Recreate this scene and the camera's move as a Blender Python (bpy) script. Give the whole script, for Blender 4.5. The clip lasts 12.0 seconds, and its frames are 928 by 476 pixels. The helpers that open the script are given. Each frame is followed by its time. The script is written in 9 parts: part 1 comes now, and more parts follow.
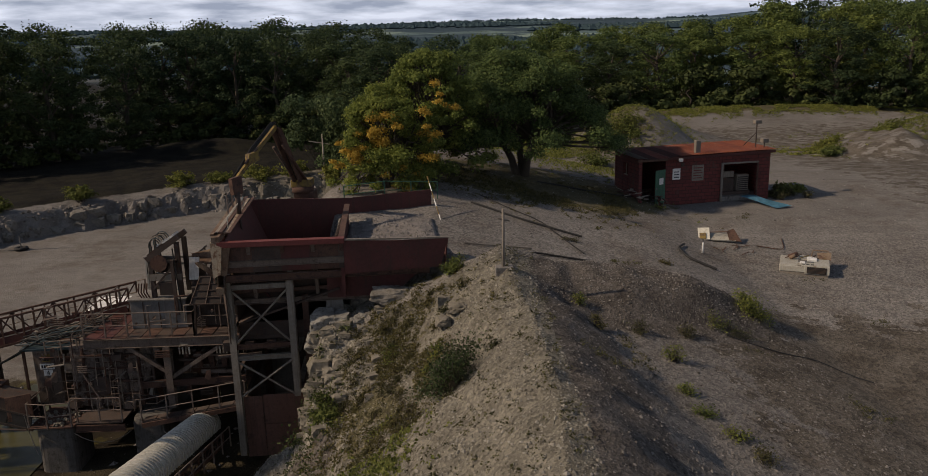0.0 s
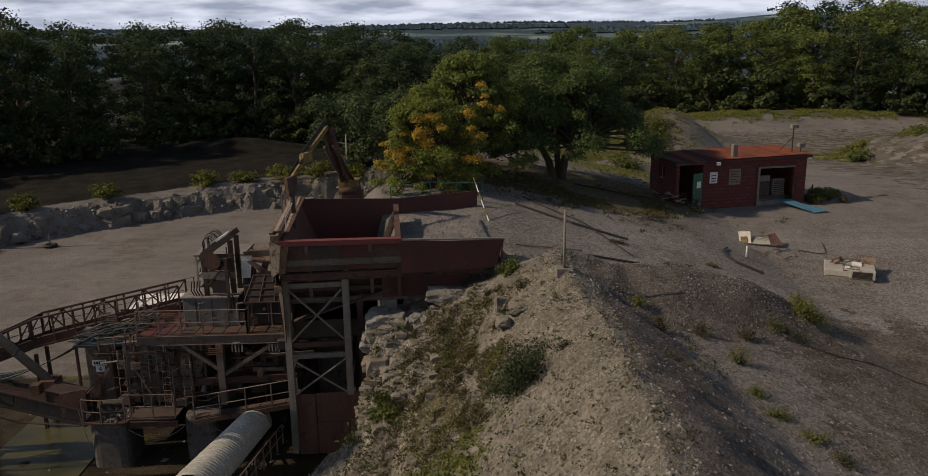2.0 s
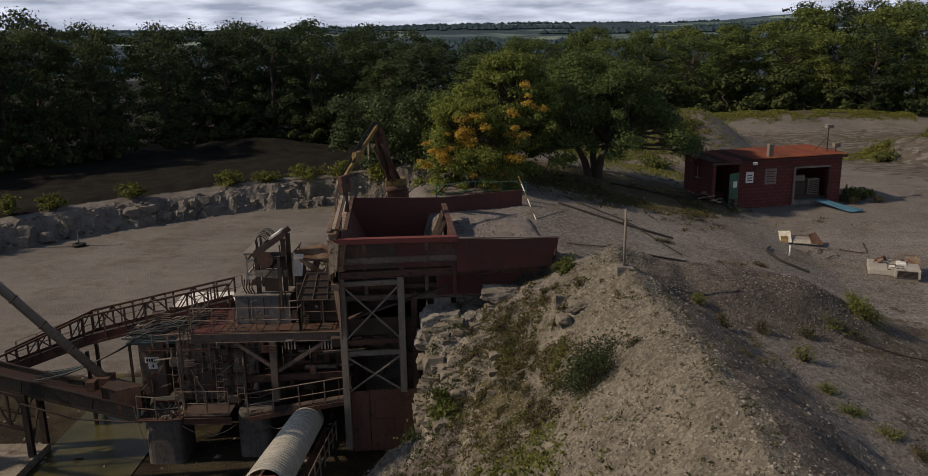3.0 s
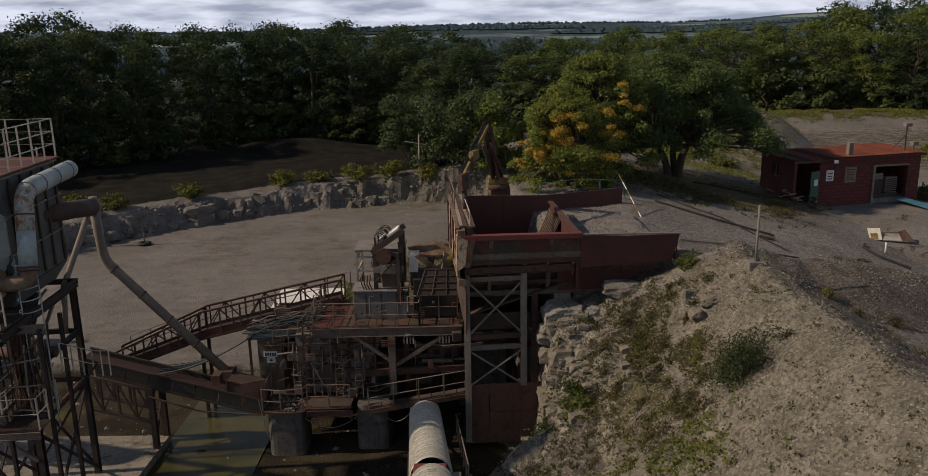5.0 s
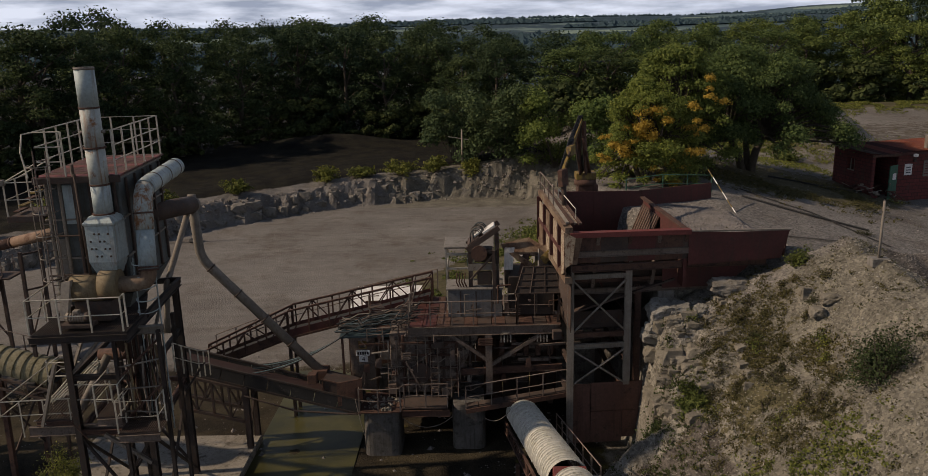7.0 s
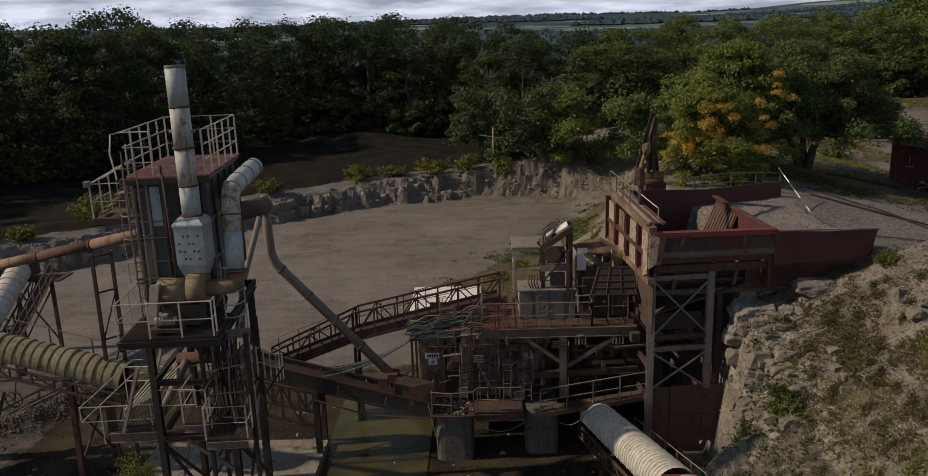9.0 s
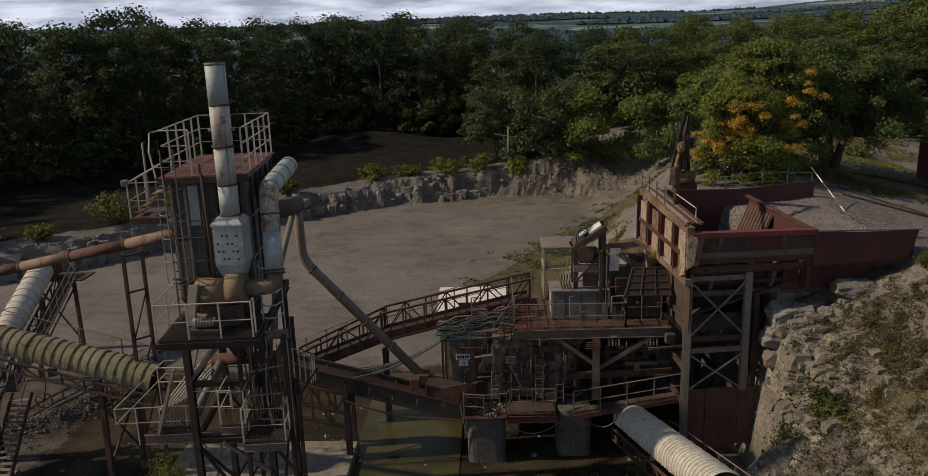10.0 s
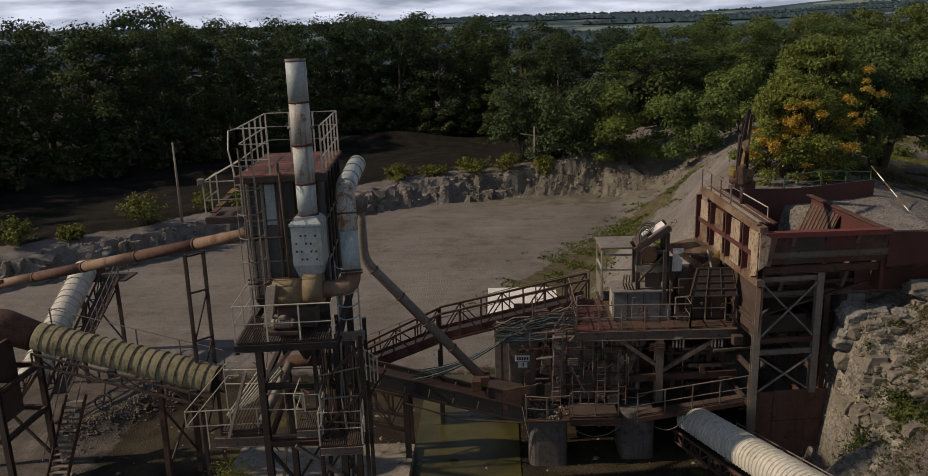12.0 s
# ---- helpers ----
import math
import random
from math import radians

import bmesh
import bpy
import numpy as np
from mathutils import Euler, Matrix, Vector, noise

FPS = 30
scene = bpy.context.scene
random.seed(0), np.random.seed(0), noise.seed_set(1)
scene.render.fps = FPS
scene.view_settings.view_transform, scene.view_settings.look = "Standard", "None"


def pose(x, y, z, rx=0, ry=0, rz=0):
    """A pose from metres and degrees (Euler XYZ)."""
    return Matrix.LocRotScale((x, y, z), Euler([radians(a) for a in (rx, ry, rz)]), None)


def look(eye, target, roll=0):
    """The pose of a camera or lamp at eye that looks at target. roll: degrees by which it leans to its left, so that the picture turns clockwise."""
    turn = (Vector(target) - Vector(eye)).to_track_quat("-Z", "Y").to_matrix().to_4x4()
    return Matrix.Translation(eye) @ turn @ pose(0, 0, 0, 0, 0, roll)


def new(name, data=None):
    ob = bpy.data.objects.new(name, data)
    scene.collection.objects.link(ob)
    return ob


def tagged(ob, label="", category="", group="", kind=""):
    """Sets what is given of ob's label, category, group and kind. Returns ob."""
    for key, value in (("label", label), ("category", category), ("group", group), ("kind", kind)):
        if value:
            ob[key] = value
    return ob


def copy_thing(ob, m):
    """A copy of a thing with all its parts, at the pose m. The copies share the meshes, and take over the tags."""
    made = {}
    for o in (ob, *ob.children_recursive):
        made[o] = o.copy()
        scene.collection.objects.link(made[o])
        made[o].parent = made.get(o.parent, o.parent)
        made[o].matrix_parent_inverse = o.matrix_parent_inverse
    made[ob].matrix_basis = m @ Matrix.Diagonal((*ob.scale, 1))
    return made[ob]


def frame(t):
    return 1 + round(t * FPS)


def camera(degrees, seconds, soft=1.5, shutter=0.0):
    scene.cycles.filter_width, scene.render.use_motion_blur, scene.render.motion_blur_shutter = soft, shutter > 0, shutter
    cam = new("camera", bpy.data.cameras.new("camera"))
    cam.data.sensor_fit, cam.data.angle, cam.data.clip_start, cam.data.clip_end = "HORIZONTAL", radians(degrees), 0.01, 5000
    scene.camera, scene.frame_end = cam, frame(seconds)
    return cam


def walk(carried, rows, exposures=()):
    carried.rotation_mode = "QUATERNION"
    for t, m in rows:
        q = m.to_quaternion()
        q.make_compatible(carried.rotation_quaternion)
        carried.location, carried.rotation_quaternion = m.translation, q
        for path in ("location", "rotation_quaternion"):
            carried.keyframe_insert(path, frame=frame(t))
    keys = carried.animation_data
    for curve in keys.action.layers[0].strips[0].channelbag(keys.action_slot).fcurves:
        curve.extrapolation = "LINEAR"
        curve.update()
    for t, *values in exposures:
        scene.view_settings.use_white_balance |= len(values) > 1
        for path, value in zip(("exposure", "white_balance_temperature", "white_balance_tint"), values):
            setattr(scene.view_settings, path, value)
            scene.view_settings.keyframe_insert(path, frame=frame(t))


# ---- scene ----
cam = camera(60.3, 12.0, soft=0.8)
PATH = [
    (0, (6.083, -0.153, 19.497), (6.101, 1.785, 19.006), -1.4),
    (0.5, (5.865, -0.127, 19.519), (5.882, 1.812, 19.028), -1.3),
    (1, (5.505, -0.161, 19.542), (5.518, 1.778, 19.052), -1.2),
    (1.5, (4.881, -0.249, 19.537), (4.891, 1.690, 19.048), -1.1),
    (2, (4.002, -0.320, 19.559), (4.010, 1.620, 19.072), -0.9),
    (2.5, (3.017, -0.389, 19.562), (3.021, 1.551, 19.076), -0.9),
    (3, (1.911, -0.552, 19.553), (1.910, 1.388, 19.068), -0.9),
    (5, (-2.812, -1.325, 19.666), (-2.836, 0.615, 19.182), -1.1),
    (5.5, (-3.930, -1.262, 19.709), (-3.963, 0.677, 19.220), -1.3),
    (6, (-4.908, -1.070, 19.691), (-4.947, 0.868, 19.200), -1.4),
    (6.5, (-5.841, -0.919, 19.689), (-5.885, 1.018, 19.194), -1.4),
    (7, (-6.667, -0.810, 19.704), (-6.717, 1.127, 19.208), -1.5),
    (9, (-9.585, -0.170, 19.702), (-9.651, 1.766, 19.202), -1.8),
    (9.5, (-10.189, -0.024, 19.709), (-10.260, 1.911, 19.208), -1.8),
    (10, (-10.786, 0.156, 19.670), (-10.863, 2.090, 19.169), -1.8),
    (10.5, (-11.392, 0.334, 19.668), (-11.472, 2.268, 19.167), -1.8),
    (11, (-12.000, 0.529, 19.638), (-12.083, 2.463, 19.136), -1.8),
    (11.5, (-12.602, 0.599, 19.633), (-12.689, 2.533, 19.132), -1.9),
    (12, (-13.200, 0.543, 19.604), (-13.289, 2.478, 19.104), -1.9),
]
walk(cam, [(t, look(eye, target, roll)) for t, eye, target, roll in PATH], [(0, 0.32, 7700, 18), (12, 0.32, 7700, 18)])

# ---- world, sun and exposure ----
SUN_FROM = Vector((-0.92, -0.10, 0.67)).normalized()
world = bpy.data.worlds.new("sky")
scene.world = world
world.use_nodes = True
wn, wl = world.node_tree.nodes, world.node_tree.links
wn.clear()
w_out = wn.new("ShaderNodeOutputWorld")
w_bg = wn.new("ShaderNodeBackground")
w_sky = wn.new("ShaderNodeTexSky")
w_sky.sky_type = "NISHITA"
w_sky.sun_disc = False
w_sky.sun_elevation = math.asin(SUN_FROM.z)
w_sky.sun_rotation = math.atan2(SUN_FROM.x, SUN_FROM.y)
w_sky.air_density, w_sky.dust_density = 1.0, 0.2
w_tc = wn.new("ShaderNodeTexCoord")
w_map = wn.new("ShaderNodeMapping")
w_map.inputs["Scale"].default_value = (3.0, 3.0, 17.0)
w_noise = wn.new("ShaderNodeTexNoise")
w_noise.inputs["Scale"].default_value = 2.2
w_noise.inputs["Detail"].default_value = 9.0
w_noise.inputs["Roughness"].default_value = 0.58
w_ramp = wn.new("ShaderNodeValToRGB")
w_ramp.color_ramp.elements[0].position, w_ramp.color_ramp.elements[0].color = 0.44, (0, 0, 0, 1)
w_ramp.color_ramp.elements[1].position, w_ramp.color_ramp.elements[1].color = 0.62, (1, 1, 1, 1)
w_noise2 = wn.new("ShaderNodeTexNoise")
w_noise2.inputs["Scale"].default_value = 3.7
w_noise2.inputs["Detail"].default_value = 7.0
w_cl = wn.new("ShaderNodeValToRGB")
w_cl.color_ramp.elements[0].position, w_cl.color_ramp.elements[0].color = 0.38, (3.9, 5.2, 7.5, 1)
w_cl.color_ramp.elements[1].position, w_cl.color_ramp.elements[1].color = 0.62, (9.0, 11.1, 14.4, 1)
w_mix = wn.new("ShaderNodeMix")
w_mix.data_type = "RGBA"
wl.new(w_tc.outputs["Generated"], w_map.inputs["Vector"])
wl.new(w_map.outputs["Vector"], w_noise.inputs["Vector"])
wl.new(w_map.outputs["Vector"], w_noise2.inputs["Vector"])
w_sep = wn.new("ShaderNodeSeparateXYZ")
w_rng = wn.new("ShaderNodeMapRange")
w_rng.inputs["From Min"].default_value, w_rng.inputs["From Max"].default_value = 0.0, 0.45
w_rng.inputs["To Min"].default_value, w_rng.inputs["To Max"].default_value = 0.32, -0.10
w_add = wn.new("ShaderNodeMath")
wl.new(w_tc.outputs["Generated"], w_sep.inputs["Vector"])
wl.new(w_sep.outputs["Z"], w_rng.inputs["Value"])
wl.new(w_noise.outputs["Fac"], w_add.inputs[0])
wl.new(w_rng.outputs["Result"], w_add.inputs[1])
wl.new(w_add.outputs[0], w_ramp.inputs["Fac"])
wl.new(w_noise2.outputs["Fac"], w_cl.inputs["Fac"])
wl.new(w_ramp.outputs["Color"], w_mix.inputs["Factor"])
wl.new(w_sky.outputs["Color"], w_mix.inputs["A"])
wl.new(w_cl.outputs["Color"], w_mix.inputs["B"])
wl.new(w_mix.outputs["Result"], w_bg.inputs["Color"])
wl.new(w_bg.outputs["Background"], w_out.inputs["Surface"])
w_bg.inputs["Strength"].default_value = 0.058

sun_data = bpy.data.lights.new("sun", "SUN")
sun_data.energy, sun_data.angle, sun_data.color = 2.7, radians(1.0), (1.0, 0.91, 0.77)
sun = new("sun", sun_data)
sun.matrix_world = look((0, 0, 60), Vector((0, 0, 60)) - SUN_FROM)


# ---- materials ----
def node_mat(name):
    m = bpy.data.materials.new(name)
    m.use_nodes = True
    nt = m.node_tree
    return m, nt.nodes, nt.links, nt.nodes["Principled BSDF"]


def noise_node(n, l, vec, scale, detail=4.0, rough=0.6):
    t = n.new("ShaderNodeTexNoise")
    t.inputs["Scale"].default_value, t.inputs["Detail"].default_value, t.inputs["Roughness"].default_value = scale, detail, rough
    if vec is not None:
        l.new(vec, t.inputs["Vector"])
    return t.outputs["Fac"]


def ramp(n, l, fac, lo, hi, c0=(0, 0, 0, 1), c1=(1, 1, 1, 1)):
    r = n.new("ShaderNodeValToRGB")
    r.color_ramp.elements[0].position, r.color_ramp.elements[0].color = lo, c0
    r.color_ramp.elements[1].position, r.color_ramp.elements[1].color = hi, c1
    l.new(fac, r.inputs["Fac"])
    return r.outputs["Color"]


def mixc(n, l, fac, a, b, mode="MIX"):
    m = n.new("ShaderNodeMix")
    m.data_type, m.blend_type = "RGBA", mode
    for sock, v in ((m.inputs["Factor"], fac), (m.inputs["A"], a), (m.inputs["B"], b)):
        if isinstance(v, (tuple, list)):
            sock.default_value = (*v, 1) if len(v) == 3 else v
        elif isinstance(v, (int, float)):
            sock.default_value = v
        else:
            l.new(v, sock)
    return m.outputs["Result"]


def bump(n, l, fac, strength, dist, bsdf):
    b = n.new("ShaderNodeBump")
    b.inputs["Strength"].default_value, b.inputs["Distance"].default_value = strength, dist
    l.new(fac, b.inputs["Height"])
    l.new(b.outputs["Normal"], bsdf.inputs["Normal"])
    return b


def obj_coord(n):
    return n.new("ShaderNodeTexCoord").outputs["Object"]


def weathered(name, base, second, wear, rough=0.7, metal=0.0, scale=1.0, wear_at=0.58, streak=0.0, bumps=0.3, spec=0.3):
    """Painted or bare surface: base and second colours in patches, wear (rust, dirt) in spots and, with streak, in runs down the side."""
    m, n, l, b = node_mat(name)
    v = obj_coord(n)
    big = ramp(n, l, noise_node(n, l, v, 0.7 * scale, 5), 0.35, 0.68)
    c = mixc(n, l, big, base, second)
    fine = ramp(n, l, noise_node(n, l, v, 9.0 * scale, 6, 0.7), 0.3, 0.7, (0.72, 0.72, 0.72, 1), (1.12, 1.12, 1.12, 1))
    c = mixc(n, l, 0.8, c, fine, "MULTIPLY")
    spots = ramp(n, l, noise_node(n, l, v, 2.6 * scale, 8, 0.72), wear_at, wear_at + 0.12)
    c = mixc(n, l, spots, c, wear)
    if streak:
        mp = n.new("ShaderNodeMapping")
        mp.inputs["Scale"].default_value = (6.0 * scale, 6.0 * scale, 0.35 * scale)
        l.new(v, mp.inputs["Vector"])
        runs = ramp(n, l, noise_node(n, l, mp.outputs["Vector"], 1.6, 5, 0.65), 0.52, 0.70, (0, 0, 0, 1), (streak, streak, streak, 1))
        c = mixc(n, l, runs, c, wear)
    l.new(c, b.inputs["Base Color"])
    b.inputs["Roughness"].default_value, b.inputs["Metallic"].default_value = rough, metal
    b.inputs["Specular IOR Level"].default_value = spec
    bump(n, l, noise_node(n, l, v, 16.0 * scale, 6, 0.7), bumps, 0.02, b)
    return m


def leaf_mat(name, dark, light, autumn=None, share=0.0, through_light=0.25):
    m, n, l, b = node_mat(name)
    geo = n.new("ShaderNodeNewGeometry")
    info = n.new("ShaderNodeObjectInfo")
    c = mixc(n, l, geo.outputs["Random Per Island"], dark, light)
    tint = ramp(n, l, info.outputs["Random"], 0.0, 1.0, (0.66, 0.78, 0.80, 1), (1.26, 1.22, 0.98, 1))
    c = mixc(n, l, 1.0, c, tint, "MULTIPLY")
    if autumn:
        v = obj_coord(n)
        spot = ramp(n, l, noise_node(n, l, v, 0.32, 3), share, share + 0.06)
        c = mixc(n, l, spot, c, autumn)
    l.new(c, b.inputs["Base Color"])
    b.inputs["Roughness"].default_value = 0.75
    b.inputs["Specular IOR Level"].default_value = 0.15
    tr = n.new("ShaderNodeBsdfTranslucent")
    l.new(c, tr.inputs["Color"])
    mx = n.new("ShaderNodeMixShader")
    mx.inputs["Fac"].default_value = through_light
    l.new(b.outputs["BSDF"], mx.inputs[1])
    l.new(tr.outputs["BSDF"], mx.inputs[2])
    l.new(mx.outputs["Shader"], n["Material Output"].inputs["Surface"])
    return m


def ground_mat():
    m, n, l, b = node_mat("ground_gravel")
    v = obj_coord(n)

    def attr(name):
        a = n.new("ShaderNodeAttribute")
        a.attribute_name = name
        return a.outputs["Fac"]
    yard = mixc(n, l, ramp(n, l, noise_node(n, l, v, 0.11, 6), 0.35, 0.65), (0.132, 0.122, 0.112), (0.182, 0.171, 0.158))
    yard = mixc(n, l, ramp(n, l, noise_node(n, l, v, 0.32, 8, 0.72), 0.50, 0.70), yard, (0.104, 0.088, 0.073))
    mp = n.new("ShaderNodeMapping")
    mp.inputs["Rotation"].default_value = (0, 0, 0.5)
    mp.inputs["Scale"].default_value = (0.30, 0.75, 1.0)
    l.new(v, mp.inputs["Vector"])
    warp = n.new("ShaderNodeTexNoise")
    warp.inputs["Scale"].default_value, warp.inputs["Detail"].default_value, warp.inputs["Distortion"].default_value = 1.0, 6.0, 1.6
    l.new(mp.outputs["Vector"], warp.inputs["Vector"])
    yard = mixc(n, l, 0.3, yard, ramp(n, l, warp.outputs["Fac"], 0.38, 0.62, (0.80, 0.79, 0.78, 1), (1.18, 1.17, 1.16, 1)), "MULTIPLY")
    sand = mixc(n, l, ramp(n, l, noise_node(n, l, v, 0.8, 7, 0.65), 0.35, 0.65), (0.094, 0.087, 0.070), (0.168, 0.155, 0.127))
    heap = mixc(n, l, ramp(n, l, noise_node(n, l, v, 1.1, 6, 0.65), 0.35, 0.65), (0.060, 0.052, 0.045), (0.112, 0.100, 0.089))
    grass = mixc(n, l, ramp(n, l, noise_node(n, l, v, 1.7, 6, 0.7), 0.35, 0.65), (0.054, 0.050, 0.029), (0.110, 0.096, 0.056))
    plots = n.new("ShaderNodeTexVoronoi")
    plots.inputs["Scale"].default_value = 0.0045
    l.new(v, plots.inputs["Vector"])
    # distance haze is mixed into these field and wood colours as blue
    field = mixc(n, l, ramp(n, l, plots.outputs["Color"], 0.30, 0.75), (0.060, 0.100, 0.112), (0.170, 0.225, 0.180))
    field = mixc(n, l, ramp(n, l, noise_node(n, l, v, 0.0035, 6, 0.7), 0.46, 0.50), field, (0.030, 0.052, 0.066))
    wet = mixc(n, l, ramp(n, l, noise_node(n, l, v, 0.4, 5), 0.4, 0.6), (0.022, 0.018, 0.013), (0.050, 0.041, 0.026))
    wet = mixc(n, l, ramp(n, l, noise_node(n, l, v, 0.33, 4, 0.6), 0.60, 0.68), wet, (0.085, 0.074, 0.022))
    spots = ramp(n, l, noise_node(n, l, v, 1.9, 5, 0.7), 0.66, 0.71)
    yard = mixc(n, l, spots, yard, (0.075, 0.066, 0.046))
    tracks = n.new("ShaderNodeMapping")
    tracks.inputs["Rotation"].default_value = (0, 0, 0.95)
    tracks.inputs["Scale"].default_value = (0.05, 1.6, 1.0)
    l.new(v, tracks.inputs["Vector"])
    ruts = ramp(n, l, noise_node(n, l, tracks.outputs["Vector"], 1.0, 4, 0.6), 0.40, 0.62, (0.86, 0.86, 0.86, 1), (1.10, 1.10, 1.10, 1))
    yard = mixc(n, l, 0.35, yard, ruts, "MULTIPLY")
    pale = n.new("ShaderNodeTexVoronoi")
    pale.inputs["Scale"].default_value = 3.2
    l.new(v, pale.inputs["Vector"])
    yard = mixc(n, l, ramp(n, l, pale.outputs["Distance"], 0.05, 0.11, (1, 1, 1, 1), (0, 0, 0, 1)), yard, (0.27, 0.25, 0.23))

    def masked(name, spread=0.35):
        a = attr(name)
        nz = noise_node(n, l, v, 0.9, 6, 0.7)
        s = n.new("ShaderNodeMath")
        s.operation = "MULTIPLY_ADD"
        l.new(nz, s.inputs[0])
        s.inputs[1].default_value = spread * 2
        l.new(a, s.inputs[2])
        return ramp(n, l, s.outputs[0], 0.5 + spread * 0.8, 0.5 + spread * 1.2)
    c = mixc(n, l, masked("sand"), yard, sand)
    rubble = mixc(n, l, ramp(n, l, noise_node(n, l, v, 1.6, 8, 0.75), 0.38, 0.62), (0.115, 0.104, 0.084), (0.235, 0.220, 0.188))
    c = mixc(n, l, masked("rubble"), c, rubble)
    # darker brown tone for the right of the yard
    brown_yard = mixc(n, l, ramp(n, l, noise_node(n, l, v, 0.7, 7, 0.7), 0.38, 0.62), (0.064, 0.054, 0.043), (0.122, 0.108, 0.090))
    c = mixc(n, l, masked("brown_yard", 0.6), c, brown_yard)
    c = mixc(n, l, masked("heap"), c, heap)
    c = mixc(n, l, masked("wet"), c, wet)
    # tree shade at the wood's foot, painted as near-black ground
    c = mixc(n, l, masked("wood_shade"), c, mixc(n, l, ramp(n, l, noise_node(n, l, v, 0.5, 5), 0.4, 0.6), (0.007, 0.0065, 0.006), (0.017, 0.016, 0.011)))
    c = mixc(n, l, masked("grass", 0.6), c, grass)
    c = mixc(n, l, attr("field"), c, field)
    peb = n.new("ShaderNodeTexVoronoi")
    peb.inputs["Scale"].default_value = 11.0
    l.new(v, peb.inputs["Vector"])
    grit = attr("grit")
    c = mixc(n, l, grit, c, ramp(n, l, peb.outputs["Color"], 0.1, 0.9, (0.55, 0.55, 0.56, 1), (1.52, 1.50, 1.46, 1)), "MULTIPLY")
    fine = noise_node(n, l, v, 22.0, 5, 0.75)
    c = mixc(n, l, 0.65, c, ramp(n, l, fine, 0.3, 0.7, (0.66, 0.66, 0.66, 1), (1.32, 1.32, 1.32, 1)), "MULTIPLY")
    l.new(c, b.inputs["Base Color"])
    b.inputs["Roughness"].default_value = 0.95
    b.inputs["Specular IOR Level"].default_value = 0.1
    add = n.new("ShaderNodeMath")
    l.new(fine, add.inputs[0])
    l.new(peb.outputs["Distance"], add.inputs[1])
    bump(n, l, add.outputs[0], 0.55, 0.06, b)
    return m


RUST_RED = weathered("red_oxide_steel", (0.098, 0.030, 0.026), (0.068, 0.026, 0.022), (0.05, 0.030, 0.023), 0.75, 0.0, 1.0, 0.60, 0.7)
RED_EDGE = weathered("worn_red_paint", (0.17, 0.042, 0.035), (0.13, 0.035, 0.03), (0.09, 0.04, 0.03), 0.7)
RUST = weathered("rusted_steel", (0.080, 0.042, 0.031), (0.122, 0.068, 0.048), (0.042, 0.026, 0.021), 0.85, 0.1, 1.4, 0.52, 0.6)
DARK_STEEL = weathered("dark_dirty_steel", (0.051, 0.038, 0.032), (0.086, 0.063, 0.052), (0.088, 0.044, 0.028), 0.8, 0.1, 1.5, 0.55, 0.4)
SOOT_STEEL = weathered("blackened_steel", (0.030, 0.024, 0.021), (0.052, 0.042, 0.036), (0.072, 0.036, 0.024), 0.8, 0.1, 1.6, 0.58, 0.5)
CASING = weathered("grey_green_casing", (0.060, 0.069, 0.067), (0.098, 0.110, 0.106), (0.055, 0.042, 0.033), 0.75, 0.0, 1.0, 0.54, 0.8)
GREY_STEEL = weathered("dusty_grey_steel", (0.160, 0.138, 0.113), (0.225, 0.198, 0.165), (0.085, 0.058, 0.042), 0.75, 0.0, 1.0, 0.60, 0.6)
GALV = weathered("pale_galvanised_steel", (0.275, 0.335, 0.335), (0.36, 0.415, 0.405), (0.17, 0.10, 0.055), 0.6, 0.1, 0.9, 0.63, 0.6)
PIPE_RUST = weathered("pale_pipe_with_rust", (0.32, 0.355, 0.335), (0.40, 0.425, 0.39), (0.22, 0.10, 0.042), 0.65, 0.05, 0.9, 0.56, 0.95)
RAIL = weathered("faded_cream_rail_paint", (0.40, 0.37, 0.30), (0.50, 0.46, 0.37), (0.16, 0.08, 0.04), 0.65, 0.0, 1.0, 0.60)
RAIL_DARK = weathered("rusty_rail", (0.14, 0.10, 0.08), (0.20, 0.16, 0.13), (0.07, 0.04, 0.03), 0.7)
COVER = weathered("corrugated_cover_white", (0.44, 0.425, 0.36), (0.54, 0.52, 0.455), (0.19, 0.175, 0.13), 0.6, 0.0, 0.8, 0.62, 0.6)
COVER_MOSS = weathered("corrugated_cover_mossy", (0.20, 0.175, 0.105), (0.285, 0.25, 0.16), (0.082, 0.075, 0.036), 0.8, 0.0, 0.9, 0.53, 0.8)
CONCRETE = weathered("stained_concrete", (0.165, 0.152, 0.135), (0.225, 0.21, 0.19), (0.085, 0.075, 0.064), 0.9, 0.0, 1.1, 0.53, 0.7, 0.6)
SLAB = weathered("dirty_slab_concrete", (0.185, 0.165, 0.135), (0.27, 0.245, 0.205), (0.085, 0.073, 0.055), 0.92, 0.0, 0.9, 0.52, 0.3, 0.6)
PIER = weathered("damp_pier_concrete", (0.095, 0.087, 0.078), (0.14, 0.13, 0.117), (0.05, 0.044, 0.037), 0.92, 0.0, 1.0, 0.52, 0.9, 0.7)
DUSTY = weathered("dusty_brown_steel", (0.124, 0.092, 0.074), (0.168, 0.132, 0.107), (0.06, 0.042, 0.032), 0.85, 0.0, 1.4, 0.54, 0.6)
TAN_RUST = weathered("peeling_tan_paint", (0.135, 0.078, 0.048), (0.23, 0.175, 0.122), (0.080, 0.043, 0.028), 0.8, 0.0, 1.4, 0.52, 0.6)
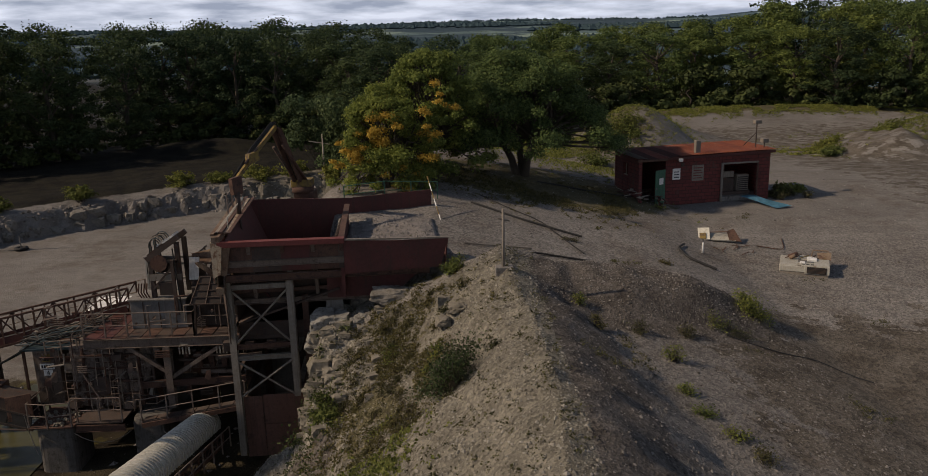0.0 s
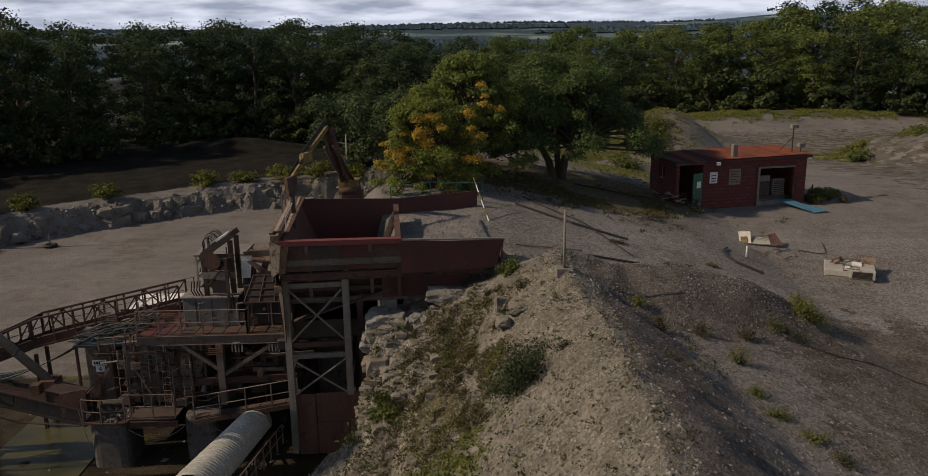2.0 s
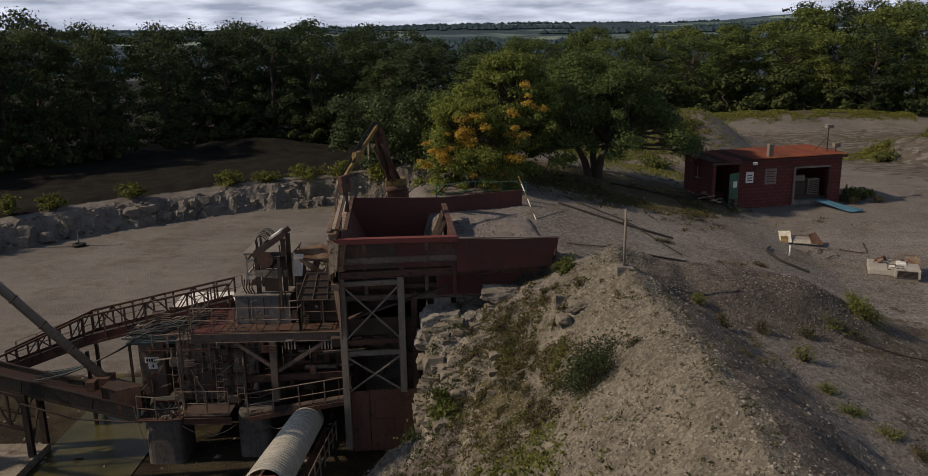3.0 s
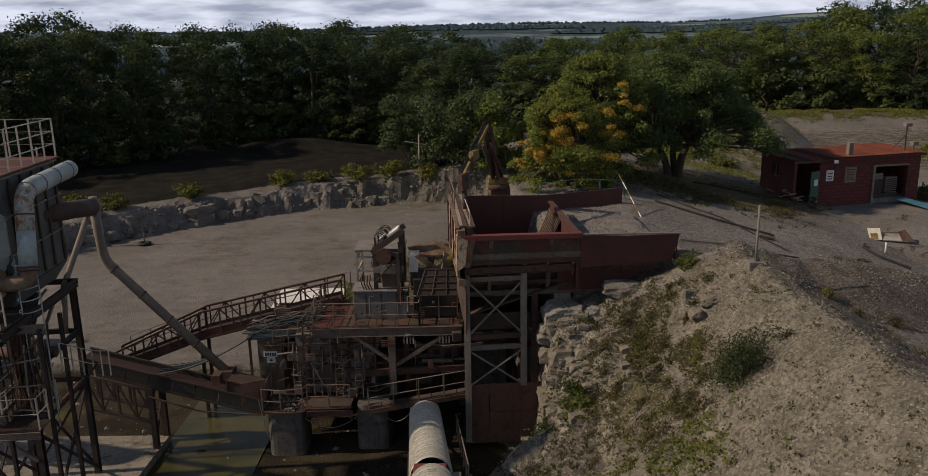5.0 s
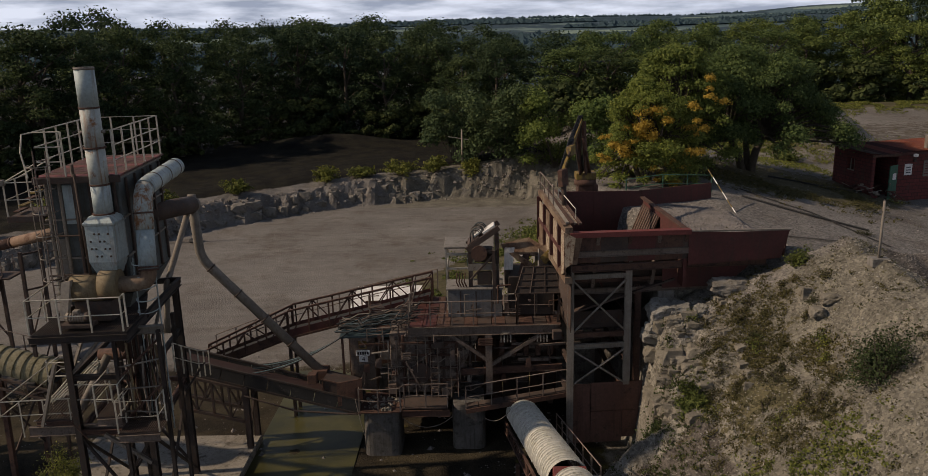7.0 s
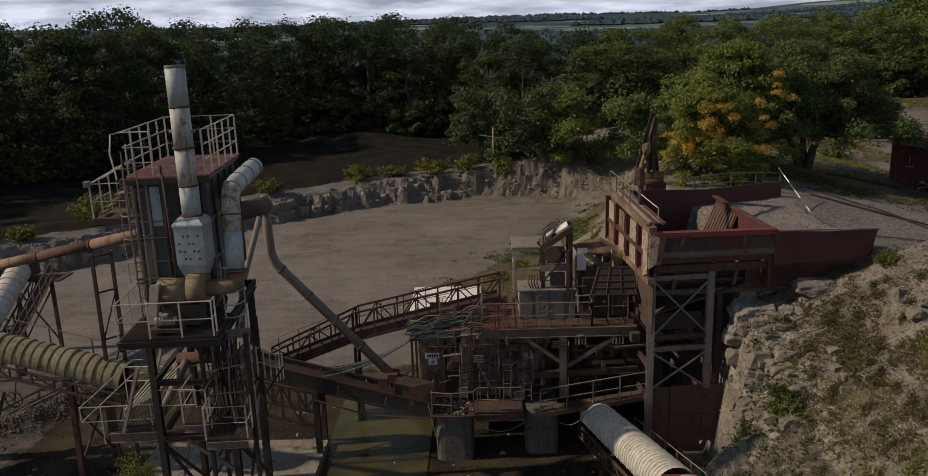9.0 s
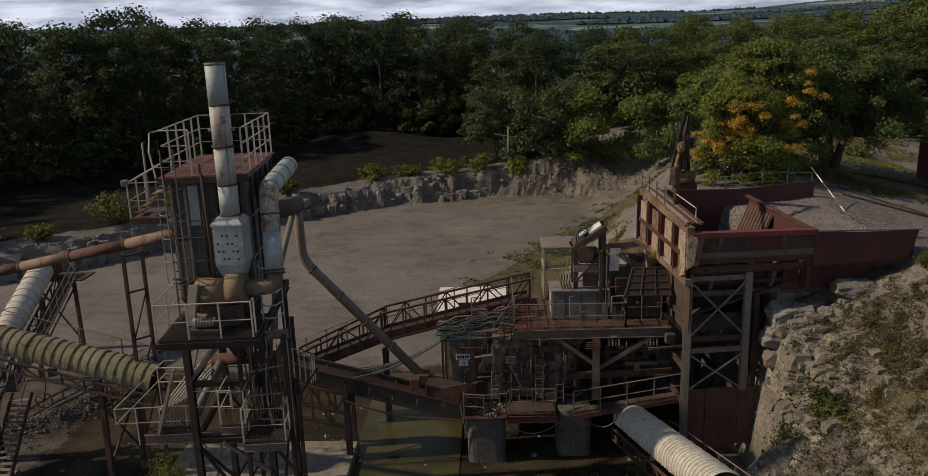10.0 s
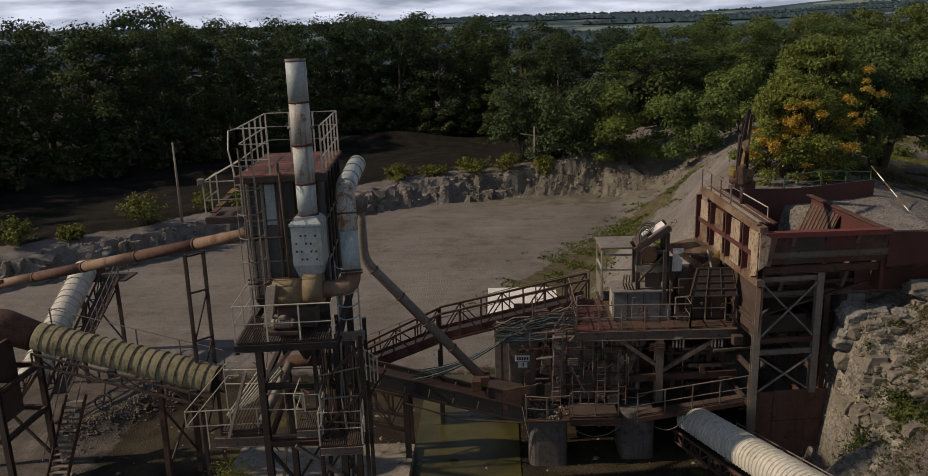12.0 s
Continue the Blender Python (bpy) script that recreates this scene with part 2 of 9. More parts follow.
TAN = weathered("dusty_tan_casing", (0.155, 0.120, 0.066), (0.20, 0.155, 0.095), (0.09, 0.05, 0.03), 0.8, 0.0, 1.2, 0.56, 0.6)
ROOF_RED = weathered("faded_red_roof_sheet", (0.25, 0.068, 0.045), (0.17, 0.055, 0.042), (0.20, 0.115, 0.08), 0.75, 0.0, 1.2, 0.54, 0.5)
YELLOW = weathered("worn_machine_yellow", (0.24, 0.165, 0.040), (0.17, 0.115, 0.035), (0.085, 0.055, 0.032), 0.7, 0.0, 1.0, 0.48, 0.8)
WHITE = weathered("dirty_white_paint", (0.70, 0.69, 0.65), (0.60, 0.59, 0.55), (0.25, 0.20, 0.15), 0.6, 0.0, 1.0, 0.64, 0.4)
GREEN = weathered("dull_green_paint", (0.035, 0.10, 0.065), (0.05, 0.13, 0.085), (0.10, 0.09, 0.06), 0.7)
BLUE = weathered("faded_blue_sheet", (0.06, 0.20, 0.30), (0.085, 0.25, 0.36), (0.17, 0.19, 0.20), 0.6)
TEAL = weathered("dark_teal_hose", (0.024, 0.040, 0.046), (0.036, 0.062, 0.070), (0.06, 0.062, 0.06), 0.6)
BLACK = weathered("black_rubber", (0.018, 0.018, 0.018), (0.03, 0.029, 0.028), (0.06, 0.055, 0.05), 0.8)
ROCK = weathered("limestone", (0.165, 0.158, 0.140), (0.245, 0.236, 0.212), (0.085, 0.078, 0.064), 0.95, 0.0, 2.2, 0.52, 0.0, 1.0)
BUND_ROCK = weathered("bund_stone", (0.14, 0.128, 0.110), (0.22, 0.205, 0.18), (0.075, 0.066, 0.05), 0.95, 0.0, 1.5, 0.52, 0.0, 1.0)
ROCK_DUSTY = weathered("dusty_limestone", (0.150, 0.134, 0.105), (0.215, 0.193, 0.155), (0.09, 0.076, 0.056), 0.95, 0.0, 2.0, 0.55, 0.0, 1.0)
EARTH = weathered("brown_earth_rubble", (0.095, 0.078, 0.055), (0.145, 0.122, 0.090), (0.06, 0.05, 0.035), 0.95, 0.0, 2.0, 0.56, 0.0, 0.9)
GRAVEL = weathered("loose_gravel", (0.14, 0.127, 0.117), (0.21, 0.19, 0.175), (0.085, 0.075, 0.066), 0.95, 0.0, 2.0, 0.56, 0.0, 0.9)
BARK = weathered("bark", (0.055, 0.045, 0.035), (0.085, 0.07, 0.055), (0.04, 0.045, 0.025), 0.95, 0.0, 3.0, 0.58, 0.0, 0.8)
CREAM = weathered("faded_cream_panel", (0.40, 0.385, 0.33), (0.31, 0.295, 0.25), (0.16, 0.11, 0.07), 0.6, 0.0, 1.6, 0.56, 0.5)
WOOD = weathered("grey_timber", (0.22, 0.19, 0.155), (0.30, 0.265, 0.22), (0.12, 0.095, 0.075), 0.9)
# wood leaves in two tones: shade and sunlight are put into the colour
LEAF_SHADED = leaf_mat("shaded_wood_leaves", (0.021, 0.037, 0.019), (0.066, 0.092, 0.041), None, 0.0, 0.32)
LEAF_SUNLIT = leaf_mat("sunlit_wood_leaves", (0.050, 0.076, 0.026), (0.150, 0.182, 0.058), None, 0.0, 0.32)
LEAF_OAK = leaf_mat("dark_oak_leaves", (0.050, 0.078, 0.030), (0.158, 0.196, 0.066), None, 0.0, 0.35)
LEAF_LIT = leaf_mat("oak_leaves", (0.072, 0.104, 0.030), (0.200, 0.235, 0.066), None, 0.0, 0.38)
LEAF_YELLOW = leaf_mat("turning_leaves", (0.072, 0.100, 0.030), (0.195, 0.225, 0.064), (0.42, 0.27, 0.05), 0.67, 0.4)
LEAF_ORANGE = leaf_mat("orange_leaves", (0.32, 0.185, 0.035), (0.54, 0.37, 0.085), None, 0.0, 0.4)
LEAF_WEED = leaf_mat("weed_leaves", (0.064, 0.080, 0.023), (0.178, 0.180, 0.052))
LEAF_OLIVE = leaf_mat("olive_weeds", (0.042, 0.040, 0.020), (0.105, 0.092, 0.042))
LEAF_DARK = leaf_mat("bramble_leaves", (0.030, 0.042, 0.018), (0.075, 0.092, 0.034))
LEAF_GREY = leaf_mat("willow_leaves", (0.038, 0.060, 0.028), (0.098, 0.125, 0.054))
GROUND = ground_mat()


def stone_mix(name, dark, light):
    """Loose stones, each of its own tone."""
    m, n, l, b = node_mat(name)
    geo = n.new("ShaderNodeNewGeometry")
    c = mixc(n, l, ramp(n, l, geo.outputs["Random Per Island"], 0.0, 1.0), dark, light)
    c = mixc(n, l, 0.7, c, ramp(n, l, noise_node(n, l, obj_coord(n), 14.0, 4, 0.7), 0.3, 0.7, (0.75, 0.75, 0.75, 1), (1.15, 1.15, 1.15, 1)), "MULTIPLY")
    l.new(c, b.inputs["Base Color"])
    b.inputs["Roughness"].default_value = 0.95
    b.inputs["Specular IOR Level"].default_value = 0.15
    return m


MIX_SAND = stone_mix("mixed_slope_stones", (0.085, 0.076, 0.060), (0.26, 0.245, 0.21))
MIX_HEAP = stone_mix("mixed_heap_stones", (0.045, 0.040, 0.035), (0.20, 0.185, 0.168))
MIX_YARD = stone_mix("mixed_yard_stones", (0.07, 0.064, 0.057), (0.24, 0.225, 0.205))
MIX_BUND = stone_mix("mixed_bund_stones", (0.090, 0.078, 0.066), (0.235, 0.212, 0.186))


# ---- mesh helpers ----
def link_bm(name, bm, material):
    me = bpy.data.meshes.new(name)
    bmesh.ops.recalc_face_normals(bm, faces=bm.faces[:])
    bm.to_mesh(me)
    bm.free()
    me.materials.append(material)
    return new(name, me)


def part(name, bm, material, parent, label=""):
    """One mesh, in world coordinates, under a thing or under a part."""
    ob = link_bm(name, bm, material)
    ob.parent = parent
    up = parent
    m = Matrix.Identity(4)
    chain = []
    while up is not None:
        chain.append(up)
        up = up.parent
    for o in reversed(chain):
        m = m @ o.matrix_parent_inverse @ o.matrix_basis
    ob.matrix_parent_inverse = m.inverted()
    return tagged(ob, label)


def thing(name, at, label, category, group="", kind=""):
    ob = new(name)
    ob.location = at
    ob.empty_display_size = 0.2
    return tagged(ob, label, category, group, kind)


def solid(name, bm, material, label, category, group="", kind=""):
    return tagged(link_bm(name, bm, material), label, category, group, kind)


def quad_box(bm, corners):
    """A box from 8 corners: four below, four above, in the same order."""
    vs = [bm.verts.new(c) for c in corners]
    for f in ((3, 2, 1, 0), (4, 5, 6, 7), (0, 1, 5, 4), (1, 2, 6, 5), (2, 3, 7, 6), (3, 0, 4, 7)):
        bm.faces.new([vs[i] for i in f])
    return vs


def box(bm, lo, hi, turn=None):
    (a, b, c), (d, e, f) = lo, hi
    pts = [Vector(p) for p in ((a, b, c), (d, b, c), (d, e, c), (a, e, c), (a, b, f), (d, b, f), (d, e, f), (a, e, f))]
    if turn is not None:
        pts = [turn @ p for p in pts]
    return quad_box(bm, pts)


def side_axes(d):
    d = d.normalized()
    x = d.cross(Vector((0, 0, 1)))
    if x.length < 1e-4:
        x = Vector((1, 0, 0))
    x.normalize()
    return x, x.cross(d).normalized()


def beam(bm, a, b, w, h=None):
    """A straight bar of w by h from a to b."""
    a, b = Vector(a), Vector(b)
    h = w if h is None else h
    x, y = side_axes(b - a)
    x, y = x * w / 2, y * h / 2
    quad_box(bm, [a - x - y, a + x - y, a + x + y, a - x + y, b - x - y, b + x - y, b + x + y, b - x + y])


def h_beam(bm, a, b, w, h, t=0.025):
    """A rolled steel beam: two flanges and a web."""
    a, b = Vector(a), Vector(b)
    x, y = side_axes(b - a)
    for s in (-1, 1):
        o = y * (h / 2 - t / 2) * s
        beam(bm, a + o, b + o, w, t)
    beam(bm, a, b, t, h - 2 * t)


def tube(bm, pts, r, n=10, caps=True):
    """A round bar or pipe along points; r is one radius or one for each point."""
    pts = [Vector(p) for p in pts]
    rs = [r] * len(pts) if isinstance(r, (int, float)) else list(r)
    rings = []
    x = None
    for i, p in enumerate(pts):
        d = (pts[min(i + 1, len(pts) - 1)] - pts[max(i - 1, 0)]).normalized()
        if x is None:
            x, y = side_axes(d)
        else:
            x = (x - d * x.dot(d)).normalized()
            y = x.cross(d).normalized()
        rings.append([bm.verts.new(p + (x * math.cos(2 * math.pi * k / n) + y * math.sin(2 * math.pi * k / n)) * rs[i]) for k in range(n)])
    for a, b in zip(rings, rings[1:]):
        for k in range(n):
            f = bm.faces.new((a[k], a[(k + 1) % n], b[(k + 1) % n], b[k]))
            f.smooth = n > 6
    if caps:
        bm.faces.new(rings[0][::-1])
        bm.faces.new(rings[-1])


def bend(a, b, c, r, steps=6):
    """Points of a round elbow of size r at b, between a and c."""
    a, b, c = Vector(a), Vector(b), Vector(c)
    p, q = b + (a - b).normalized() * r, b + (c - b).normalized() * r
    return [p.lerp(b, t).lerp(b.lerp(q, t), t) for t in [i / steps for i in range(steps + 1)]]


def lerp3(a, b, t):
    return Vector(a).lerp(Vector(b), t)


def smoothstep(a, b, t):
    t = np.clip((t - a) / (b - a), 0, 1)
    return t * t * (3 - 2 * t)


def lattice(ix, iy, seed):
    h = (ix.astype(np.int64) * 374761393 + iy.astype(np.int64) * 668265263 + seed * 974634777) & 0xFFFFFFFF
    h = ((h ^ (h >> 13)) * 1274126177) & 0xFFFFFFFF
    return ((h ^ (h >> 16)) & 0xFFFF) / 65535.0


def vnoise(x, y, size, seed=0):
    """Smooth noise from -1 to 1, with bumps of about that size."""
    x, y = np.asarray(x, float) / size, np.asarray(y, float) / size
    ix, iy = np.floor(x), np.floor(y)
    fx, fy = x - ix, y - iy
    fx, fy = fx * fx * (3 - 2 * fx), fy * fy * (3 - 2 * fy)
    a, b = lattice(ix, iy, seed), lattice(ix + 1, iy, seed)
    c, d = lattice(ix, iy + 1, seed), lattice(ix + 1, iy + 1, seed)
    return 2 * ((a * (1 - fx) + b * fx) * (1 - fy) + (c * (1 - fx) + d * fx) * fy) - 1


# ---- the ground ----
LOW = 1.6


def bund_line(x):
    return np.interp(x, [-140, -60, -45, -33.5, -26, -21, -11, -3, 3, 12], [25, 50, 62.0, 75.8, 81.8, 84.9, 88.0, 88.2, 86, 82])


def edge_line(y):
    return np.interp(y, [-40, 30, 31.5, 36.5, 38, 44, 52, 62, 72, 85, 110], [-2.5, -2.5, 1.7, 1.5, 0.0, 0.0, 3.5, 8.5, 13, 17, 19])


def upper_yard(x, y):
    z = 11.0 - 0.2 * np.clip(x - 6, -1, 14) + 0.045 * (np.clip(y, 0, 60) - 37)
    z = z - 0.5 * smoothstep(16, 24, x) * smoothstep(48, 38, y)
    return z - 0.075 * np.clip(y - 53, 0, 32)


def heaps(x, y):
    """Spoil heaps that stand on the upper yard: height above it."""
    h = (1.25 + 0.22 * vnoise(x, y, 1.7, 91) + 0.10 * vnoise(x, y, 0.7, 92)) * np.exp(-(((x - 13.4) / 4.2) ** 2 + ((y - 29.7) / np.where(y < 29.7, 2.2, 2.4)) ** 2) ** 1.7)
    h = h + 3.3 * np.exp(-(((x - 27.0) / 7.5) ** 2 + ((y - 93) / 9.0) ** 2) ** 1.2)
    h = h + 2.2 * np.exp(-(((x - 20.0) / 6.0) ** 2 + ((y - 77) / 9.0) ** 2))
    h = h + 4.3 * np.exp(-(((x - 22.2) / 5.0) ** 2 + ((y - 69) / 5.0) ** 2) ** 1.1)
    h = h + (2.0 + 0.7 * vnoise(x, y, 3.5, 93) + 0.3 * vnoise(x, y, 1.4, 94)) * np.exp(-(((x - 47.0) / 4.2) ** 2 + ((y - 75.5) / 6.5) ** 2) ** 1.3)
    h = h + (3.6 + 0.9 * vnoise(x, y, 4.0, 95)) * np.exp(-(((x - 60.0) / 9.0) ** 2 + ((y - 84) / 7.0) ** 2) ** 1.3)
    h = h + 1.6 * np.exp(-(((x + 30.0) / 13.0) ** 2 + ((y - 119) / 4.0) ** 2))
    h = h + 1.8 * np.exp(-(((x - 50.0) / 26.0) ** 2 + ((y - 116) / 5.0) ** 2))
    return h


def ground_z(x, y):
    x, y = np.asarray(x, float), np.asarray(y, float)
    up = upper_yard(x, y)
    rough_n = 0.5 * vnoise(x, y, 1.9, 3) + 0.3 * vnoise(x, y, 0.8, 4)
    d_b = y - bund_line(x) + 0.25 * vnoise(x, y, 6.0, 7) + 0.4 * vnoise(x, y, 1.5, 8)
    crest = np.interp(x, [-60, -24, -13, -8, -2, 6, 12, 20], [2.2, 2.25, 2.4, 2.9, 3.7, 5.1, 6.0, 5.0]) + 0.3 * vnoise(x, y, 9.0, 9)
    d_b = d_b - (0.75 * np.abs(vnoise(x, y * 0.25, 2.9, 81)) + 0.45 * np.abs(vnoise(x, y * 0.4, 1.1, 82)) + 0.3 * vnoise(x, y, 0.55, 83) - 0.35) * smoothstep(1, -9, x)
    z_b = LOW + crest * np.where(x < -5, np.clip(d_b / 2.0, 0, 1), np.clip(d_b / (2.0 + 0.8 * np.clip(x + 5, 0, 16)), 0, 1)) ** 0.85 + 0.5 * smoothstep(1.5, 8, d_b) - 0.6 * smoothstep(8, 25, d_b)
    width = np.interp(y, [20, 31, 36.5, 40, 46, 52, 62, 85, 110], [0.7, 0.7, 0.9, 5, 8, 11, 15, 18, 18])
    d_e = x - edge_line(y) + 0.8 * vnoise(x, y, 4.0, 11) * smoothstep(38, 50, y)
    z_e = LOW + (up - LOW) * smoothstep(-width, 0.0, d_e)
    z = np.maximum(z_b, z_e)
    # the long spoil ridge beside the pit
    rx = 8.2 + 0.35 * vnoise(x * 0, y, 6.0, 12) - 0.5 * smoothstep(22, 29, y)
    rz = 11.45 + 0.15 * vnoise(x * 0, y, 4.0, 13)
    fall = 0.86 - 0.34 * smoothstep(26.0, 30.0, y)
    left = rz - fall * np.maximum(rx - x, 0) - 8.0 * np.maximum(0.45 - x, 0) * smoothstep(26.6, 29.2, y)
    right = rz - 0.62 * np.maximum(x - rx, 0)
    ridge = np.where(x < rx, left, right) - (0.35 - 0.30 * smoothstep(25.5, 27.5, y)) * np.exp(-((x - rx) / 0.7) ** 2)
    ridge = ridge + 0.45 * vnoise(x, y, 2.6, 14) * smoothstep(0.5, 3.0, rx - x) + 0.14 * vnoise(x, y, 0.9, 15) + (0.10 * vnoise(x, y, 0.5, 16) + 0.16 * np.maximum(vnoise(x, y, 1.3, 17), 0)) * smoothstep(0.3, 2.0, rx - x)
    crumbly = smoothstep(4.5, 0.5, x) * smoothstep(24.0, 27.5, y)
    ridge = ridge + crumbly * (0.55 * np.abs(vnoise(x, y, 1.1, 51)) + 0.30 * np.abs(vnoise(x, y, 0.5, 52)) + 0.45 * vnoise(x, y, 2.2, 53) - 0.25)
    shore = np.maximum(ridge, np.where(x < rx, LOW, up))
    far_y = np.interp(x, [5.2, 6.6], [32.7, 31.8])
    steep = 1 - smoothstep(np.interp(x, [5.2, 6.6], [32.0, 30.2]), far_y, y)
    z = np.where(y < far_y, shore * steep + z * (1 - steep), z)
    on_up = smoothstep(6.0, 9.0, x) + smoothstep(31, 33, y) * smoothstep(0, 2, x) + smoothstep(100, 105, y) * smoothstep(0, -5, x)
    z = z + heaps(x, y) * np.clip(on_up, 0, 1)
    ramp_rough = np.exp(-((d_b - 3.0) / 5.0) ** 2) * smoothstep(-9, -3, x) * smoothstep(14, 8, x)
    z = z + (0.28 * vnoise(x, y, 1.7, 33) + 0.2 * np.abs(vnoise(x, y * 0.6, 0.9, 34)) + 0.10 * vnoise(x, y, 0.5, 35)) * ramp_rough
    cliff = np.exp(-((d_b - 1.0) / 1.2) ** 2) * smoothstep(8, -4, x)
    z = z + (0.4 * rough_n + 0.4 * np.abs(vnoise(x, y, 1.1, 31)) + 0.35 * np.abs(vnoise(x, y, 0.62, 32)) - 0.22) * cliff
    bank_t = np.clip(((x + 33.9) * 3.2 + (y - 33.6) * 4.4) / 29.6, 0, 1)
    bank_d = np.hypot(x + 33.9 - 3.2 * bank_t, y - 33.6 - 4.4 * bank_t)
    z = z + 0.7 * np.exp(-(bank_d / 1.1) ** 2) * (1 + 0.4 * vnoise(x, y, 0.9, 71))
    z = z + 0.05 * vnoise(x, y, 3.2, 5) + 0.02 * vnoise(x, y, 0.9, 6)
    # open country: a valley, then hills
    r = np.hypot(x, y)
    far = smoothstep(170, 420, r)
    hill = 12 + 20 * smoothstep(900, 2300, r) + 38 * smoothstep(2300, 4000, r)
    hill = hill * (1 + 0.38 * vnoise(x, y, 900, 21) + 0.16 * vnoise(x, y, 330, 22)) + 34 * smoothstep(950, 2000, x) * smoothstep(1500, 3600, r)
    hill = hill + 9 * vnoise(x, y, 520, 23) * smoothstep(900, 2400, r)
    hill = hill - 24 * smoothstep(1500, 400, r)
    return z * (1 - far) + hill * far


def spaced(lo, hi, step, end_lo, end_hi, grow=1.16):
    mid = list(np.arange(lo, hi + 1e-6, step))
    a, s, out = lo, step, []
    while a > end_lo:
        s *= grow
        a -= s
        out.append(a)
    b, s, out2 = hi, step, []
    while b < end_hi:
        s *= grow
        b += s
        out2.append(b)
    return np.array(out[::-1] + mid + out2)


def sheet(name, xs, ys, zf):
    X, Y = np.meshgrid(xs, ys)
    Z = zf(X, Y)
    nx, ny = len(xs), len(ys)
    me = bpy.data.meshes.new(name)
    me.vertices.add(nx * ny)
    me.vertices.foreach_set("co", np.stack([X, Y, Z], -1).astype(np.float32).ravel())
    i = (np.arange(ny - 1)[:, None] * nx + np.arange(nx - 1)[None, :]).ravel()
    quads = np.stack([i, i + 1, i + 1 + nx, i + nx], -1).astype(np.int32)
    me.loops.add(quads.size)
    me.loops.foreach_set("vertex_index", quads.ravel())
    me.polygons.add(len(quads))
    me.polygons.foreach_set("loop_start", (np.arange(len(quads)) * 4).astype(np.int32))
    me.update(calc_edges=True)
    cx, cy = X[:-1, :-1].ravel(), Y[:-1, :-1].ravel()
    d_face = cy - bund_line(cx)
    broken = ((d_face > -1.5) & (d_face < 4.5) & (cx > -50) & (cx < 10)) | ((cx > -3) & (cx < 3.2) & (cy > 23.5) & (cy < 32.5))
    me.polygons.foreach_set("use_smooth", ~broken)
    return me, X, Y, Z


gx = np.concatenate([spaced(-48, -4.33, 0.33, -4600, -4.3, 1.07)[:-1], np.arange(-4, 20, 0.22), spaced(20, 58, 0.5, 20, 4600, 1.07)])
gy = np.concatenate([spaced(-14, 8.5, 0.6, -4600, 8.6, 1.16)[:-1], np.arange(9, 32, 0.22), spaced(32, 100, 0.36, 32, 4600, 1.06)])
gx, gy = np.unique(np.round(gx, 3)), np.unique(np.round(gy, 3))
ground_me, GX, GY, GZ = sheet("ground", gx, gy, ground_z)
ground_me.materials.append(GROUND)


def put_mask(me, name, values):
    a = me.attributes.new(name, "FLOAT", "POINT")
    a.data.foreach_set("value", values.astype(np.float32).ravel())


UPY = upper_yard(GX, GY)
RIDGE = smoothstep(31.0, 28.5, GY) * smoothstep(-5, -1, GX) * smoothstep(10.0, 8.4, GX)
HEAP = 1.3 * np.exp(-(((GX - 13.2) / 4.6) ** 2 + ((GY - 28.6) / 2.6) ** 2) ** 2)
put_mask(ground_me, "sand", np.clip(RIDGE + 0.7 * smoothstep(82, 84, GY) * smoothstep(-28, -12, GX) * smoothstep(104, 96, GY) * smoothstep(16, 9, GX) + 0.9 * np.exp(-(((GX - 26) / 8) ** 2 + ((GY - 88) / 12) ** 2)) + 0.8 * np.exp(-(((GX - 18) / 6) ** 2 + ((GY - 70) / 11) ** 2)), 0, 1))
put_mask(ground_me, "rubble", 0.95 * smoothstep(3.6, 1.2, GX) * smoothstep(22.5, 26.0, GY) * smoothstep(33, 32, GY) * smoothstep(-3, -1, GX))
# heap tone also on the ridge's right flank, slope foot and left pit floor
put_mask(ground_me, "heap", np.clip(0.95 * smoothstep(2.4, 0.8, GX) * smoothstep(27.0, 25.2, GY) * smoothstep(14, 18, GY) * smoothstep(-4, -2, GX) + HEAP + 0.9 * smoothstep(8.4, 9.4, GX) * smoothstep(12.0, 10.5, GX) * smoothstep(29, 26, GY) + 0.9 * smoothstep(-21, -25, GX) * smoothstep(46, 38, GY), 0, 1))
# ground behind the bund where the wood's shade is painted in
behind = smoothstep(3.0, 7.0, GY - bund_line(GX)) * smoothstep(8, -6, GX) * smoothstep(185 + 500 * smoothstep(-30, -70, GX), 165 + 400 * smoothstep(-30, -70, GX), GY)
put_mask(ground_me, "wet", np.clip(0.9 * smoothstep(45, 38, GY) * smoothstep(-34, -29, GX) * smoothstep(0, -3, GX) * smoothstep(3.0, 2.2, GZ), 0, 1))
put_mask(ground_me, "wood_shade", behind)
put_mask(ground_me, "brown_yard", np.clip(0.62 * smoothstep(11, 18, GX) * smoothstep(38, 26, GY) + 0.42 * smoothstep(30, 38, GX) * smoothstep(36, 46, GY) * smoothstep(120, 100, GY), 0, 1))
slope_grass = np.exp(-(((GX - 3.0) / 3.2) ** 2 + ((GY - 26.0) / 5.0) ** 2)) * 0.42
tree_grass = np.exp(-(((GX - 11) / 8) ** 2 + ((GY - 48.5) / 5) ** 2)) * 1.0
bank_grass = np.exp(-(((GX - 19) / 6) ** 2 + ((GY - 73) / 14) ** 2)) * 0.55
low_grass = np.exp(-(((GX + 7.5) / 5) ** 2 + ((GY - 50) / 6) ** 2)) * 0.45
strip_d = ((GX + 9.5) * 26.0 - (GY - 56.0) * 15.5) / 30.3
